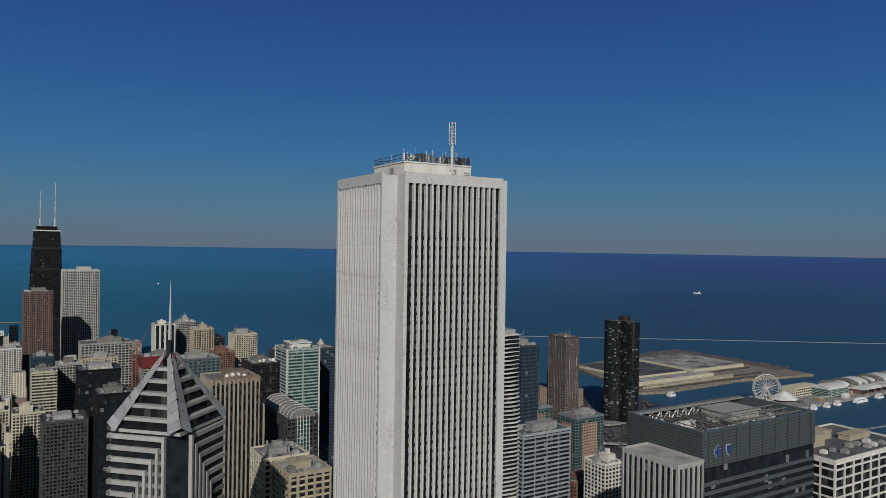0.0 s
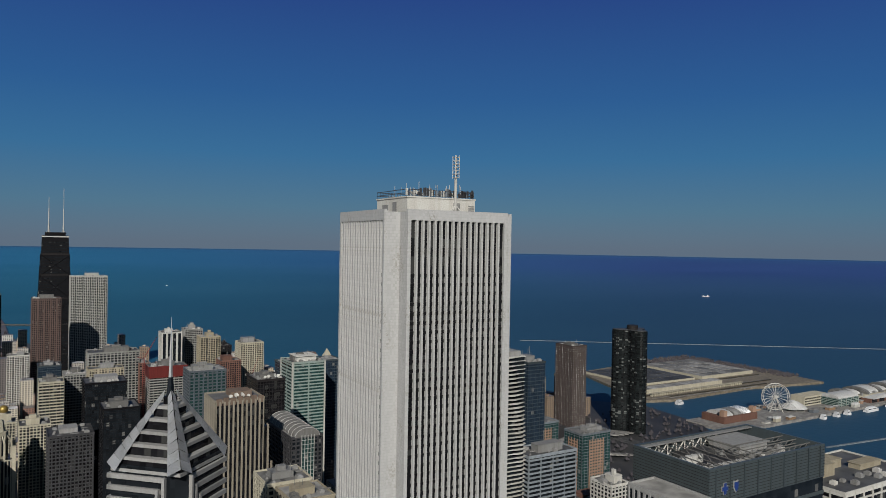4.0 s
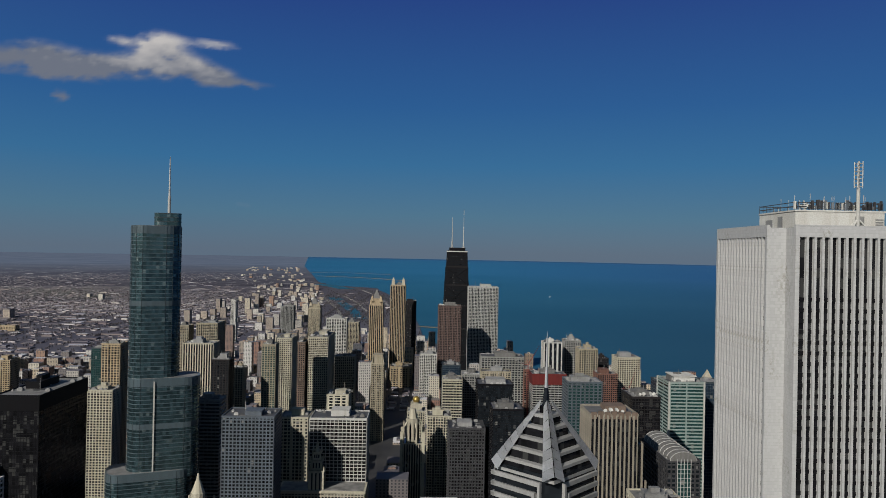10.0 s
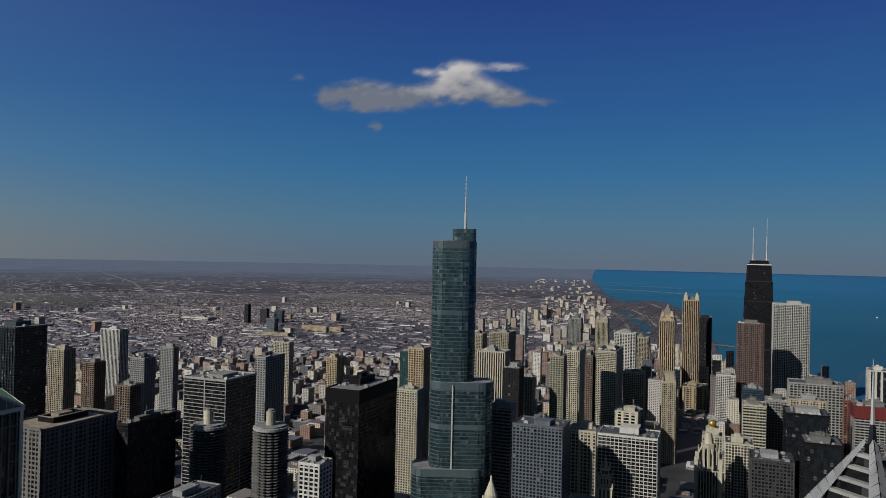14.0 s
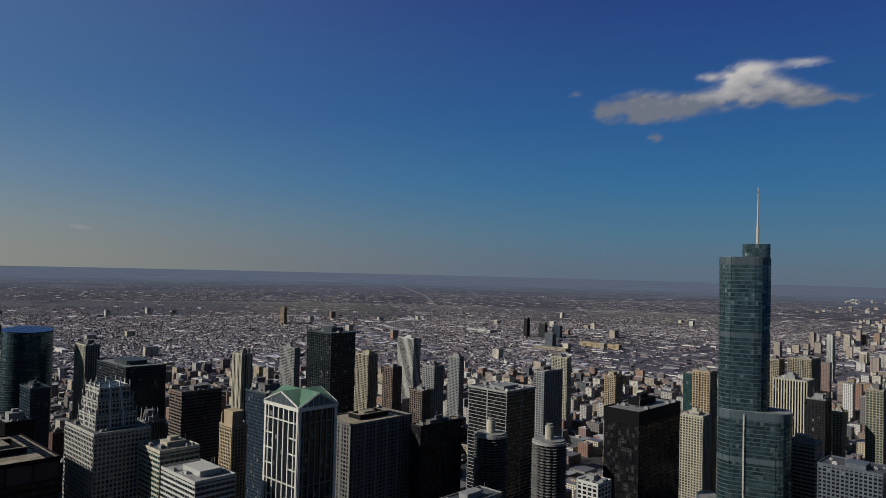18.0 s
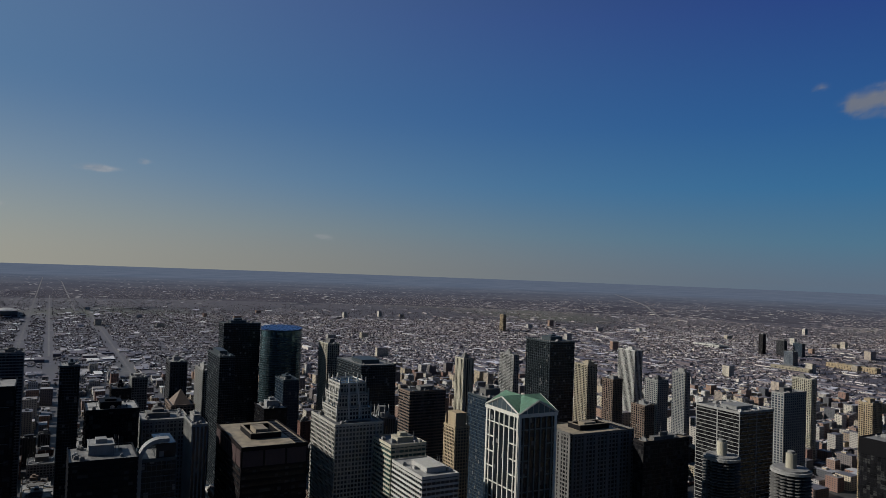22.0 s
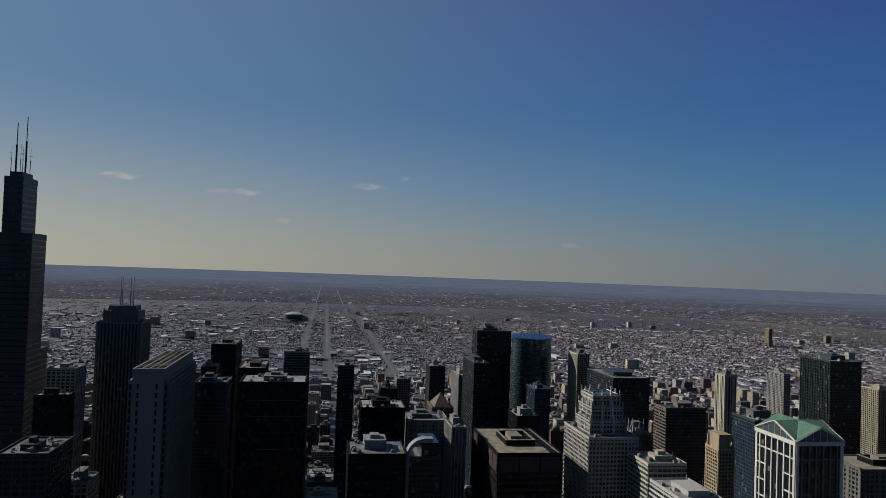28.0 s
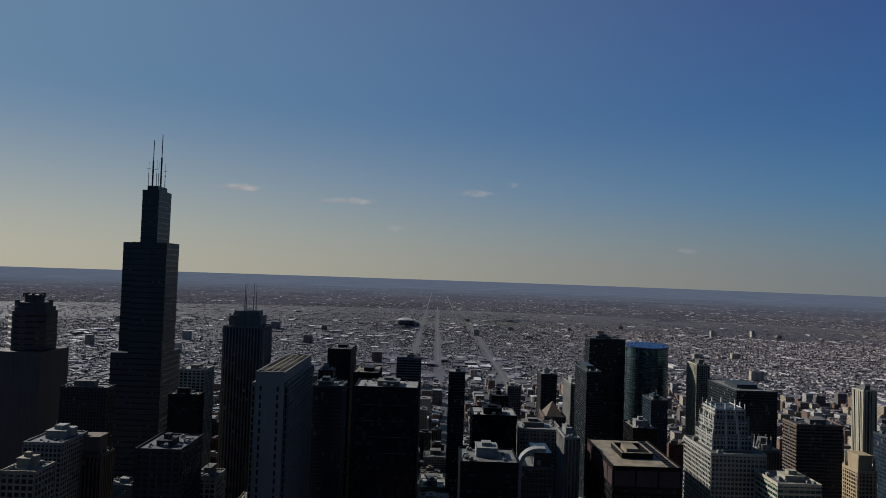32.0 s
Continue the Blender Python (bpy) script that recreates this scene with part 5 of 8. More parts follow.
    for nm, k, o, mat in (("shield_rim", 1.0, 0.75, STONE), ("shield_emblem", 0.8, 1.0, blue)):
        bm = prism([(a * k, b * k) for a, b in shield][::-1], 0, 0.35)
        bmesh.ops.recalc_face_normals(bm, faces=bm.faces)
        bmesh.ops.transform(bm, matrix=pose(v, -d / 2 - o + 0.35, h - 10.5, 90, 0, 0), verts=bm.verts)
        part(nm, bm, mat, root, "blue shield emblem" if k < 1 else "")
    # lower wing along the west side
    low = tower("office_wing", "striped grey office wing below the dark glass tower", 259.0, 214.5, 276.5, 248.0, 216.0, "pier", STONE, G_DARK, 4.2, 3.4, bare=1)


def lobed_tower():
    x, y, h = 972.0, 926.0, 184.0
    FOOT.append((x - 36, y - 36, x + 36, y + 36, h))
    root = thing("apartment_tower", "dark bronze glass tower with three rounded lobes", "skyscraper", x, y, 0, 20)
    pts = []
    for i in range(60):
        a = 2 * math.pi * i / 60
        r = 26.5 + 9.5 * math.cos(3 * a)
        pts.append((r * math.cos(a), r * math.sin(a)))
    part("shaft", prism(pts, 0, h), glazing("bronze_window", (0.009, 0.011, 0.011), share=0.10, pale_pane=(0.085, 0.09, 0.085), cell=(5.0, 5.0, 3.1)), root)
    floors_of(root, pts, 3, h, 3.1, 0.6, BLACK, 1.012)
    for j in range(0, 60, 3):
        part("mullion", box_mesh("mullion", [(-0.3, -0.3, 0, 0.3, 0.3, h)]), BLACK, root, at=(pts[j][0] * 1.015, pts[j][1] * 1.015, 0))
    part("roof", prism(grow(pts, 0.96), h, h + 0.5), TAR, root)
    part("core_drum", prism(ring(10, 24), h, h + 8), BRONZE, root)


def wave_tower():
    x, y, h = 311.0, 440.0, 249.0
    FOOT.append((x - 25, y - 22, x + 25, y + 22, h))
    root = thing("apartment_tower", "glass apartment tower with rippling white balcony slabs", "skyscraper", x, y)
    part("shaft", box_mesh("shaft", [(-20, -16, 0, 20, 16, h)]), G_DARK, root)
    z, k = 3.0, 0
    while z < h:
        pts = []
        for i in range(48):
            u = i / 48 * 4
            q, v = int(u), u - int(u)
            c = [(-20, -16), (20, -16), (20, 16), (-20, 16)]
            a, b = c[q], c[(q + 1) % 4]
            px, py = a[0] + (b[0] - a[0]) * v, a[1] + (b[1] - a[1]) * v
            o = 2.0 + 1.7 * math.sin(0.16 * k + px * 0.25 + 1.0) * math.cos(0.07 * k + py * 0.3)
            nrm = ((0, -1), (1, 0), (0, 1), (-1, 0))[q]
            pts.append((px + nrm[0] * o, py + nrm[1] * o))
        part("balcony_slab", prism(pts, z, z + 0.5), WHITE, root)
        z += 3.15
        k += 1
    part("roof", box_mesh("roof", [(-18, -14, h, 18, 14, h + 4)]), PLANT, root)


def gothic_tower():
    """Limestone tower with buttressed octagonal crown."""
    x, y = -9.0, 886.0
    FOOT.append((x - 18, y - 16, x + 18, y + 16, 110))
    root = thing("office_tower", "cream gothic limestone tower with buttressed crown", "skyscraper", x, y)
    part("body", box_mesh("body", [(-14, -13, 0, 14, 13, 98)]), G_DARK, root)
    part("facade", box_mesh("facade", [q for side in "nswe" for q in face_boxes(side, 28, 26, 98, 0, "pier", 3.8, 3.2, None)]), CREAM, root, kind="stuff")
    for sx in (-1, 1):
        for sy in (-1, 1):
            part("corner_pier", prism(rect(4.2, 4.2), 0, 112, 0.75), CREAM, root, at=(sx * 13.5, sy * 12.5, 0))
    part("crown", prism(ring(8.2, 8), 98, 126), CREAM, root)
    part("lantern", prism(ring(5.2, 8), 126, 138, 0.7), CREAM, root)
    for i in range(8):
        a = 2 * math.pi * (i + 0.5) / 8
        c, s = math.cos(a), math.sin(a)
        part("buttress", prism(rect(2.0, 2.0), 96, 122, 0.5), CREAM, root, at=(12 * c, 11.5 * s, 0))
        part("flyer", bars([((12 * c, 11.5 * s, 114), (7.5 * c, 7.5 * s, 122), 0.7, 4)]), CREAM, root)
        part("crown_window", box_mesh("crown_window", [(-1.0, -0.2, 101, 1.0, 0.2, 122)]), G_DARK, root).matrix_basis = pose(7.7 * c, 7.7 * s, 0, 0, 0, math.degrees(a) + 90)


def domed_hotel():
    root = tower("hotel_tower", "cream hotel tower with gilded onion dome", -18, 984, 6, 1008, 112, "grid", CREAM, G_DARK, 3.6, 3.2)
    part("setback", box_mesh("setback", [(-8, -8, 112, 8, 8, 122)]), CREAM, root)
    bm = bmesh.new()
    bmesh.ops.create_uvsphere(bm, u_segments=18, v_segments=10, radius=5.2)
    for f in bm.faces:
        f.smooth = True
    part("dome", bm, GILT, root, "gilded dome", at=(0, -4, 127))
    part("drum", prism(ring(4.2, 16), 120, 125), CREAM, root, at=(0, -4, 0))


def clock_spire_building():
    """White terracotta building with a clock tower."""
    x, y = -106.0, 742.0
    FOOT.append((x - 45, y - 14, x + 55, y + 22, 92))
    root = thing("office_building", "white terracotta building with stepped clock tower", "building", x, y)
    part("body", box_mesh("body", [(-38, -10, 0, 50, 18, 84)]), G_DARK, root)
    for side in "nswe":
        bx = [(a + 6, b + 4, c, e + 6, f + 4, g) for a, b, c, e, f, g in face_boxes(side, 88, 28, 84, 0, "grid", 3.7, 3.4, None)]
        part("facade", box_mesh("facade", bx), CREAM, root)
    part("cornice", box_mesh("cornice", [(-39.5, -11.5, 84, 51.5, 19.5, 86)]), CREAM, root)
    part("roof", box_mesh("roof", [(-37, -9, 86, 49, 17, 86.4)]), ROOF, root)
    for w, z0, z1 in ((16, 84, 106), (12, 106, 116), (8.5, 116, 124)):
        part("tower_stage", box_mesh("tower_stage", [(-w / 2, -w / 2, z0, w / 2, w / 2, z1), (-w / 2 - 0.7, -w / 2 - 0.7, z1 - 1.2, w / 2 + 0.7, w / 2 + 0.7, z1)]), CREAM, root)
        for sx in (-1, 1):
            for sy in (-1, 1):
                part("pinnacle", prism(rect(1.5, 1.5), z1 - 1, z1 + 4.5, 0.2), CREAM, root, at=(sx * w / 2, sy * w / 2, 0))
        for q in range(4):
            part("tower_window", box_mesh("tower_window", [(u - 0.7, -w / 2 - 0.15, z0 + 2, u + 0.7, -w / 2 + 0.1, z1 - 2.5) for u in (-w * 0.25, 0.0, w * 0.25)]), G_DARK, root).matrix_basis = pose(0, 0, 0, 0, 0, 90 * q)
    part("spire", prism(ring(2.6, 8), 124, 137, 0.08), CREAM, root)


def cupola_building():
    root = tower("office_tower", "cream office tower with domed cupola", -198, 588, -172, 614, 112, "grid", CREAM, G_DARK, 3.6, 3.2)
    part("cupola_drum", prism(ring(6.0, 12), 112, 128), CREAM, root)
    part("cupola", prism(ring(5.6, 12), 128, 138, 0.35), CREAM, root)
    part("lantern", prism(ring(1.8, 8), 138, 144, 0.4), CREAM, root)
    for sx in (-1, 1):
        for sy in (-1, 1):
            part("corner_cupola", prism(ring(2.4, 8), 112, 122, 0.3), CREAM, root, at=(sx * 10.5, sy * 10.5, 0))


def lantern_tower():
    root = tower("hotel_tower", "limestone tower with four lantern turrets", -83.8, 1829.8, -46, 1866, 246, "pier", GOLD, G_DARK, 3.8, 4.2)
    for sx in (-1, 1):
        for sy in (-1, 1):
            part("lantern_turret", box_mesh("lantern_turret", [(sx * 13 - 4, sy * 12 - 4, 246, sx * 13 + 4, sy * 12 + 4, 256), (sx * 13 - 2.6, sy * 12 - 2.6, 256, sx * 13 + 2.6, sy * 12 + 2.6, 261)]), CREAM, root)
            part("turret_tip", prism(ring(1.6, 8), 261, 266, 0.1), CREAM, root, at=(sx * 13, sy * 12, 0))


SLABWALL = masonry("grey_cast_concrete", (0.20, 0.192, 0.180), 0.7, stain=0.12)


def slotted_slab():
    """Pale concrete slab: slots in the narrow end, deep window cells on the long sides, a plant well on top."""
    x0, y0, x1, y1, h = -690.0, -154.0, -570.7, -126.5, 252.0
    FOOT.append((x0, y0, x1, y1, h))
    root = thing("office_tower", "pale concrete slab skyscraper with dark window slots", "skyscraper", (x0 + x1) / 2, (y0 + y1) / 2)
    w, d = x1 - x0, y1 - y0
    part("concrete_body", box_mesh("concrete_body", [(-w / 2, -d / 2 + 2.2, 0, w / 2, d / 2 - 2.2, h), (-w / 2 + 2, -d / 2, 0, w / 2 - 2, d / 2, h - 7)]), SLABWALL, root)
    slot = box_mesh("window_slot", [(-0.1, -0.75, 0, 0.06, 0.75, 4.0)])
    for u in (-d / 2 + 6.5, d / 2 - 7.5):
        for k in range(33):
            part("window_slot", slot, G_BLACK, root, at=(w / 2, u, h - 14 - 6.6 * k))
    corner = box_mesh("corner_window", [(-2.0, -1.0, 0, 0.0, 0.06, 4.4)])
    for sy in (-1, 1):
        for k in range(36):
            part("corner_window", corner, G_BLACK, root, at=(w / 2 - 0.2, sy * (d / 2 - 0.2) + (1.0 if sy < 0 else 0), h - 15 - 6.0 * k))
    cells, fins = [], []
    for i in range(26):
        u = -w / 2 + 3.5 + i * (w - 7) / 25
        fins.append((u - 0.35, 0, 0, u + 0.35, 1.2, h - 8))
    part("long_glazing", box_mesh("long_glazing", [(-w / 2 + 3, d / 2, 0, w / 2 - 3, d / 2 + 0.1, h - 9), (-w / 2 + 3, -d / 2 - 0.1, 0, w / 2 - 3, -d / 2, h - 9)]), G_BLACK, root)
    for a, b, c, e, f, g in fins:
        for sy in (-1, 1):
            part("fin", box_mesh("fin", [(a, sy * d / 2 if sy > 0 else -d / 2 - 1.2, c, e, sy * d / 2 + (1.2 if sy > 0 else 0), g)]), SLABWALL, root)
    ledge = box_mesh("floor_band", [(-w / 2 + 3, d / 2, 0, w / 2 - 3, d / 2 + 0.9, 1.3), (-w / 2 + 3, -d / 2 - 0.9, 0, w / 2 - 3, -d / 2, 1.3)])
    for k in range(58):
        part("floor_band", ledge, SLABWALL, root, at=(0, 0, h - 12 - 4.0 * k))
    part("parapet", box_mesh("parapet", [(-w / 2, -d / 2 + 2.2, h, w / 2, -d / 2 + 3.2, h + 1.6), (-w / 2, d / 2 - 3.2, h, w / 2, d / 2 - 2.2, h + 1.6), (w / 2 - 1, -d / 2 + 3.2, h, w / 2, d / 2 - 3.2, h + 1.6)]), SLABWALL, root)
    part("roof", box_mesh("roof", [(-w / 2, -d / 2 + 3.2, h, w / 2 - 1, d / 2 - 3.2, h + 0.1)]), TAR, root)
    for i in range(16):
        u = -w / 2 + 5 + i * 6.9
        part("roof_beam", box_mesh("roof_beam", [(u, -d / 2 + 3.3, h + 0.8, u + 0.9, d / 2 - 3.3, h + 1.5)]), TANROOF, root)
    for v in (-5, 0, 5):
        part("roof_beam", box_mesh("roof_beam", [(-w / 2 + 4, v - 0.4, h + 0.9, w / 2 - 2, v + 0.4, h + 1.6)]), TANROOF, root)


def river_towers():
    r1 = tower("office_tower", "dark glass riverside office tower", -1394.7, 284, -1352, 352, 221, "curtain", STEEL, G_DARK, 4, 3)
    x, y, h = -1300.0, 378.0, 214.0
    FOOT.append((x - 30, y - 40, x + 30, y + 40, 225))
    root = thing("office_tower", "curved blue glass tower with arched sloping top", "skyscraper", x, y)
    pts = [(px * 0.8, py) for px, py in ring(38, 40)]
    part("shaft", prism(pts, 0, h), MIRROR, root)
    floors_of(root, pts, 4, h - 10, 4, 1.3, STEEL, 1.006)
    bm = prism(pts, h, h + 1)
    for v in bm.verts:
        if v.co.z > h + 0.5:
            v.co.z = h + 3.5 - 3.0 * v.co.x / 30.4
    part("arched_top", bm, BLUETOP, root, "sloping blue glass crown")
    part("top_rim", prism(grow(pts, 1.012), h - 1.2, h + 0.4), STEEL, root)


def slim_white_pier_tower():
    root = tower("office_tower", "dark glass tower under a curved white stone shell", -546, 54, -514, 76, 200, "curtain", STEEL, G_DARK, 3.8, 3, bare=1)
    # white shell up the south face, bent over the roof
    outer = [(-13.5, 0), (-13.5, 200)] + [(-13.5 + 14 * (1 - math.cos(a)), 200 + 14 * math.sin(a)) for a in np.linspace(0.15, math.pi / 2, 9)] + [(6, 214)]
    inner = [(-11.0, 0), (-11.0, 200)] + [(-11.0 + 11.5 * (1 - math.cos(a)), 200 + 11.5 * math.sin(a)) for a in np.linspace(0.15, math.pi / 2, 9)] + [(6, 211.5)]
    bm = bmesh.new()
    cols = [[[bm.verts.new((17 if sx > 0 else 9, v, z)) for v, z in line] for line in (outer, inner)] for sx in (-1, 1)]
    for i in range(len(outer) - 1):
        (o0, i0), (o1, i1) = cols
        for f in ((o0[i], o1[i], o1[i + 1], o0[i + 1]), (i0[i], i0[i + 1], i1[i + 1], i1[i]), (o0[i], o0[i + 1], i0[i + 1], i0[i]), (o1[i], i1[i], i1[i + 1], o1[i + 1])):
            bm.faces.new(f)
    bmesh.ops.recalc_face_normals(bm, faces=bm.faces)
    part("curved_shell", bm, STONE, root, "white stone shell with rounded shoulder")
    part("upper_glazing", box_mesh("upper_glazing", [(-15, -2, 200, 15, 10.5, 210.5)]), G_DARK, root)
    root = tower("church_tower", "dark stone tower with tall slate spire", -585, 10, -562, 34, 140, "grid", GREYSTONE, G_DARK, 3.8, 3.4)
    part("steeple", prism(ring(8, 8), 140, 199, 0.04), GREYSTONE, root, "tall slate steeple")
    root = tower("office_tower", "grey gothic topped office tower", -792, 338, -766, 362, 158, "pier", GREYSTONE, G_DARK, 3.8, 3.2)
    part("gothic_crown", prism(ring(8, 8), 158, 170, 0.7), GREYSTONE, root)
    for i in range(8):
        a = 2 * math.pi * i / 8
        part("pinnacle", prism(rect(1.8, 1.8), 156, 172, 0.2), STONE, root, at=(9 * math.cos(a), 9 * math.sin(a), 0))


white_skyscraper()
diamond_tower()
glass_riverside_tower()
corncob_tower(-409.5, 590.0, 168.0)
corncob_tower(-474.5, 577.0, 165.0)
braced_tower()
bundled_tube_tower()
crowned_tower()
spiked_tower()
gabled_tower()
stepped_white_tower()
truss_roof_tower()
lobed_tower()
wave_tower()
gothic_tower()
domed_hotel()
clock_spire_building()
cupola_building()
lantern_tower()
river_towers()
slotted_slab()
slim_white_pier_tower()

# ---- towers of the city ----
tower("apartment_tower", "pale grey concrete apartment tower with dark windows", -508.1, 2549.5, -460.1, 2574.5, 127.0, "grid", CONCRETE, G_DARK, 3.2, 4)
tower("apartment_tower", "slender beige apartment tower with stepped crown", -365.1, 2270.5, -326.8, 2300.5, 160.0, "grid", BEIGE, G_DARK, 3.2, 4, crown=1, mansard=1)
tower("apartment_tower", "bright white residential tower with blank end wall", -220.3, 1634.9, -174.2, 1662.9, 175.8, "grid", WHITE, G_DARK, 3.2, 6)
tower("apartment_tower", "beige masonry apartment tower", -201.2, 1889.0, -169.1, 1919.0, 142.3, "grid", BEIGE, G_DARK, 3.2, 4)
tower("hotel_tower", "yellow limestone hotel tower with notched setback top", -119.5, 1595.2, -89.7, 1625.2, 226.0, "pier", GOLD, G_DARK, 3.4, 4, crown=1, mansard=1)
tower("office_tower", "dark granite office tower with angled tops", -52.5, 1949.0, -18.8, 1989.0, 197.1, "grid", BRONZE, G_DARK, 3.6, 4)
tower("office_tower", "red granite tower with small square windows", 34.6, 1559.3, 84.1, 1595.3, 215.8, "grid", REDGRANITE, G_DARK, 3.6, 3.5)
tower("hotel_tower", "white marble hotel tower with tight window grid", 108.4, 1683.3, 178.8, 1725.3, 252.3, "grid", PALEGREY, G_DARK, 3.4, 3.6)
tower("apartment_tower", "tall cream concrete apartment tower with balconies grid", -197.5, 1239.0, -163.2, 1328.9, 181.4, "grid", CREAM, G_DARK, 3.0, 3.6)
tower("apartment_tower", "cream curved-front apartment block", -160.7, 1319.9, -124.8, 1349.9, 136.2, "grid", CREAM, G_DARK, 3.0, 3.6)
tower("apartment_tower", "slender beige limestone tower with notched crown", -88.4, 1248.0, -65.9, 1288.0, 149.4, "grid", BEIGE, G_DARK, 3.2, 3.2, crown=1)
tower("department_store", "golden limestone low block below the tall hotel tower", -77.3, 1738.0, -24.8, 1798.0, 50.9, "grid", GOLD, G_DARK, 4.5, 8)
tower("apartment_tower", "white painted apartment tower", -4.1, 1499.7, 30.9, 1527.7, 117.5, "grid", WHITE, G_DARK, 3.2, 4)
tower("office_tower", "dark blue glass office block", 34.8, 1179.2, 64.6, 1213.2, 145.6, "curtain", STEEL, G_BLUE, 3.6, 3)
tower("office_tower", "cream concrete office block with deep window bands", 33.0, 1079.2, 62.7, 1113.2, 139.4, "ribbon", CREAM, G_DARK, 4, 4)
tower("office_tower", "grey masonry office block", 64.8, 1117.9, 95.3, 1151.9, 141.3, "grid", CONCRETE, G_DARK, 3.8, 4)
tower("hospital_tower", "white concrete tower with square punched windows", 101.4, 1195.5, 173.3, 1235.5, 158.0, "grid", CONCRETE, G_DARK, 4, 5)
tower("apartment_tower", "beige brick stepped apartment block", 89.1, 1046.0, 131.9, 1070.0, 158.2, "grid", BEIGE, G_DARK, 3.2, 4)
tower("office_tower", "dark blue glass tower", 72.8, 896.8, 116.9, 936.8, 166.8, "curtain", BLACK, G_DARK, 3.8, 3)
tower("office_tower", "low dark glass block with rooftop plant", 81.8, 795.6, 116.6, 835.6, 157.7, "curtain", BLACK, G_DARK, 3.8, 3)
tower("office_tower", "grey stone office tower with square windows and pale flat roof", 34.5, 837.0, 77.1, 879.0, 125.4, "grid", GRANITE, G_BLACK, 3.7, 3.6)
tower("hotel_block", "cream classical hotel block with cornice", 9.6, 939.7, 41.2, 973.7, 116.0, "grid", CREAM, G_DARK, 3.6, 3.6)
tower("apartment_tower", "orange brick apartment block", 172.5, 1187.3, 186.4, 1217.3, 139.1, "grid", BRICK, G_DARK, 3.2, 4)
tower("construction_tower", "unfinished tower wrapped in red safety netting", 171.6, 1086.3, 222.7, 1120.3, 148.3, "ribbon", CONCRETE, G_DARK, 3.6, 6, net=1)
tower("apartment_tower", "white concrete tower with dark vertical strips", 221.3, 1280.8, 254.1, 1310.8, 173.4, "pier", WHITE, G_DARK, 3.2, 9)
tower("apartment_tower", "grey concrete apartment tower", 267.7, 1323.0, 298.0, 1353.0, 172.5, "grid", CONCRETE, G_DARK, 3.2, 3.4)
tower("apartment_tower", "beige concrete apartment tower", 282.9, 1268.6, 316.5, 1298.6, 164.2, "grid", BEIGE, G_DARK, 3.2, 4)
tower("apartment_tower", "dark brick apartment block", 339.2, 1358.1, 359.7, 1388.1, 134.6, "grid", BRONZE, G_DARK, 3.2, 4)
tower("apartment_tower", "cream apartment tower with crown cornice", 325.2, 1171.5, 363.5, 1205.5, 163.9, "grid", CREAM, G_DARK, 3.2, 4)
tower("apartment_tower", "red brick apartment block", 279.1, 1115.4, 310.2, 1145.4, 145.6, "grid", BRICK, G_DARK, 3.2, 3.6)
tower("hospital_tower", "dark green glass hospital tower with grey frame", 183.7, 880.9, 226.7, 916.9, 174.5, "grid", SLATEPANEL, G_GREEN, 3.8, 5.4)
tower("office_tower", "office tower with cream stone vertical stripes", 132.0, 544.0, 169.0, 578.0, 210.3, "pier", STRIPE, G_BLACK, 3.8, 3.4, dishes=4, dish_size=0.62, steps=1, bare=1)
tower("office_tower", "dark bronze office block with rooftop dishes", 201.9, 670.1, 228.9, 706.1, 198.9, "curtain", BRONZE, G_BLACK, 3.8, 3, dishes=5, dish_size=0.6)
tower("office_tower", "teal glass office tower with white floor bands", 280.2, 792.8, 320.1, 832.8, 191.6, "ribbon", MINT, G_GREEN, 3.8, 40, edge=1)
tower("office_tower", "dark blue glass slab tower", 287.2, 848.6, 364.8, 878.6, 182.3, "curtain", STEEL, G_BLUE, 3.8, 3)
tower("hotel_tower", "grey stone hotel with arched metal roof", 198.2, 561.9, 225.1, 628.4, 170.4, "grid", GRANITE, G_DARK, 3.6, 4, arch=1)
tower("hotel_block", "beige hotel podium with terraces", 141.0, 444.1, 170.6, 474.1, 175.9, "grid", CREAM, G_DARK, 3.8, 4)
tower("hotel_block", "beige stone block with rooftop plant", 145.7, 410.8, 173.0, 440.8, 174.7, "grid", BEIGE, G_DARK, 3.8, 6)
tower("hotel_tower", "pale stone tower with small orange dome spire", 407.3, 1017.2, 428.6, 1037.2, 151.9, "grid", CREAM, G_DARK, 3.4, 4, spike=1)
tower("apartment_tower", "beige concrete tower cluster with ribbed faces", -367.6, 1102.5, -321.0, 1136.1, 185.3, "pier", CREAM, G_DARK, 3, 4)
tower("apartment_tower", "greenish beige apartment slab", -439.1, 1392.3, -398.8, 1447.7, 186.0, "grid", BEIGE, G_DARK, 3, 4)
tower("apartment_tower", "pale concrete apartment tower with balconies", -484.8, 1417.6, -462.6, 1447.6, 177.5, "grid", BEIGE, G_DARK, 3, 4)
tower("apartment_tower", "dark brown frame apartment tower", -283.1, 963.9, -259.6, 989.8, 182.1, "grid", BRONZE, G_DARK, 3.2, 4)
tower("apartment_tower", "tan brick apartment tower", -268.2, 1017.1, -253.8, 1036.6, 162.9, "grid", BEIGE, G_DARK, 3.2, 4)
tower("apartment_tower", "apartment tower of green glass and tan panels", -229.6, 1027.1, -210.2, 1051.2, 195.2, "grid", BEIGE, G_GREEN, 3.2, 4)
tower("apartment_tower", "cream apartment tower with tight window grid", -228.8, 1129.8, -205.7, 1175.4, 191.7, "grid", CREAM, G_DARK, 3.1, 3.4)
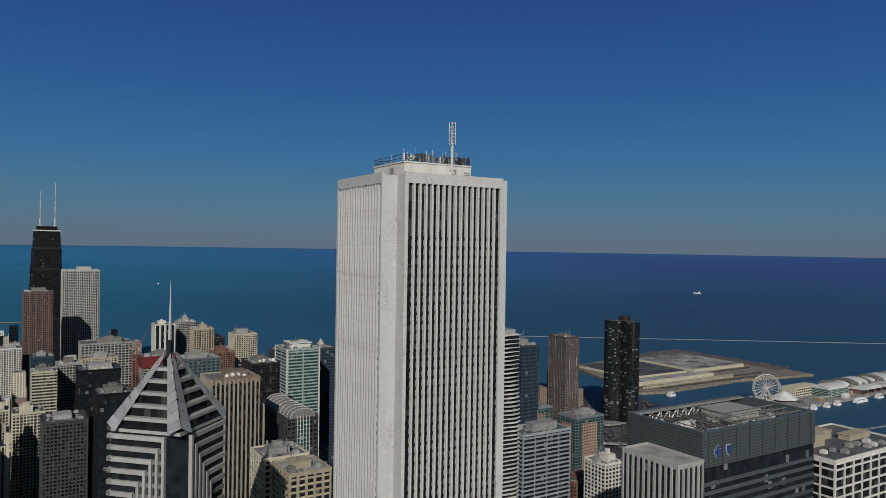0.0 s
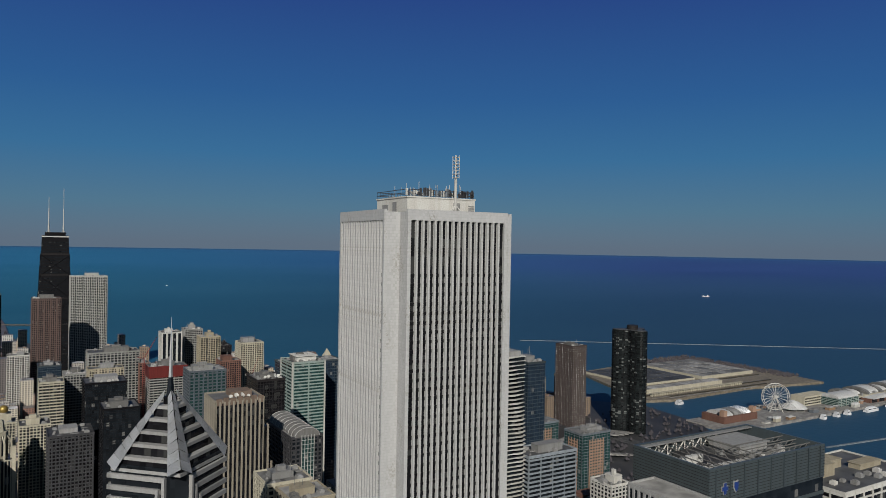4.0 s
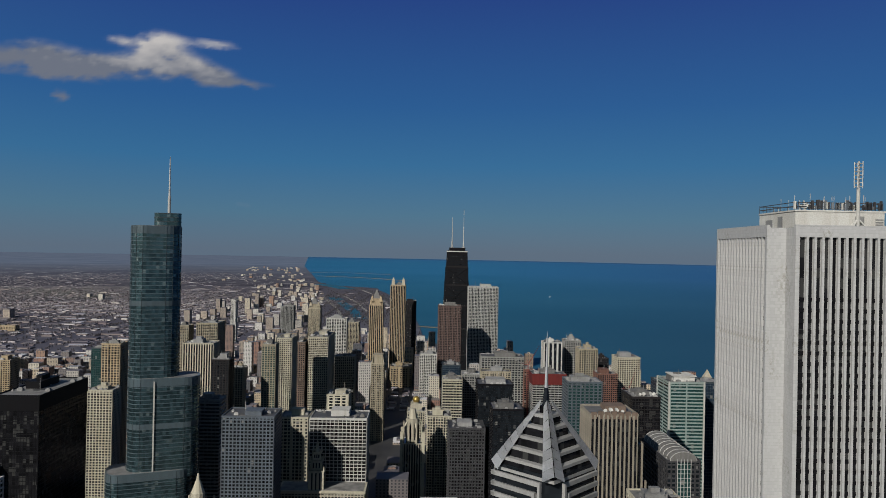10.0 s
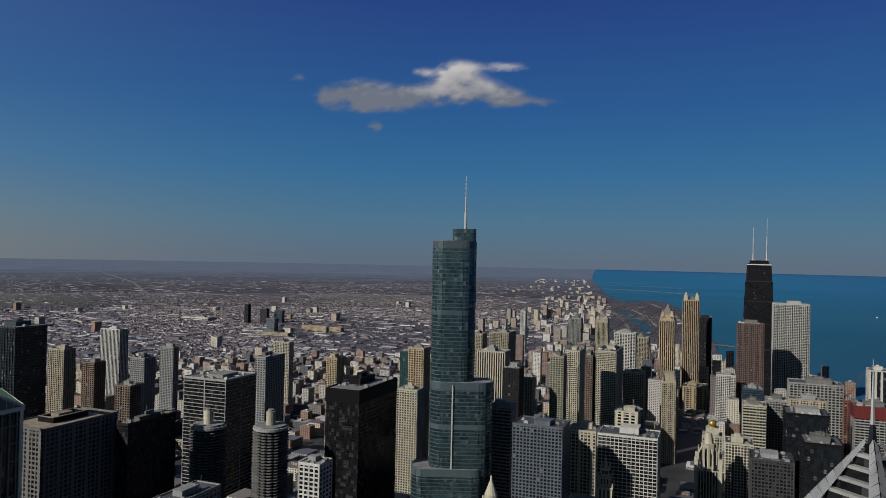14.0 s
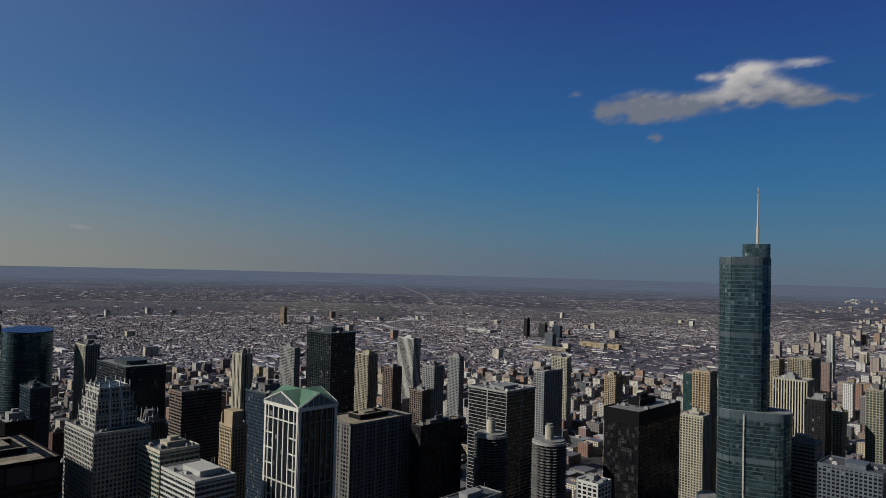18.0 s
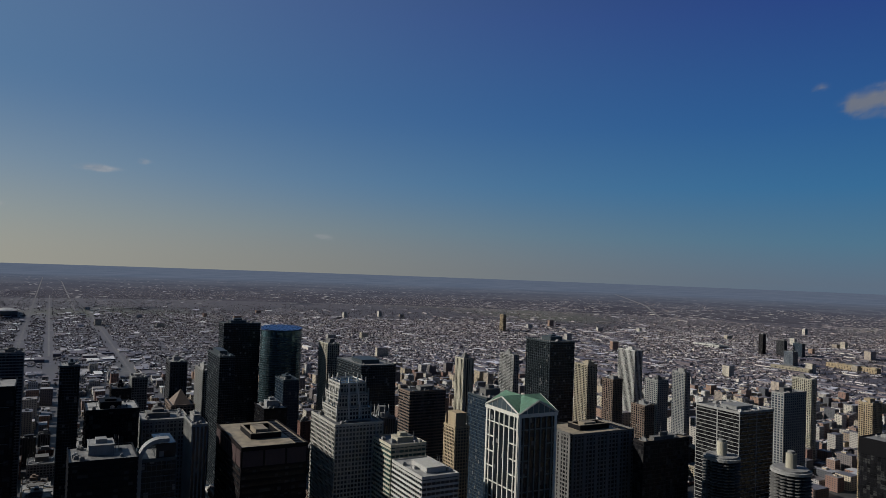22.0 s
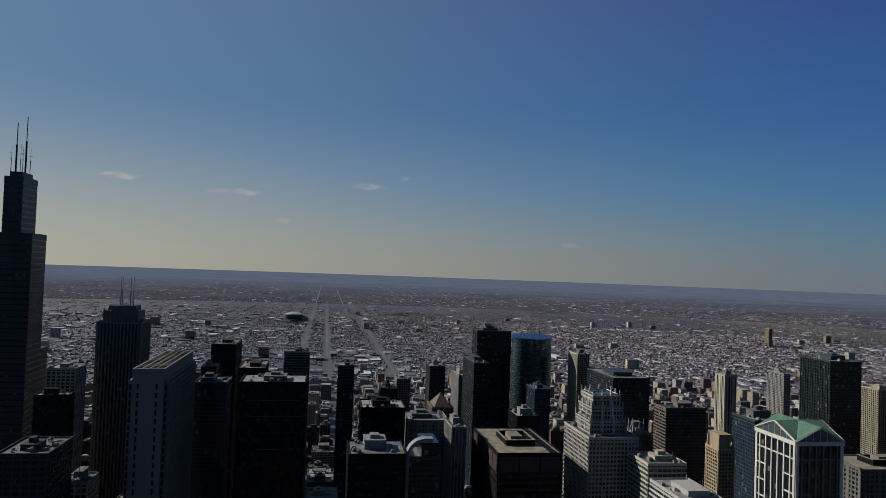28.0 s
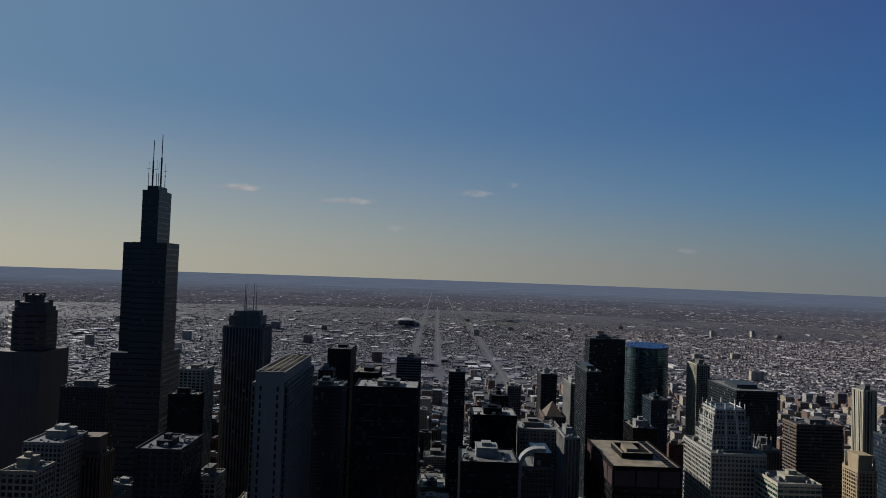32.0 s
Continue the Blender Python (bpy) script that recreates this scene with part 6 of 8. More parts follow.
tower("apartment_tower", "brown brick apartment tower", -220.3, 1232.0, -201.9, 1287.5, 172.4, "grid", BROWN, G_DARK, 3.2, 4)
tower("office_tower", "white concrete office tower with large square windows", -117.6, 762.5, -57.0, 800.5, 152.8, "frame", WHITE, G_BLACK, 3.7, 4.4)
tower("office_block", "cream office block with black roof plant", -117.6, 890.7, -90.1, 918.7, 152.5, "grid", CREAM, G_DARK, 3.8, 8)
tower("office_tower", "grey office slab with white horizontal bands", -243.9, 768.6, -215.6, 790.7, 169.5, "ribbon", CONCRETE, G_DARK, 3.8, 4)
tower("hotel_tower", "blue grey hotel tower with punched windows", -187.0, 675.8, -138.0, 711.8, 174.0, "grid", SLATEPANEL, G_DARK, 3.3, 3.6)
tower("apartment_tower", "beige brick apartment block with balconies", -382.6, 825.3, -354.3, 847.3, 166.7, "grid", CREAM, G_DARK, 3.1, 3.6)
tower("apartment_tower", "slender tan apartment tower", -389.1, 874.3, -367.1, 896.3, 213.4, "grid", GOLD, G_DARK, 3.1, 3.6)
tower("apartment_tower", "blue green glass apartment tower", -462.3, 1006.0, -440.4, 1020.5, 189.5, "curtain", STEEL, G_GREEN, 3.2, 3)
tower("office_block", "low beige masonry block", -164.9, 838.1, -131.8, 872.8, 135.6, "grid", CREAM, G_DARK, 4, 5)
tower("apartment_tower", "slender white apartment tower far to the north", -675.2, 2513.8, -657.4, 2536.6, 149.7, "grid", WHITE, G_DARK, 3.2, 5)
tower("apartment_tower", "pale concrete apartment tower", -443.4, 2261.6, -409.6, 2291.4, 153.6, "grid", CONCRETE, G_DARK, 3.2, 4)
tower("apartment_slab", "white apartment slab with dark lines", -1305.8, 1216.5, -1249.8, 1241.7, 160.4, "pier", WHITE, G_DARK, 3.1, 4)
tower("apartment_tower", "pale blue grey condominium tower with balconies", -824.7, 824.2, -797.8, 846.1, 176.1, "grid", CONCRETE, G_BLUE, 3.1, 4)
tower("apartment_tower", "grey glass condominium tower", -1035.2, 1111.6, -1002.6, 1126.2, 147.8, "grid", CONCRETE, G_BLUE, 3.1, 4)
tower("office_tower", "wide office block with white bands and glass side", -563.5, 641.8, -505.5, 696.9, 195.0, "lines", CONCRETE, G_BLACK, 4, 60)
tower("apartment_tower", "dark blue glass apartment tower with pale end", -592.9, 814.0, -575.5, 858.9, 194.4, "grid", CONCRETE, G_BLUE, 3.2, 4)
tower("apartment_slab", "pale grey apartment slab", -864.8, 1248.7, -825.5, 1264.6, 155.0, "grid", CREAM, G_DARK, 3.1, 4)
tower("apartment_tower", "tan apartment tower with narrow window grid", -638.8, 1082.8, -618.2, 1107.9, 157.9, "grid", GOLD, G_DARK, 3.1, 3.2)
tower("office_tower", "dark glass office block with tan gravel roof", -498.9, 484.0, -485.8, 543.3, 181.7, "curtain", BRONZE, G_BLACK, 3.8, 3, tan=1)
tower("office_tower", "dark granite office tower with square window grid", -555.2, 420.2, -510.1, 494.9, 188.2, "grid", GREYSTONE, G_BLACK, 3.8, 4.6, well=1)
tower("office_block", "office block with pale grey gravel roof", -366.7, 383.5, -344.7, 433.5, 162.0, "grid", CONCRETE, G_DARK, 3.8, 4)
tower("hotel_block", "white low-rise office block beside the round towers", -348.4, 546.3, -327.3, 568.3, 149.2, "grid", WHITE, G_DARK, 4, 5)
tower("office_tower", "dark green glass skyscraper with vertical fins", -896.2, 645.1, -837.3, 690.6, 234.6, "curtain", STEEL, G_DARK, 3.9, 3, fins=1)
tower("office_tower", "beige art deco tower with carved top", -678.2, 379.6, -654.1, 396.8, 182.0, "grid", GOLD, G_DARK, 3.5, 3.4, crown=1)
tower("office_tower", "dark glass office slab", -711.6, 429.1, -670.6, 469.1, 193.0, "curtain", STEEL, G_BLUE, 3.8, 3)
tower("apartment_tower", "slender two-tone apartment tower", -1187.8, 689.0, -1156.5, 711.0, 168.3, "pier", CREAM, G_DARK, 3.1, 5)
tower("apartment_tower", "pale grey apartment tower", -1280.9, 853.9, -1228.4, 867.2, 162.4, "grid", CONCRETE, G_DARK, 3.1, 4)
tower("apartment_tower", "grey green apartment tower", -1019.1, 843.7, -983.6, 865.7, 174.6, "grid", BEIGE, G_DARK, 3.1, 4)
tower("apartment_tower", "brown brick apartment tower", -943.2, 843.1, -917.2, 865.1, 158.4, "grid", BROWN, G_DARK, 3.1, 4)
tower("apartment_tower", "tan brick loft tower", -765.4, 739.3, -739.6, 758.2, 153.1, "grid", BROWN, G_DARK, 3.3, 4)
tower("office_tower", "dark glass tower with white edge", -1065.9, 400.3, -966.2, 456.1, 190.4, "curtain", STEEL, G_DARK, 3.8, 3)
tower("office_tower", "bronze office tower with horizontal bands", -833.3, 398.6, -801.8, 450.4, 179.9, "ribbon", BROWN, G_DARK, 3.8, 4)
tower("office_block", "low office block with green tinted bands", -596.1, 259.5, -558.2, 293.2, 181.4, "ribbon", CREAM, G_GREEN, 4, 4)
tower("office_block", "low white banded office block with terraces", -547.1, 256.2, -492.7, 289.0, 172.2, "ribbon", WHITE, G_DARK, 4, 4)
tower("office_tower", "dark glass office slab", -1163.0, 220.3, -1074.4, 242.3, 195.0, "curtain", STEEL, G_DARK, 3.8, 3)
tower("apartment_tower", "pale concrete apartment tower with balconies", -1245.6, 217.0, -1177.1, 239.0, 160.0, "grid", CONCRETE, G_DARK, 3.2, 4)
tower("office_tower", "blue glass block with pale roof plant", -995.6, 281.9, -955.6, 303.9, 175.7, "curtain", STEEL, G_BLUE, 3.8, 3)
tower("office_tower", "black glass office block", -809.5, 205.5, -769.5, 231.3, 176.3, "curtain", BLACK, G_BLACK, 3.8, 3)
tower("office_tower", "pinstripe stone office tower with roof plant", -668.1, 106.1, -628.1, 118.4, 196.0, "pier", CONCRETE, G_DARK, 3.7, 3)
tower("office_tower", "brown stone tower with pyramid roof", -789.5, 107.0, -749.5, 129.0, 189.7, "grid", BROWN, G_DARK, 3.6, 3.5, pyramid=1)
tower("apartment_tower", "beige concrete apartment tower with balconies", -1267.0, 439.9, -1219.1, 461.9, 194.4, "grid", CREAM, G_DARK, 3.1, 4)
tower("office_tower", "black steel skyscraper with thin pale lines", -628.5, -74.9, -588.5, -23.7, 240.8, "curtain", BLACK, G_BLACK, 3.9, 3, lines=1, light=1)
tower("office_tower", "dark grey office tower", -1069.8, -158.1, -997.0, -126.8, 224.9, "grid", BRONZE, G_DARK, 3.8, 3.5)
tower("office_tower", "dark office tower with pale rimmed flat roof", -971.1, -111.5, -901.0, -80.4, 207.3, "curtain", BRONZE, G_BLACK, 3.8, 3, tan=1)
tower("office_tower", "dark office tower with pale gravel roof", -900.5, -150.7, -875.2, -133.6, 211.8, "curtain", BRONZE, G_BLACK, 3.8, 3, tan=1)
tower("office_tower", "pale stone office tower with horizontal bands", -1093.5, -64.7, -1053.5, -29.0, 210.0, "ribbon", CONCRETE, G_DARK, 3.8, 4)
tower("office_tower", "dark glass office tower", -1043.3, 12.1, -1003.3, 34.1, 197.8, "curtain", STEEL, G_DARK, 3.8, 3)
tower("office_tower", "dark blue glass office tower", -735.0, -127.9, -698.2, -98.9, 222.3, "curtain", STEEL, G_BLUE, 3.8, 3)
tower("office_tower", "dark granite office tower", -845.4, -435.8, -823.4, -383.2, 191.1, "grid", GRANITE, G_DARK, 3.8, 3.5)
tower("office_tower", "grey gridded office block", -595.7, -322.9, -555.7, -294.1, 195.3, "grid", CONCRETE, G_DARK, 3.7, 3.2)
tower("office_tower", "brown stepped stone office tower", -608.1, -308.0, -586.1, -277.1, 192.8, "pier", BROWN, G_DARK, 3.7, 3.2, crown=1)
tower("office_tower", "dark frame office block with pale flat roof", -539.8, -212.5, -494.9, -182.1, 208.8, "grid", GRANITE, G_DARK, 3.8, 5)
tower("office_tower", "dark bronze glass office tower", -831.9, -308.5, -811.9, -274.8, 188.7, "curtain", BRONZE, G_BLACK, 3.8, 3)
tower("office_block", "pale stone office block with flat roof", -896.7, -314.7, -861.4, -284.4, 210.1, "grid", CREAM, G_DARK, 3.8, 5)
tower("office_block", "low masonry block with cluttered roof", -464.4, -272.1, -442.4, -251.6, 206.4, "grid", BEIGE, G_DARK, 4, 4)
tower("office_block", "low beige masonry block with parapet", -564.3, -187.2, -540.6, -170.8, 177.0, "grid", BEIGE, G_DARK, 4, 4)
tower("office_tower", "black office block with pale roof plant", -692.5, 26.2, -652.5, 66.2, 208.2, "curtain", BLACK, G_BLACK, 3.8, 3, light=1)
tower("office_tower", "dark banded office block", -543.1, 10.2, -503.1, 50.2, 205.0, "ribbon", BLACK, G_BLACK, 3.7, 20)
tower("office_tower", "grey stone office tower with fine window grid", -718.4, 71.9, -678.4, 111.9, 191.4, "grid", CONCRETE, G_DARK, 3.7, 3.2)
tower("office_tower", "dark stone office tower", -1081.5, 147.2, -1041.5, 169.2, 193.4, "grid", GRANITE, G_DARK, 3.8, 3.5)
tower("office_tower", "dark grey office block", -1040.1, 72.4, -1000.1, 94.4, 166.8, "grid", BRONZE, G_DARK, 3.8, 3.5)
tower("apartment_block", "pale brick loft block with flat roof", -1236.9, 115.0, -1196.9, 137.0, 150.1, "grid", CONCRETE, G_DARK, 3.8, 4)
tower("office_tower", "blue glass tower beside the lake", 430.6, 545.3, 452.0, 579.3, 218.0, "curtain", STEEL, G_BLUE, 3.6, 3)
tower("apartment_tower", "brown concrete tower dotted with pale windows", 883.5, 986.9, 917.1, 1034.5, 149.7, "dots", UMBER, G_DIM, 4.2, 4.4)
tower("apartment_tower", "peach and green glass condominium tower", 494.2, 622.5, 537.3, 652.5, 132.5, "curtain", BLUEGREY, G_GREEN, 3.1, 4, brick=1)
tower("apartment_tower", "peach brick and green glass condominium tower", 511.4, 554.9, 551.6, 582.9, 135.5, "curtain", BLUEGREY, G_GREEN, 3.1, 4, brick=1)
tower("apartment_tower", "pale blue-grey condominium slab with long balconies", 345.0, 434.5, 394.0, 460.5, 167.5, "ribbon", PALEBLUE, G_DARK, 3.4, 12)
tower("apartment_block", "white apartment block with small balconies", 420.2, 420.6, 439.9, 444.6, 136.8, "grid", WHITE, G_DARK, 3.2, 4)
tower("apartment_block", "low red brick apartment block", 429.1, 467.6, 460.1, 491.6, 106.7, "grid", BRICK, G_DARK, 3.2, 4)
tower("office_tower", "white framed office block with rooftop plant", 397.8, 219.3, 482.9, 269.3, 196.5, "frame", WHITE, G_BLACK, 5.2, 9, bare=1, yard=1)
tower("office_tower", "black steel office skyscraper with plain top band", -373.7, 633.5, -335.4, 722.9, 199.5, "curtain", BLACK, G_BLACK, 3.7, 2.6, band=1, light=1)
tower("office_tower", "dark rusted steel office tower with tan roof", -675.5, 136.7, -580.7, 191.8, 184.8, "ribbon", RUST, G_BLACK, 5.5, 14, well=1, panels=1)

# lone towers out on the plain


def far_tower(*args, **more):
    """A tower beyond 3 km, drawn in like the ground under it."""
    root = tower(*args, **more)
    x, y = root.location.x, root.location.y
    p = far_map(np.array([[x, y, 0.0]]))[0]
    k = math.hypot(p[0], p[1]) / math.hypot(x, y)
    root.location, root.scale = p, (k, k, k)


far_tower("office_tower", "lone gold-clad tower on the plain", -3428, 2285, -3392, 2305, 92, "pier", GOLD, G_DARK, 3.6, 4)
far_tower("apartment_tower", "dark brick tower of a far cluster", -2172, 2890, -2150, 2912, 92, "grid", BRONZE, G_DARK, 3.2, 4)
far_tower("apartment_tower", "dark slab tower of a far cluster", -2112, 2935, -2072, 2955, 70, "grid", GRANITE, G_DARK, 3.2, 4)
far_tower("apartment_tower", "dark glass tower of a far cluster", -2056, 2975, -2012, 2998, 62, "curtain", STEEL, G_BLUE, 3.2, 4)
far_tower("office_block", "glass office block among low brick lofts", -1836, 2600, -1796, 2630, 60, "grid", BLUEGREY, G_BLUE, 3.6, 4)
far_tower("warehouse", "long tan brick warehouse with flat roof", -1760, 2760, -1560, 2790, 20, "punched", GOLD, G_DARK, 4.5, 6, tan=1)
far_tower("warehouse", "long yellow brick warehouse with flat roof", -1800, 2470, -1640, 2492, 16, "punched", BEIGE, G_DARK, 4.5, 6, tan=1)
far_tower("warehouse", "low white cold store shed", -2560, 2900, -2400, 2960, 13, "ribbon", WHITE, G_DARK, 6, 20, light=1)


def arena():
    """Broad indoor arena with a pale domed roof."""
    p = far_map(np.array([[-4690.0, -205.0, 0.0]]))[0]
    k = math.hypot(p[0], p[1]) / math.hypot(4690, 205)
    root = thing("arena", "broad sports arena with pale curved roof", "arena", p[0], p[1], p[2])
    FOOT.append((-4790, -270, -4590, -140, 30))
    base = [(x * k, y * k) for x, y in rounded(150, 110, 40, 5)]
    part("wall", prism(base, 0, 22 * k), GREYSTONE, root)
    part("roof", prism(grow(base, 1.04), 20 * k, 29 * k, 0.55), TENT_ROOF, root, "pale membrane roof")
    part("roof_crown", prism(grow(base, 0.55), 29 * k, 33 * k, 0.6), TENT_ROOF, root)


def tower_crane(x, y, base, high, tip, lab):
    """Lattice crane with a raised jib."""
    root = thing("tower_crane", lab, "crane", x, y, base)
    rods = [((dx, dy, 0), (dx, dy, high), 0.2, 4) for dx in (-1, 1) for dy in (-1, 1)]
    for i in range(int(high / 3)):
        rods += [((-1, -1, 3 * i), (1, -1, 3 * i + 3), 0.12, 4), ((1, 1, 3 * i), (-1, 1, 3 * i + 3), 0.12, 4), ((-1, 1, 3 * i), (-1, -1, 3 * i + 3), 0.12, 4)]
    part("mast", bars(rods), CRANE_RED, root)
    tip, foot = Vector(tip), Vector((1, 0, high))
    jib = [(foot + Vector((0, s_, 0)), tip, 0.16, 4) for s_ in (-0.9, 0.9)] + [(foot + Vector((0, 0, 2.2)), tip, 0.16, 4)]
    for i in range(14):
        a_, b_ = foot.lerp(tip, i / 14), foot.lerp(tip, (i + 1) / 14)
        jib.append((a_ + Vector((0, 0.9 * (1 - i / 14), 0)), b_ + Vector((0, 0, 2.2 * (1 - (i + 1) / 14))), 0.1, 4))
    part("jib", bars(jib), CRANE_RED, root, "raised red lattice jib")
    part("counter_jib", bars([((0, 0, high), (-9, 2, high + 1), 0.4, 4), ((0, 0, high + 7), (-9, 2, high + 1), 0.12, 4), ((0, 0, high), (0, 0, high + 7), 0.25, 4)]), CRANE_RED, root)
    part("counterweight", box_mesh("counterweight", [(-10, 0.8, high - 1.6, -7.4, 3.2, high + 1)]), CONCRETE, root)
    part("cab", box_mesh("cab", [(1.1, -1.2, high - 2.5, 3, 1.2, high)]), WHITE, root)


CRANE_RED = masonry("crane_red", (0.20, 0.034, 0.030), 0.6)
TENT_ROOF = gravel("pale_membrane", (0.46, 0.455, 0.45), 0.1)
arena()
tower_crane(165.5, 1101, 0, 161, (17, -4, 192), "red lattice tower crane beside the building site")
tower_crane(319.0, 1085, 0, 128, (12, 6, 154), "rust-red lattice tower crane between brick blocks")

# ---- blocks between the landmarks ----


def stuff_material(name, walls, roofs, window=True, rough=0.55, facing=False):
    """Joined buildings: tone by building, paler roofs, window rows on the walls."""
    m, n, l, p = nodes(name)
    geo = n.new("ShaderNodeNewGeometry")
    rnd = geo.outputs["Random Per Island"]

    def pick(cols, src):
        r = n.new("ShaderNodeValToRGB")
        r.color_ramp.interpolation = "CONSTANT"
        while len(r.color_ramp.elements) < len(cols):
            r.color_ramp.elements.new(0.5)
        for i, c in enumerate(cols):
            r.color_ramp.elements[i].position = i / len(cols)
            r.color_ramp.elements[i].color = (*c, 1)
        l.new(src, r.inputs[0])
        return r.outputs[0]

    w = n.new("ShaderNodeTexWhiteNoise")
    w.noise_dimensions = "1D"
    l.new(rnd, w.inputs["W"])
    wall, roof = pick(walls, rnd), pick(roofs, w.outputs["Value"])
    if window:
        sep = n.new("ShaderNodeSeparateXYZ")
        l.new(geo.outputs["Position"], sep.inputs[0])

        def saw(src, size, lo):
            d = n.new("ShaderNodeMath")
            d.operation = "DIVIDE"
            l.new(src, d.inputs[0])
            d.inputs[1].default_value = size
            f = n.new("ShaderNodeMath")
            f.operation = "FRACT"
            l.new(d.outputs[0], f.inputs[0])
            g = n.new("ShaderNodeMath")
            g.operation = "GREATER_THAN"
            l.new(f.outputs[0], g.inputs[0])
            g.inputs[1].default_value = lo
            return g.outputs[0]

        add = n.new("ShaderNodeMath")
        l.new(sep.outputs[0], add.inputs[0])
        l.new(sep.outputs[1], add.inputs[1])
        both = n.new("ShaderNodeMath")
        both.operation = "MULTIPLY"
        l.new(saw(sep.outputs[2], 3.5, 0.46), both.inputs[0])
        l.new(saw(add.outputs[0], 4.2, 0.52), both.inputs[1])
        wall = mixer(n, l, wall, (0.012, 0.013, 0.016), both.outputs[0])
    up = n.new("ShaderNodeSeparateXYZ")
    own = n.new("ShaderNodeAttribute")
    own.attribute_name = "facing"
    way = own.outputs["Vector"] if facing else geo.outputs["True Normal"]
    l.new(way, up.inputs[0])
    if facing:
        l.new(way, p.inputs["Normal"])
    flat = n.new("ShaderNodeMath")
    flat.operation = "GREATER_THAN"
    l.new(up.outputs[2], flat.inputs[0])
    flat.inputs[1].default_value = 0.6
    l.new(mixer(n, l, wall, roof, flat.outputs[0]), p.inputs["Base Color"])
    p.inputs["Roughness"].default_value = rough
    return m


BRICKS = [(0.125, 0.080, 0.062), (0.105, 0.088, 0.080), (0.165, 0.105, 0.078), (0.155, 0.115, 0.080), (0.215, 0.178, 0.130), (0.09, 0.078, 0.074), (0.24, 0.22, 0.19), (0.15, 0.080, 0.056), (0.185, 0.150, 0.118), (0.26, 0.245, 0.22), (0.33, 0.315, 0.285), (0.045, 0.046, 0.050), (0.19, 0.115, 0.075)]
ROOFS = [(0.06, 0.055, 0.06), (0.077, 0.067, 0.069), (0.088, 0.077, 0.077), (0.071, 0.069, 0.079), (0.066, 0.064, 0.071), (0.109, 0.103, 0.105), (0.08, 0.069, 0.067), (0.185, 0.181, 0.185), (0.092, 0.079, 0.074), (0.277, 0.273, 0.273), (0.42, 0.412, 0.407), (0.071, 0.069, 0.076), (0.134, 0.119, 0.109), (0.084, 0.081, 0.094)]
BLOCKS_MAT = stuff_material("mid_rise_walls", BRICKS + [(0.30, 0.25, 0.18), (0.32, 0.29, 0.23), (0.26, 0.21, 0.14)], ROOFS)
SHORE_MAT = stuff_material("shore_tower_walls", BRICKS[4::2] + [(0.34, 0.30, 0.23), (0.36, 0.33, 0.27), (0.30, 0.26, 0.19), (0.33, 0.31, 0.27), (0.26, 0.21, 0.16)], ROOFS, facing=True)
HOUSE_WALLS = [(0.061, 0.047, 0.052), (0.074, 0.056, 0.058), (0.084, 0.06, 0.058), (0.065, 0.056, 0.064), (0.109, 0.086, 0.079), (0.055, 0.047, 0.054), (0.168, 0.14, 0.125), (0.09, 0.067, 0.068), (0.296, 0.27, 0.264), (0.34, 0.31, 0.27)]
# blue cast in most of these roof colours is painted-in haze
HOUSE_ROOFS = [(0.054, 0.046, 0.057), (0.068, 0.057, 0.068), (0.06, 0.054, 0.068), (0.073, 0.063, 0.07), (0.05, 0.046, 0.057), (0.084, 0.076, 0.088), (0.065, 0.055, 0.062), (0.145, 0.14, 0.159), (0.07, 0.061, 0.065), (0.279, 0.273, 0.301), (0.418, 0.412, 0.449), (0.056, 0.051, 0.065), (0.106, 0.091, 0.096), (0.061, 0.056, 0.073), (0.42, 0.41, 0.41), (0.2, 0.19, 0.19), (0.40, 0.39, 0.385)]
HOUSES_MAT = stuff_material("low_rise_walls", HOUSE_WALLS, HOUSE_ROOFS, window=False, facing=True)
FILL_WALLS = (BEIGE, CREAM, CONCRETE, GREYSTONE, BROWN, BRICK, WHITE, BEIGE, GREYSTONE, GRANITE, GRANITE, BROWN)


def clear_of(x0, y0, x1, y1, gap=5):
    return all(x1 + gap < a or x0 - gap > c or y1 + gap < b or y0 - gap > d for a, b, c, d, h in FOOT)


def block(x0, y0, x1, y1, h, rnd):
    """A plain mid-rise: core, framed walls, roof, parapet and penthouse."""
    FOOT.append((x0, y0, x1, y1, h))
    w, d = x1 - x0, y1 - y0
    wall = rnd.choice(FILL_WALLS)
    tone = {BEIGE: "beige brick", CREAM: "cream stone", CONCRETE: "grey concrete", GREYSTONE: "grey stone", BROWN: "brown brick", BRICK: "red brick", WHITE: "white concrete", GRANITE: "dark granite"}[wall]
    size = "low" if h < 30 else "mid-rise" if h < 70 else "tall"
    root = thing("city_building", "%s %s city building with flat roof" % (size, tone), "building", (x0 + x1) / 2, (y0 + y1) / 2, group="downtown city blocks")
    part("glazed_core", box_mesh("glazed_core", [(-w / 2, -d / 2, 0, w / 2, d / 2, h - 0.5)]), G_DARK, root)
    style = rnd.choice(("grid", "grid", "pier", "punched", "ribbon"))
    bx = []
    storey, bay, look_ = rnd.uniform(3.4, 4.2), rnd.uniform(3.4, 5.5), rnd.choice((0, 1, 2, 3))
    for side in "nswe":
        bx += face_boxes(side, w, d, h, 0, style, storey, bay, rnd, look_)
    part("facade", box_mesh("facade", bx), wall, root, kind="stuff")
    roofscape(root, w, d, h, wall, rnd, single=False)


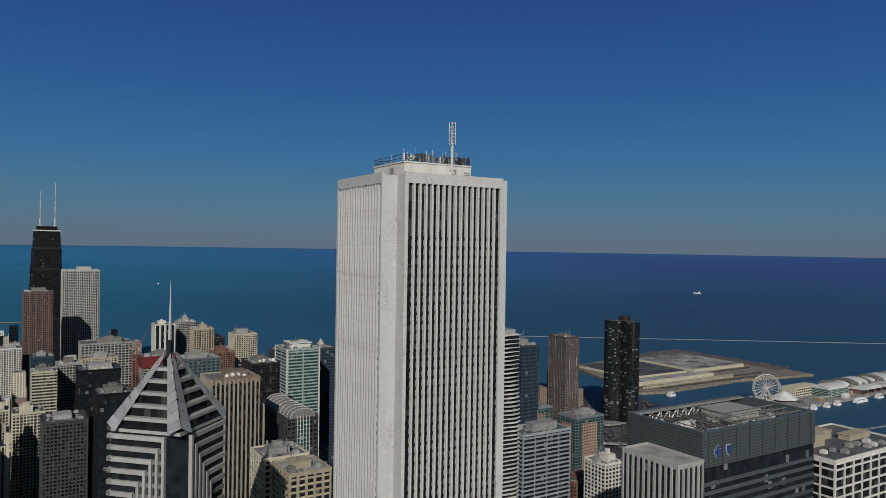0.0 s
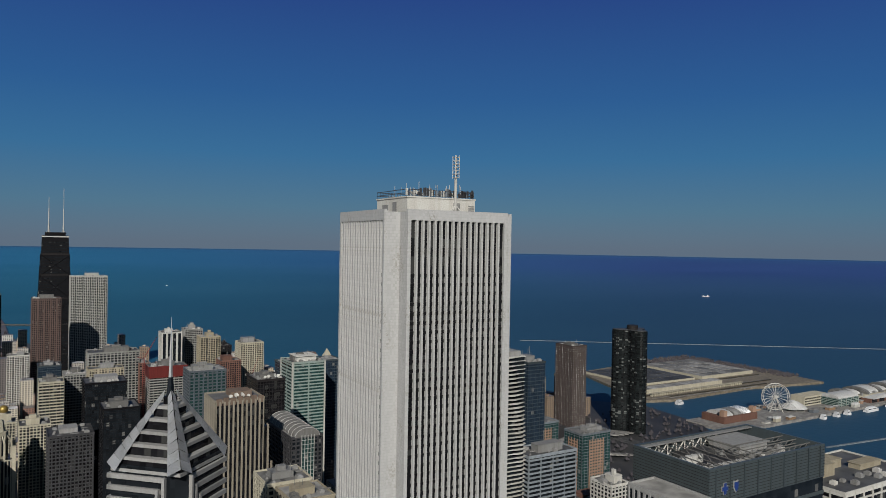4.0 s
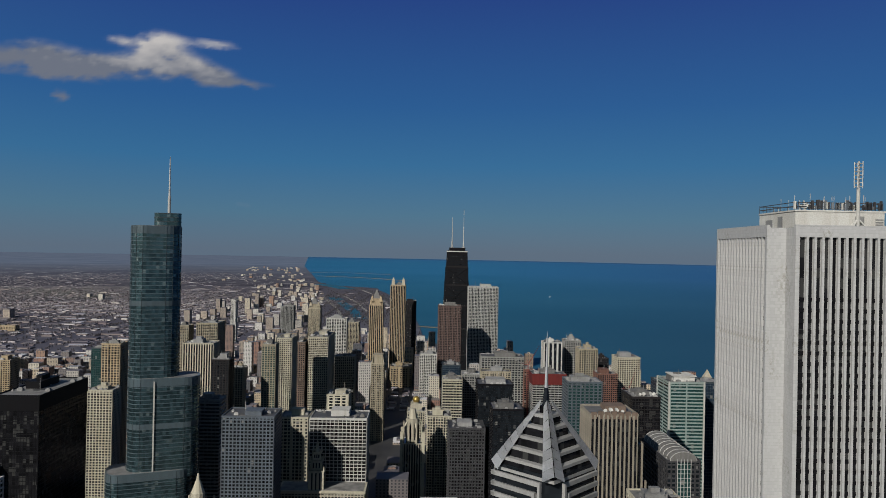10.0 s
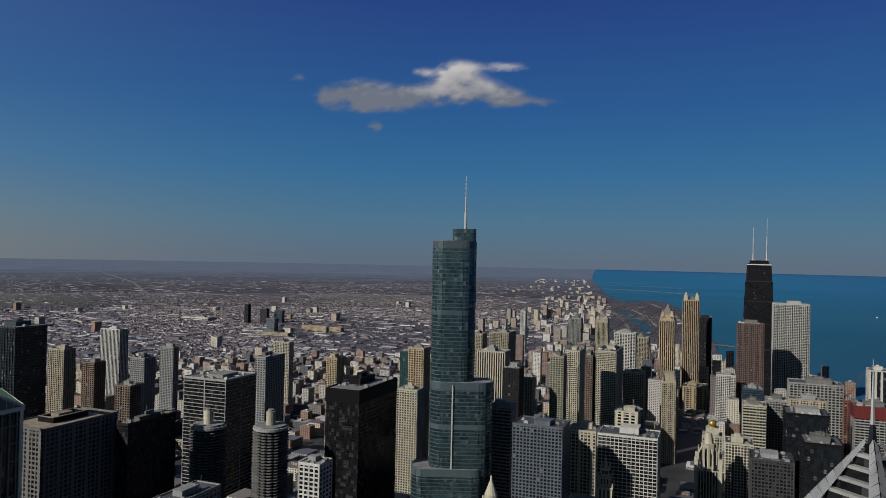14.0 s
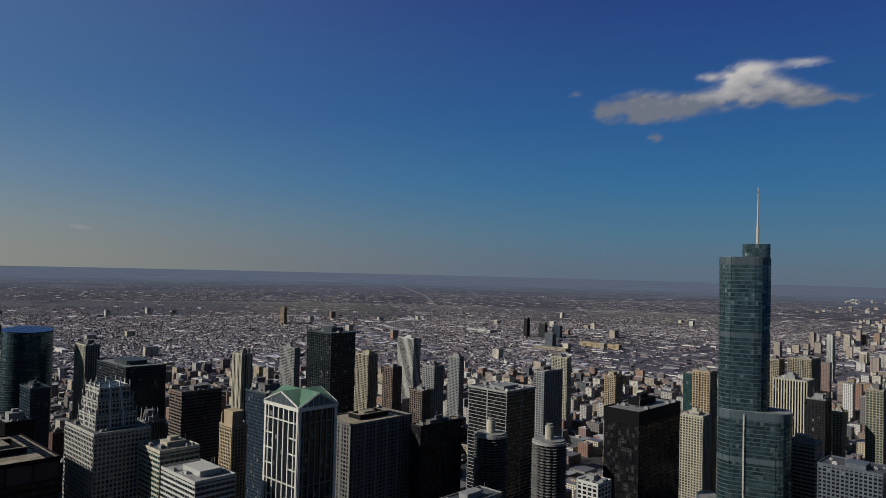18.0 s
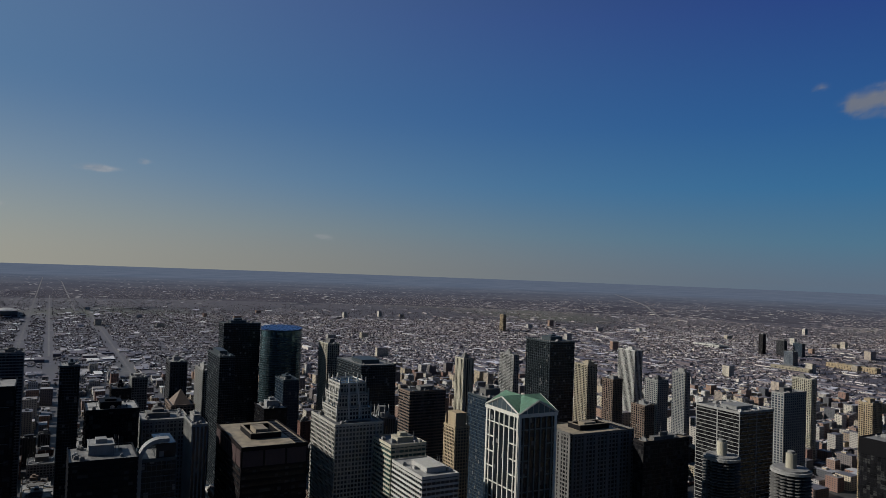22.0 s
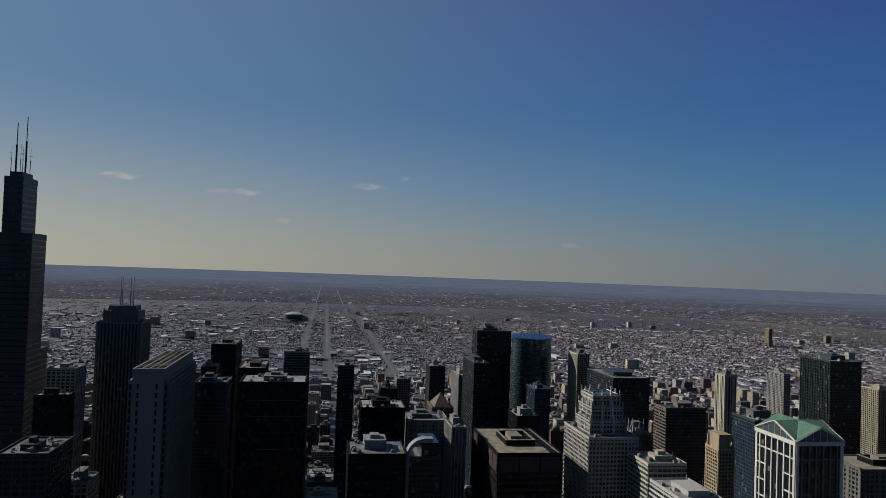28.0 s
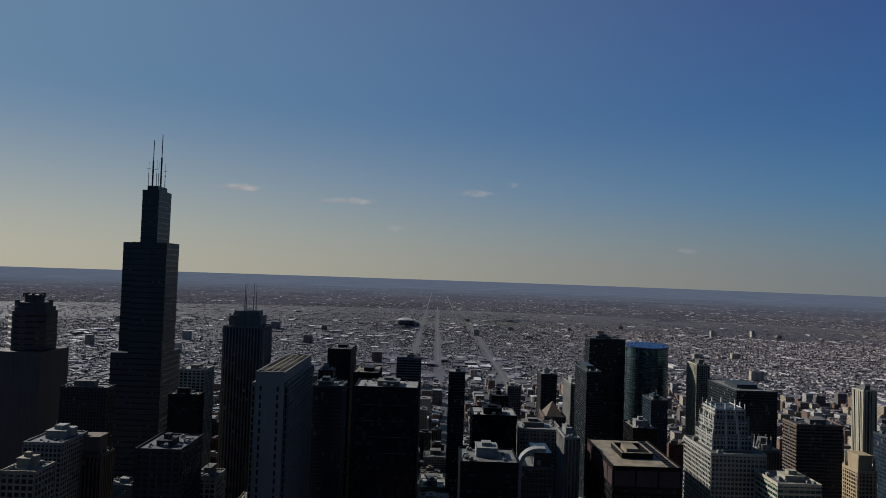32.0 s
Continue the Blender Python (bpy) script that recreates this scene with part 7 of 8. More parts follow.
def downtown():
    rnd = random.Random(11)
    made = 0
    spare = []
    for i in range(-17, 9):
        for j in range(-6, 21):
            fine = math.hypot(i * 122, j * 108) > 1250
            for k in range(9 if fine else 4):
                if fine:
                    x0 = i * 122 - 50 + (k % 3) * 34 + rnd.uniform(-3, 3)
                    y0 = j * 108 + 40 + (k // 3) * 30 + rnd.uniform(-2, 2)
                    w, d = rnd.uniform(14, 30), rnd.uniform(13, 26)
                else:
                    x0 = i * 122 - 50 + (k % 2) * 50 + rnd.uniform(-3, 3)
                    y0 = j * 108 + 40 + (k // 2) * 44 + rnd.uniform(-3, 3)
                    w, d = rnd.uniform(30, 46), rnd.uniform(26, 40)
                x1, y1 = x0 + w, y0 + d
                cx, cy = (x0 + x1) / 2, (y0 + y1) / 2
                dist = math.hypot(cx, cy)
                bear = math.degrees(math.atan2(cx, cy))
                if dist < 300 or dist > 2300 or cx > shore_x(cy) - 60 or not -128 < bear < 62:
                    continue
                if (-64 < cx < -30 and 880 < cy < 1750) or (cx > 560 and 560 < cy < 1050):
                    continue
                if not clear_of(x0, y0, x1, y1):
                    continue
                top = 334 - 0.262 * dist
                if dist < 1250:
                    h = max(12, top) * (rnd.uniform(0.25, 0.5) if dist < 780 else rnd.uniform(0.25, 0.6))
                elif bear > -40:
                    h = rnd.choice((14, 18, 24, 30, 38, 52, 70, 90)) if cx > shore_x(cy) - 900 else rnd.choice((12, 16, 20, 26, 34))
                else:
                    h = rnd.choice((8, 10, 12, 14, 17, 20, 26, 36)) * (1.5 if dist < 1650 else 1)
                h *= rnd.uniform(0.85, 1.15)
                if dist < 1450 and made < 300:
                    block(x0, y0, x1, y1, h, rnd)
                    made += 1
                else:
                    spare.append((x0, y0, 0, x1, y1, h))
                    FOOT.append((x0, y0, x1, y1, h))
                    if rnd.random() < 0.6:
                        u, v = rnd.uniform(0.1, 0.5), rnd.uniform(0.1, 0.5)
                        spare.append((x0 + w * u, y0 + d * v, h, x0 + w * (u + 0.3), y0 + d * (v + 0.3), h + rnd.uniform(2, 4)))
    ob = new("mid_rise_blocks", box_mesh("mid_rise_blocks", spare))
    ob.data.materials.append(BLOCKS_MAT)
    tagged(ob, "brick and concrete mid-rise blocks in rows", "buildings", kind="stuff")


downtown()


def far_boxes(name, boxes, mat, label):
    b = np.asarray(boxes, float)
    x0, y0, z0, x1, y1, z1 = b.T
    v = np.stack([np.stack(c, 1) for c in ((x0, y0, z0), (x1, y0, z0), (x1, y1, z0), (x0, y1, z0), (x0, y0, z1), (x1, y0, z1), (x1, y1, z1), (x0, y1, z1))], 1)
    q = (np.arange(len(b)) * 8)[:, None, None] + BOX_FACES[None, 1:]
    ob = new(name, mesh_of(name, far_map(v.reshape(-1, 3)), q.reshape(-1, 4)))
    facing = ob.data.attributes.new("facing", "FLOAT_VECTOR", "FACE")
    facing.data.foreach_set("vector", np.tile(np.array([(0, 0, 1), (0, -1, 0), (1, 0, 0), (0, 1, 0), (-1, 0, 0)], np.float32), (len(b), 1)).ravel())
    ob.data.materials.append(mat)
    return tagged(ob, label, "buildings", kind="stuff")


def low_rise():
    """Rows of houses, works and schools out to the plain."""
    rs = np.random.RandomState(4)
    n = 235000
    r = np.where(rs.rand(n) < 0.62, np.sqrt(rs.uniform(1500.0 ** 2, 4800.0 ** 2, n)), rs.uniform(4500, 10500, n))
    b = np.radians(rs.uniform(-130, 12, n))
    x, y = r * np.sin(b), r * np.cos(b)
    x = np.round(x / 100) * 100 + rs.choice([13, 37, 63, 87], n) + rs.normal(0, 2.0, n)
    y = y + rs.normal(0, 2, n)
    y = np.where(np.abs((y % 200) - 100) > 88, y + 24, y)
    r = np.hypot(x, y)
    park = (x > shore_x(y) - 520) & (y > 3000)
    keep = (x < shore_x(y) - 40) & (r > 1350) & ~(park & (rs.rand(n) < 0.95))
    # thin out rail yards, parks and works
    patch = np.sin(x / 610 + 1.3 * np.sin(y / 930)) + np.sin(y / 540 + 1.1 * np.sin(x / 1210)) + 0.8 * np.sin((x + y) / 330)
    keep &= rs.rand(n) < np.clip(0.66 + 0.5 * patch, 0.10, 1) * np.clip((10500 - r) / 4000, 0.02, 1)
    # keep the streets open
    for yy in (-90, 8, 222):
        keep &= np.abs(y - yy) > 22
    x, y, r, patch = x[keep], y[keep], r[keep], patch[keep]
    n = len(x)
    # long sheds and stores gather in the thin patches
    big = rs.rand(n) < np.where(patch < -0.2, 0.16, 0.012)
    w = np.where(big, rs.uniform(20, 85, n), rs.uniform(9, 17, n))
    d = np.where(big, rs.uniform(14, 42, n), rs.uniform(5.0, 8.0, n) * np.where(rs.rand(n) < 0.12, 2.2, 1))
    h = np.where(big, rs.uniform(4, 7, n), rs.uniform(2.2, 4.6, n)) * np.where(rs.rand(n) < 0.03, 2.6, 1) * np.clip(1.25 - r / 6500, 0.3, 1)
    boxes = np.stack([x - w / 2, y - d / 2, 0 * x, x + w / 2, y + d / 2, h], 1)
    taken = np.array([f[:4] for f in FOOT])
    free = np.ones(n, bool)
    for i in np.where(r < 2600)[0]:
        free[i] = not ((boxes[i, 3] + 3 > taken[:, 0]) & (boxes[i, 0] - 3 < taken[:, 2]) & (boxes[i, 4] + 3 > taken[:, 1]) & (boxes[i, 1] - 3 < taken[:, 3])).any()
    boxes = boxes[free]
    far_boxes("low_rise_city", boxes, HOUSES_MAT, "endless rows of low brick houses and works")
    # apartment towers by the northern shore and scattered over the plain
    tall = []
    rnd = random.Random(8)
    for i in range(150):
        yy = 2100 + 4600 * rnd.random() ** 1.3
        xx = shore_x(yy) - 60 - 520 * rnd.random() ** 1.5 - (470 if 2900 < yy < 6500 else 60)
        s, u = rnd.uniform(16, 30), rnd.uniform(16, 36)
        tall.append((xx, yy, 0, xx + s, yy + u, rnd.choice((25, 35, 45, 55, 70, 95)) * rnd.uniform(0.8, 1.1) * (0.45 if yy > 4300 else 0.85)))
    for i in range(70):
        yy = 7300 + 6000 * rnd.random()
        xx = shore_x(yy) - 150 - 900 * rnd.random() ** 1.4
        tall.append((xx, yy, 0, xx + rnd.uniform(20, 36), yy + 30, rnd.uniform(8, 26)))
    for i in range(55):
        a, rr = radians(rnd.uniform(-125, -22)), rnd.uniform(2200, 5200)
        s, u = rnd.uniform(18, 30), rnd.uniform(18, 46)
        tall.append((rr * math.sin(a), rr * math.cos(a), 0, rr * math.sin(a) + s, rr * math.cos(a) + u, rnd.uniform(18, 42)))
    far_boxes("shore_towers", tall, SHORE_MAT, "pale apartment towers along the northern shore")


low_rise()


def tree_material():
    m, n, l, p = nodes("bare_twigs")
    geo = n.new("ShaderNodeNewGeometry")
    l.new(mixer(n, l, (0.040, 0.034, 0.039), (0.068, 0.058, 0.063), geo.outputs["Random Per Island"]), p.inputs["Base Color"])
    p.inputs["Roughness"].default_value = 1.0
    level_normal(n, l, p)
    return m


def bare_trees():
    """Leafless street and park trees as ragged clumps of twigs."""
    rs = np.random.RandomState(9)
    n = 48000
    r = np.sqrt(rs.uniform(1500.0 ** 2, 6200.0 ** 2, n))
    b = np.radians(rs.uniform(-130, 12, n))
    x, y = r * np.sin(b), r * np.cos(b)
    x = np.where(rs.rand(n) < 0.7, np.round(x / 100) * 100 + rs.normal(0, 5, n), x)
    m = 1500
    py = rs.uniform(3000, 6500, m)
    px = shore_x(py) - rs.uniform(20, 500, m)
    jx, jy = rs.uniform(1500, 1790, 900), rs.uniform(1405, 1480, 900)
    jx[450:], jy[450:] = rs.uniform(1735, 1788, 450), rs.uniform(1110, 1420, 450)
    lx, ly = rs.uniform(600, 1120, 520), rs.uniform(600, 1050, 520)
    open_ = np.array([not any(a - 6 < u < c + 6 and b - 6 < v < e + 6 for a, b, c, e, h_ in FOOT) for u, v in zip(lx, ly)])
    lx, ly = lx[open_], ly[open_]
    x, y = np.concatenate([x, px, jx, lx]), np.concatenate([y, py, jy, ly])
    r = np.hypot(x, y)
    ok = (x < shore_x(y) - 8) | ((x > 1480) & (x < 1800) & (y > 1030) & (y < 1500))
    for yy in (-90, 8, 222):
        ok &= np.abs(y - yy) > 14
    ok &= rs.rand(len(x)) < np.clip((6200 - r) / 2600, 0.04, 1)
    near = (r < 1900) & (y > 0) & (x < 598) & (x > -1500)
    ok &= ~near
    x, y = x[ok], y[ok]
    n = len(x)
    s = rs.uniform(2.2, 4.8, n)
    h = rs.uniform(6, 11, n)
    # a clump: low ring, high ring, tip
    a = rs.uniform(0, 6.28, n)
    v = []
    for k in range(4):
        an = a + k * math.pi / 2
        v.append(np.stack([x + s * np.cos(an) * rs.uniform(0.6, 1.2, n), y + s * np.sin(an) * rs.uniform(0.6, 1.2, n), h * rs.uniform(0.25, 0.5, n)], 1))
    v.append(np.stack([x, y, 0 * x], 1))
    v.append(np.stack([x + rs.normal(0, 1, n), y + rs.normal(0, 1, n), h], 1))
    v = np.stack(v, 1)
    f = np.array([(0, 1, 5), (1, 2, 5), (2, 3, 5), (3, 0, 5), (1, 0, 4), (2, 1, 4), (3, 2, 4), (0, 3, 4)])
    q = (np.arange(n) * 6)[:, None, None] + f[None]
    ob = new("bare_trees", mesh_of("bare_trees", far_map(v.reshape(-1, 3)), q.reshape(-1, 3)))
    ob.data.materials.append(tree_material())
    tagged(ob, "leafless brown trees between the houses", "trees", kind="stuff")


bare_trees()

# ---- roads ----
ASPHALT = gravel("asphalt", (0.064, 0.064, 0.064), 0.2)
STREET = gravel("pale_street", (0.165, 0.158, 0.158), 0.2)
level_normal(STREET.node_tree.nodes, STREET.node_tree.links, STREET.node_tree.nodes["Principled BSDF"])
BREAKER = gravel("wet_rubble", (0.16, 0.185, 0.20), 0.2)
PAVED = gravel("pale_paving", (0.230, 0.218, 0.198), 0.2)


def road(points, width, label, mat=None, z=0.6):
    """A ribbon of road through the points."""
    pts = []
    for (ax, ay), (bx, by) in zip(points, points[1:]):
        k = max(2, int(math.hypot(bx - ax, by - ay) / 60))
        pts += [(ax + (bx - ax) * i / k, ay + (by - ay) * i / k) for i in range(k)]
    pts.append(points[-1])
    p = np.array(pts, float)
    t = np.gradient(p, axis=0)
    t /= np.linalg.norm(t, axis=1)[:, None]
    nn = np.stack([-t[:, 1], t[:, 0]], 1) * width / 2
    k = len(p)
    v = np.concatenate([np.c_[p + nn, np.full(k, z)], np.c_[p - nn, np.full(k, z)], np.c_[p + nn, np.full(k, z - 1.5)], np.c_[p - nn, np.full(k, z - 1.5)]])
    i = np.arange(k - 1)
    q = np.concatenate([np.stack([i + k, i + k + 1, i + 1, i], 1), np.stack([i, i + 1, i + 2 * k + 1, i + 2 * k], 1), np.stack([i + 3 * k, i + 3 * k + 1, i + k + 1, i + k], 1)])
    ob = new("road", mesh_of("road", far_map(v), q))
    ob.data.materials.append(mat or PAVED)
    return tagged(ob, label, "road", kind="structure")


for yy, wd, start, end in ((-90, 9, -2700, -13000), (8, 6, -2700, -7000), (150, 9, -4600, -11000), (222, 7, -2100, -5200)):
    road([(end, yy), (start, yy)], wd, "long straight pale avenue running west", STREET)
road([(-1900, 900), (-2300, 1140), (-2500, 1230), (-2700, 1150), (-2760, 1400), (-2600, 2000), (-3000, 3300), (-4050, 4250), (-6300, 6300), (-10400, 9600)], 30, "pale concrete expressway curving northwest", STREET)
road([(-1900, 1050), (-2300, 1400), (-2560, 2100)], 18, "pale slip road beside the expressway")
for k in range(4):
    road([(840 + 75 * math.cos(a) + 14 * k, 870 + (55 + 6 * k) * math.sin(a)) for a in np.linspace(0.4, 4.4, 14)], 9, "curving concrete ramp by the shore drive", z=7.0 - 1.2 * k)
road([(905, 300), (930, 700), (905, 960), (860, 1250), (660, 1500), (300, 1950), (110, 2300), (-50, 2930), (-80, 3250), (-140, 4030), (-300, 5270), (-480, 6100), (-900, 6800), (-1180, 7500)], 26, "shore drive along the lake", ASPHALT)


def lagoon():
    """Narrow park lagoon behind the beach, with pale paths beside it."""
    for pts, wd in (([(-300, 3480), (-330, 3640), (-415, 4080), (-520, 4560)], 62), ([(-560, 4750), (-640, 5050)], 80), ([(-660, 6200), (-850, 6690), (-1010, 7000)], 150)):
        ob = road(pts, wd, "still park lagoon", WATER, z=0.5)
        ob.name = "water_lagoon"
        tagged(ob, category="lagoon")
    for pts in ([(-240, 3420), (-265, 3700), (-350, 4150), (-430, 4600), (-600, 5300)], [(-120, 3300), (-170, 4000), (-320, 5200), (-520, 6050)], [(-390, 3500), (-520, 4200), (-700, 5000)], [(-90, 3560), (-380, 3560)], [(-180, 4400), (-620, 4420)]):
        road(pts, 15, "pale path through the shore park", PAVED, z=0.7)


lagoon()


# ---- filtration plant, pier and boats ----
TAN = gravel("sandy_ground", (0.19, 0.160, 0.115), 0.2)
HEDGE = gravel("brown_hedge", (0.050, 0.044, 0.030), 0.2)
TENT = masonry("white_fabric", (0.44, 0.44, 0.425), 0.5, stain=0.25)
HULL = masonry("white_hull", (0.499, 0.506, 0.512), 0.3, stain=0.05)


def filtration_plant():
    bm = prism([(1180, 1085), (1240, 1062), (1520, 1072), (1765, 1030), (1795, 1330), (1690, 1482), (1290, 1412)], -4, 2.5)
    ob = part("ground_spit", bm, TAN, None)
    tagged(ob, "sandy stone-edged peninsula in the lake", "ground", kind="structure")
    for nm, lab, x0, y0, x1, y1, h, mat in (("filter_hall", "broad flat-roofed filtration hall with pale roof", 1500, 1190, 1705, 1395, 8, ROOF), ("filter_hall", "flat settling basins with dark grey roof", 1290, 1200, 1485, 1390, 5, TAR),
                                           ("pump_house", "long low stone pump house", 1200, 1130, 1500, 1160, 9, ROOF)):
        root = thing(nm, lab, "building", (x0 + x1) / 2, (y0 + y1) / 2, 2.5)
        w, d = x1 - x0, y1 - y0
        part("wall", box_mesh("wall", [(-w / 2, -d / 2, 0, w / 2, d / 2, h)]), CREAM, root)
        k = max(2, int(w / 27))
        for i in range(k):
            for j in range(max(1, int(d / 34))):
                dj = d / max(1, int(d / 34))
                part("roof_panel", box_mesh("roof_panel", [(-w / 2 + i * w / k + 1.5, -d / 2 + j * dj + 1.5, h, -w / 2 + (i + 1) * w / k - 1.5, -d / 2 + (j + 1) * dj - 1.5, h + 0.8)]), mat, root)
    root = thing("arcade", "long stone arcade beside the filtration halls", "building", 1380, 1105, 2.5)
    part("roof", box_mesh("roof", [(-160, -4, 6, 160, 4, 7)]), CREAM, root)
    for i in range(40):
        part("pillar", box_mesh("pillar", [(-0.8, -3.6, 0, 0.8, 3.6, 6)]), CREAM, root, at=(-156 + 8 * i, 0, 0))
    for y_, x0_, x1_ in ((1078, 1250, 1560), (1090, 1210, 1600), (1122, 1190, 1640), (1168, 1200, 1700), (1180, 1220, 1500)):
        road([(x0_, y_), (x1_, y_ - 6)], 5, "pale path along the sandy spit", PAVED, z=3.0)
    for y_, x0_, x1_ in ((1084, 1260, 1600), (1112, 1200, 1660), (1174, 1210, 1700)):
        ob = road([(x0_, y_), (x1_, y_ - 5)], 4, "clipped brown hedge on the spit", HEDGE, z=5.0)
        ob.name = "hedge"
        tagged(ob, category="hedge")
    root = thing("chimney", "thin white chimney on the spit", "chimney", 1400, 1330, 2.5)
    part("stack", bars([((0, 0, 0), (0, 0, 34), 1.6, 10)]), WHITE, root)


def barrel(parent, w, d, rise, z, at, mat=None):
    bm = bmesh.new()
    k = 12
    pts = [(-d / 2 * math.cos(math.pi * i / k), rise * math.sin(math.pi * i / k)) for i in range(k + 1)]
    lo, hi = [bm.verts.new((-w / 2, a, z + b)) for a, b in pts], [bm.verts.new((w / 2, a, z + b)) for a, b in pts]
    for i in range(k):
        bm.faces.new((lo[i], hi[i], hi[i + 1], lo[i + 1]))
    bm.faces.new(lo)
    bm.faces.new(hi[::-1])
    bmesh.ops.recalc_face_normals(bm, faces=bm.faces)
    return part("barrel_roof", bm, mat or TENT, parent, at=at)


def pier():
    ob = part("pavement_pier", box_mesh("pavement_pier", [(1120, 822, -4, 2150, 925, 2.2)]), PAVED, None)
    tagged(ob, "long paved pier on the lake", "pier", kind="structure")
    root = thing("exhibition_hall", "long white exhibition hall with arched roofs", "building", 1840, 885, 2.2)
    part("wall", box_mesh("wall", [(-250, -30, 0, 250, 30, 12)]), CREAM, root)
    for i in range(9):
        barrel(root, 34 + 12 * (i % 2), 40 + 16 * (i % 2), 7 + 4 * (i % 2), 12, (-222 + 55 * i, 5, 0))
        part("roof_strip", box_mesh("roof_strip", [(-248 + 55 * i, -29, 12, -243 + 55 * i, 29, 15), (-222 + 55 * i - 3, -29, 12, -222 + 55 * i + 3, -24, 17)]), PLANT, root)
        barrel(root, 10, 60, 12, 12, (-222 + 55 * i - 26, 2, 0), ROOF)
    for i in range(18):
        part("bay_window", box_mesh("bay_window", [(-242 + 27 * i, -30.4, 2, -222 + 27 * i, -30, 9)]), G_DARK, root)
    root = thing("brick_hall", "brick pier hall with pale awnings", "building", 1700, 846, 2.2)
    part("wall", box_mesh("wall", [(-90, -12, 0, 90, 12, 9)]), BRICK, root)
    for i in range(6):
        x_ = -75 + 30 * i
        part("awning", prism([(x_ - 12, -17), (x_ + 12, -17), (x_ + 12, 8), (x_ - 12, 8)], 9, 13, 0.55), TENT, root, "white pitched awning")
        part("shop_front", box_mesh("shop_front", [(x_ - 11, -12.4, 0.5, x_ + 11, -12, 7.5)]), G_BLACK, root)
    root = thing("garden_hall", "green glass garden hall on the pier", "building", 1545, 868, 2.2)
    part("glass_hall", box_mesh("glass_hall", [(-38, -22, 0, 38, 22, 17)]), G_GREEN, root)
    for j in range(5):
        part("floor_band", box_mesh("floor_band", [(-38.5, -22.6, 3.4 * j + 1.6, 38.5, 22.5, 3.4 * j + 3.0)]), MINT, root, "pale green floor band")
    for i in range(9):
        part("mullion", box_mesh("mullion", [(-38 + 9.5 * i - 0.3, -22.4, 0, -38 + 9.5 * i + 0.3, -22, 17.4)]), WHITE, root)
    barrel(root, 76, 44, 7, 17, (0, 0, 0))
    root = thing("garage_block", "cream pier parking block with window rows", "building", 1490, 900, 2.2)
    part("wall", box_mesh("wall", [(-45, -16, 0, 45, 16, 20)]), CREAM, root)
    for i in range(12):
        part("opening", box_mesh("opening", [(-43 + 7.3 * i, -16.3, 3 + 5.5 * j, -38 + 7.3 * i, -16, 5.6 + 5.5 * j) for j in range(3)]), G_DARK, root)
    root = thing("stage_tent", "white peaked tent over the pier stage", "tent", 1400, 880, 2.2)
    for i, (dx, dy, r, h) in enumerate(((0, 0, 26, 18), (18, 4, 18, 14), (-16, -3, 17, 13))):
        part("tent_peak", prism(ring(r, 16), 4, h, 0.06), TENT, root, at=(dx, dy, 0))
    for i in range(8):
        a = 2 * math.pi * i / 8
        part("pole", bars([((24 * math.cos(a), 24 * math.sin(a), 0), (24 * math.cos(a), 24 * math.sin(a), 5), 0.5, 6)]), WHITE, root)
    root = thing("head_house", "red-brick pier head house with glass barrel roofs", "building", 1205, 890, 2.2)
    part("wall", box_mesh("wall", [(-50, -26, 0, 50, 26, 13)]), BRICK, root)
    for q, mt in ((-30, TENT), (-4, ROOF), (24, G_PALE)):
        barrel(root, 22, 44, 8, 13, (q, 0, 0), mt)
    for sx in (-44, 44):
        part("turret", box_mesh("turret", [(sx - 5, -24, 0, sx + 5, -14, 24)]), PEACH, root)
    rnd = random.Random(21)
    for i in range(52):
        kx, ky = (1240 + 25 * (i % 17) + rnd.uniform(-6, 6), rnd.choice((832, 842, 912, 918)) + rnd.uniform(-3, 3)) if i < 26 else (1600 + 22 * (i - 26), rnd.choice((831, 915, 918)))
        kw, kd, kh = rnd.uniform(4, 11), rnd.uniform(3, 5), rnd.uniform(3, 7)
        col_, lab = rnd.choice(((WHITE, "white"), (CREAM, "cream"), (ORANGE, "orange"), (GREYSTONE, "grey"), (PEACH, "peach"), (BLUEGREY, "blue-grey")))
        root = thing("pier_kiosk", "small %s kiosk on the paved pier" % lab, "kiosk", kx, ky, 2.2, group="kiosks along the pier")
        part("wall", box_mesh("wall", [(-kw, -kd, 0, kw, kd, kh)]), col_, root)
        part("roof", prism(rect(2 * kw + 1, 2 * kd + 1), kh, kh + rnd.uniform(1, 4), rnd.choice((0.1, 0.5, 0.9))), rnd.choice((TENT, PLANT, ROOF)), root)
    # big wheel
    root = thing("ferris_wheel", "white steel observation wheel with spokes and cabins", "ferris wheel", 1343, 884, 2.2, -42)
    R, zc = 27.0, 31.0
    for s in (-2.2, 2.2):
        bm = bmesh.new()
        k = 40
        for i in range(k):
            a, b = 2 * math.pi * i / k, 2 * math.pi * (i + 1) / k
            bar(bm, (R * math.cos(a), s, zc + R * math.sin(a)), (R * math.cos(b), s, zc + R * math.sin(b)), 0.5, 5)
            bar(bm, (R * 0.88 * math.cos(a), s, zc + R * 0.88 * math.sin(a)), (R * 0.88 * math.cos(b), s, zc + R * 0.88 * math.sin(b)), 0.3, 4)
        part("rim", bm, WHITE, root)
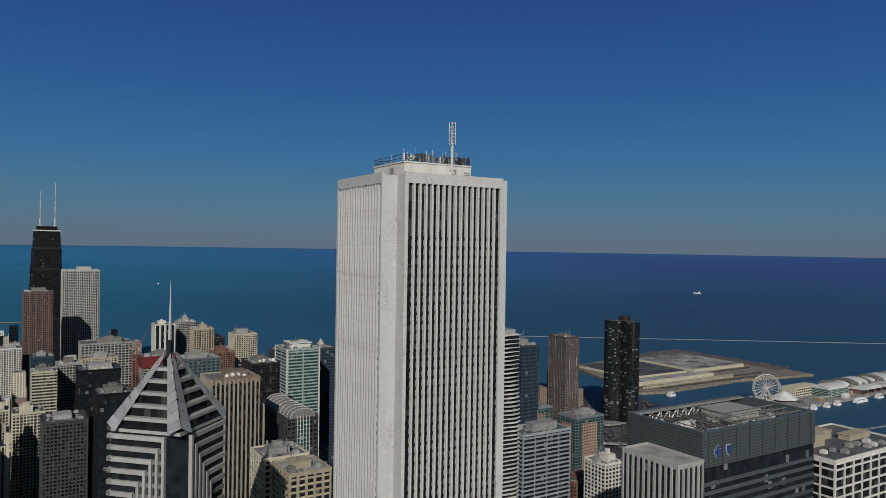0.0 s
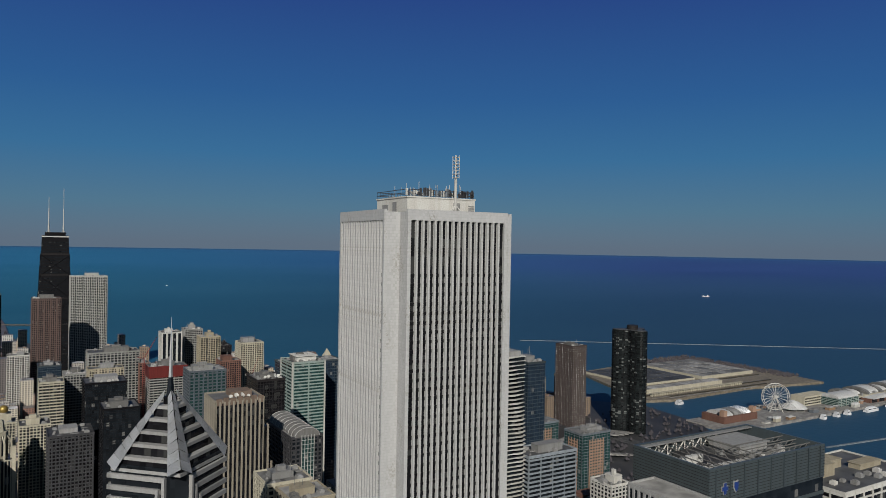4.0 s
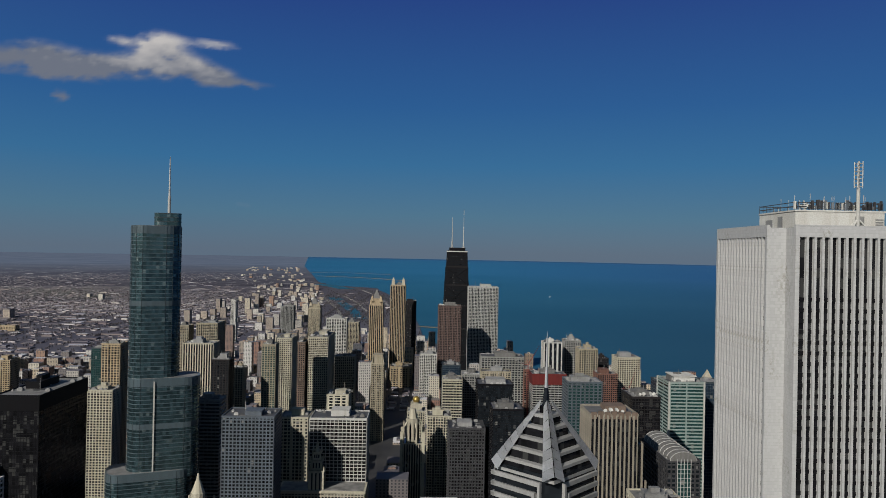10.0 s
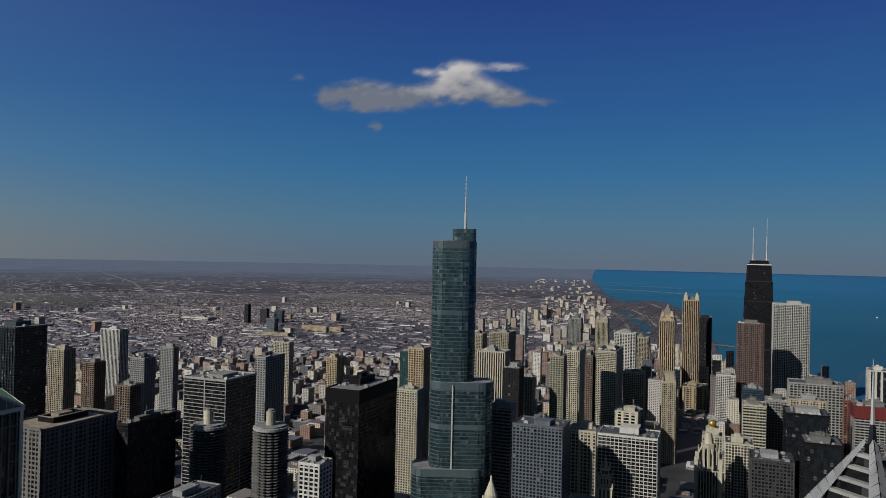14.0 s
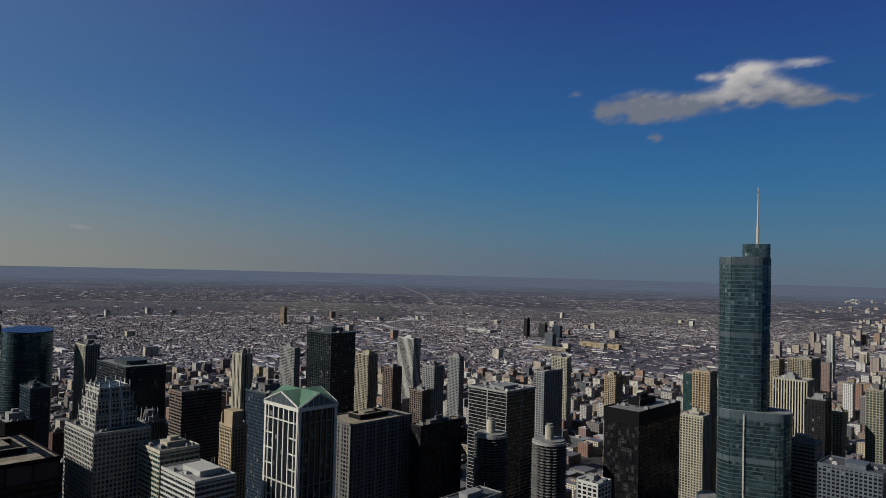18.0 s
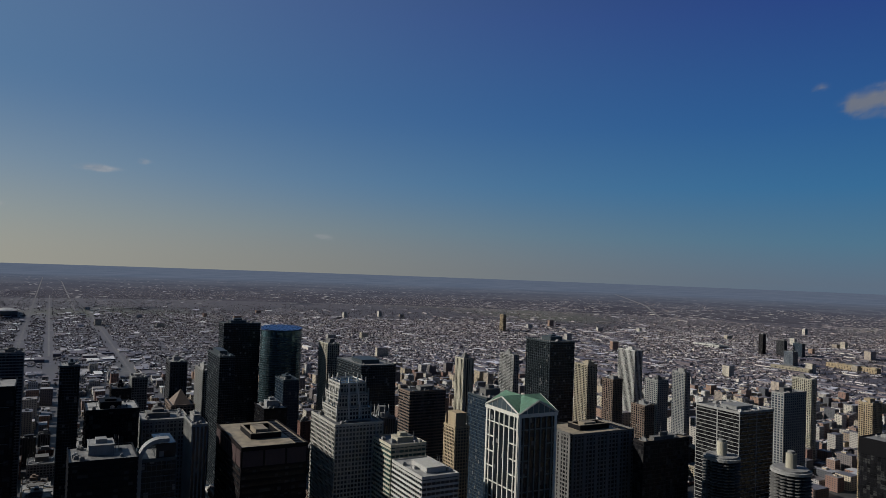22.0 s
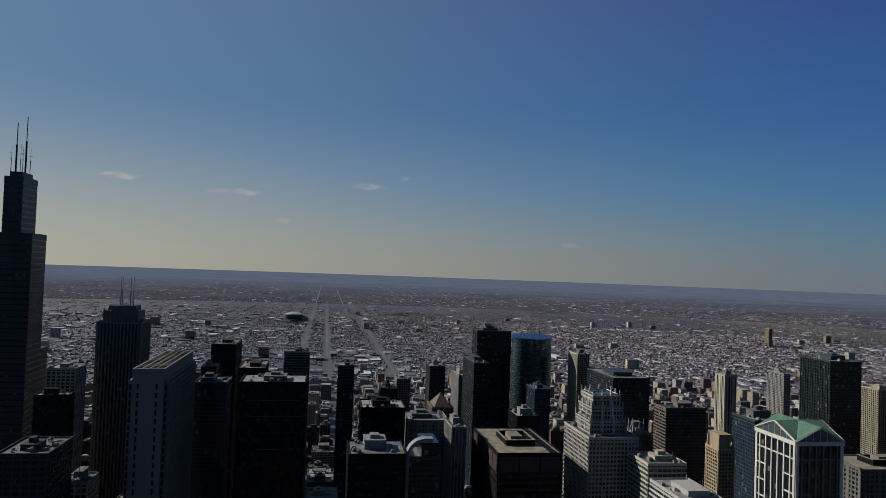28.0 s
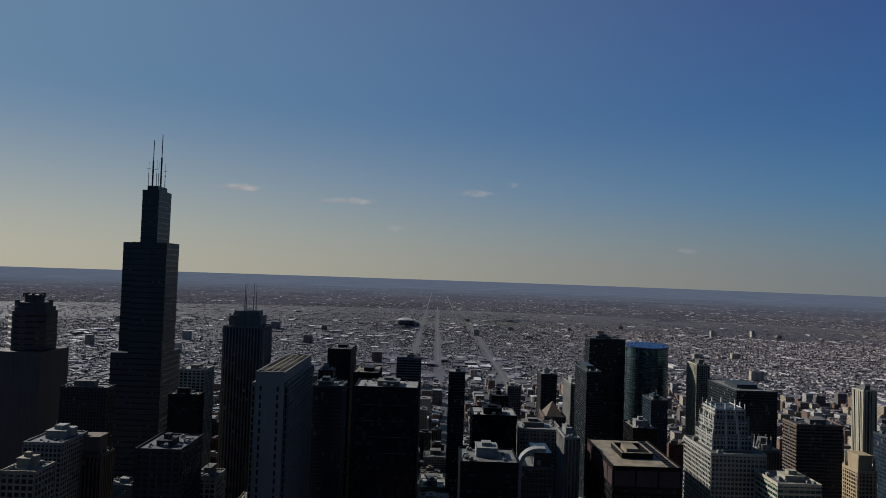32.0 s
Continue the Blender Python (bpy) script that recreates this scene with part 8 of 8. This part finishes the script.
    for i in range(20):
        a = 2 * math.pi * i / 20
        part("spoke", bars([((0, -2.2, zc), (R * math.cos(a), -2.2, zc + R * math.sin(a)), 0.3, 4), ((0, 2.2, zc), (R * math.cos(a), 2.2, zc + R * math.sin(a)), 0.3, 4)]), WHITE, root)
        part("cabin", box_mesh("cabin", [(R * math.cos(a) - 1.3, -1.5, zc + R * math.sin(a) - 2.8, R * math.cos(a) + 1.3, 1.5, zc + R * math.sin(a) - 0.3)]), BLUEGREY, root)
    for s in (-5.5, 5.5):
        for dx in (-13, 13):
            part("support_leg", bars([((dx, s * 1.6, 0), (0, s * 0.5, zc), 0.8, 6)]), WHITE, root)
    part("hub", bars([((0, -3.5, zc), (0, 3.5, zc), 2.0, 12)]), WHITE, root)
    for i, (bx, by, L) in enumerate(((1560, 805, 52), (1640, 808, 26), (1700, 802, 38), (1800, 806, 46), (1900, 808, 34), (1480, 812, 16), (1440, 812, 14), (1395, 813, 12), (1240, 1040, 22))):
        root = thing("tour_boat", "white tour boat moored at the pier", "boat", bx, by, -3)
        hull = [(-L / 2, -5), (L * 0.3, -5), (L / 2, 0), (L * 0.3, 5), (-L / 2, 5)]
        part("hull", prism(hull, -0.5, 4), HULL, root)
        part("cabin_deck", box_mesh("cabin_deck", [(-L * 0.42, -4, 4, L * 0.25, 4, 7), (-L * 0.35, -3.4, 7, L * 0.12, 3.4, 9.5)]), HULL, root)
        part("window_row", box_mesh("window_row", [(-L * 0.4, -4.1, 5, L * 0.22, -4, 6.2)]), G_DARK, root)


filtration_plant()
pier()


def breakwaters():
    for pts, lab in (([(1560, 2018), (2620, 1288), (3300, 820)], "long stone breakwater far out in the lake"), ([(1190, 690), (1380, 667), (1700, 640)], "stone harbour breakwater")):
        ob = road(pts, 4.5, lab, BREAKER, z=-1.2)
        ob.name = "breakwater"
        tagged(ob, category="breakwater")
    a = road([(-30, 3200), (70, 3150), (150, 3160), (230, 3230)], 24, "sandy beach hook into the lake", TAN, z=0.2)
    a.name = "beach_spit"
    a = road([(-1400, 9300), (-830, 9000), (-520, 8700), (-183, 8160)], 60, "low harbour point reaching into the lake", TAN, z=0.2)
    a.name = "harbour_point"
    a = road([(-1950, 10630), (-1165, 10840), (-480, 10390)], 45, "dark harbour mole far up the shore", BREAKER, z=0.2)
    a.name = "harbour_mole"
    # far ship
    f = far_map(np.array([[4267.0, 3367.0, -3.0]]))[0]
    root = thing("ship", "small white ship far out on the lake", "ship", f[0], f[1], f[2] + 0.5, -52)
    root.scale = (0.62, 0.62, 0.8)
    part("hull", prism([(-29, -4), (22, -4), (31, 0), (22, 4), (-29, 4)], -1, 4), HULL, root)
    part("cabin", box_mesh("cabin", [(12, -3.4, 4, 22, 3.4, 12), (-22, -3, 4, -14, 3, 6.5)]), HULL, root)
    f = far_map(np.array([[1000.0, 5600.0, -3.0]]))[0]
    root = thing("buoy_boat", "tiny white boat on the lake", "boat", f[0], f[1], f[2] + 0.5)
    part("hull", prism([(-4, -1.5), (3, -1.5), (5, 0), (3, 1.5), (-4, 1.5)], -1, 3), HULL, root)


breakwaters()


# ---- clouds ----


def cloud_material():
    m, n, l, p = nodes("cloud_vapour")
    at = n.new("ShaderNodeAttribute")
    at.attribute_name = "vapour"
    sep = n.new("ShaderNodeSeparateColor")
    l.new(at.outputs["Color"], sep.inputs[0])
    em = n.new("ShaderNodeEmission")
    l.new(mixer(n, l, (0.15, 0.17, 0.22), (0.52, 0.50, 0.49), sep.outputs[1]), em.inputs["Color"])
    em.inputs["Strength"].default_value = 0.812
    tr = n.new("ShaderNodeBsdfTransparent")
    mx = n.new("ShaderNodeMixShader")
    l.new(sep.outputs[0], mx.inputs[0])
    l.new(tr.outputs[0], mx.inputs[1])
    l.new(em.outputs[0], mx.inputs[2])
    l.new(mx.outputs[0], n["Material Output"].inputs["Surface"])
    return m


VAPOUR = cloud_material()


def cloud(label, bearing, height, puffs, wide, high, strength=1.0, cols=120, rws=60, seed=0.0, bright=0.14):
    """A bank of vapour far off in the sky: puffs (u, v, su, sv, k) in degrees round its middle."""
    us, vs = np.linspace(-wide / 2, wide / 2, cols), np.linspace(-high / 2, high / 2, rws)
    R = 4650.0
    verts, col = [], []
    for v in vs:
        for u in us:
            b, e = radians(bearing + u), radians(height + v)
            verts.append((R * math.sin(b) * math.cos(e), R * math.cos(b) * math.cos(e), EYE.z + R * math.sin(e)))
            n1 = noise.fractal(Vector((u * 0.55 + seed, v * 1.1, seed)), 1.0, 2.1, 6)
            n2 = noise.fractal(Vector((u * 1.6 + seed, v * 2.6, 3 + seed)), 1.0, 2.0, 5)
            q = sum(k * math.exp(-((u - pu + 0.25 * n2) / su) ** 2 - ((v - pv + 0.2 * n1) / sv) ** 2) for pu, pv, su, sv, k in puffs)
            a = min(1.0, max(0.0, (q * (1 + 0.55 * n1 + 0.25 * n2) - 0.16) * 1.35)) * strength
            # sunlit tops and grey bases are painted by height; the sheet itself glows
            lit = min(1.0, max(0.0, bright + 0.36 * (v - 0.12 * abs(u - 1.5)) + 0.30 * n1 + 0.16 * n2))
            col.append((a * a * (3 - 2 * a), lit, 0, 1))
    i, j = np.meshgrid(np.arange(cols - 1), np.arange(rws - 1))
    a = (j * cols + i).ravel()
    me = mesh_of("cloud", np.array(verts), np.stack([a, a + 1, a + cols + 1, a + cols], 1))
    at = me.color_attributes.new("vapour", "FLOAT_COLOR", "POINT")
    at.data.foreach_set("color", np.array(col, np.float32).ravel())
    me.polygons.foreach_set("use_smooth", np.ones(len(me.polygons), bool))
    ob = new("cloud", me)
    ob.data.materials.append(VAPOUR)
    return tagged(ob, label, "cloud", kind="structure")


cloud("white cumulus cloud with ragged grey base", -22.0, 12.9, [(1.7, 1.9, 1.5, 0.9, 1.0), (2.4, 0.6, 2.8, 0.95, 1.05), (-2.4, 0.0, 2.4, 0.85, 0.95), (-6.2, 0.1, 2.0, 1.0, 0.95), (-9.0, -0.4, 1.1, 0.8, 0.7), (-4.6, -0.6, 2.6, 0.6, 0.7), (5.2, 0.1, 2.0, 0.6, 0.8), (7.6, -0.3, 2.4, 0.3, 0.6), (5.3, 2.4, 2.0, 0.35, 0.55), (-1.2, 1.9, 1.2, 0.35, 0.5), (-5.0, -2.5, 0.6, 0.5, 0.7), (-11.2, 1.0, 0.7, 0.3, 0.5)], 28, 8.4, seed=2.3)
for bb, hh, ww, k in ((-105.9, 6.1, 1.6, 1.0), (-97.2, 5.5, 2.0, 0.8), (-87.2, 6.5, 1.4, 0.7), (-84.2, 7.2, 0.6, 0.5), (-93.8, 3.5, 0.9, 0.5), (-70.8, 2.3, 0.8, 0.45), (-116.4, 2.4, 1.0, 0.35), (-14.4, 3.4, 0.7, 0.16)):
    cloud("thin wisp of pale cloud", bb, hh, [(0, 0, ww, 0.22, 1.3)], ww * 5, 1.6, k * 0.7, 50, 20, seed=bb * 0.1, bright=0.6)
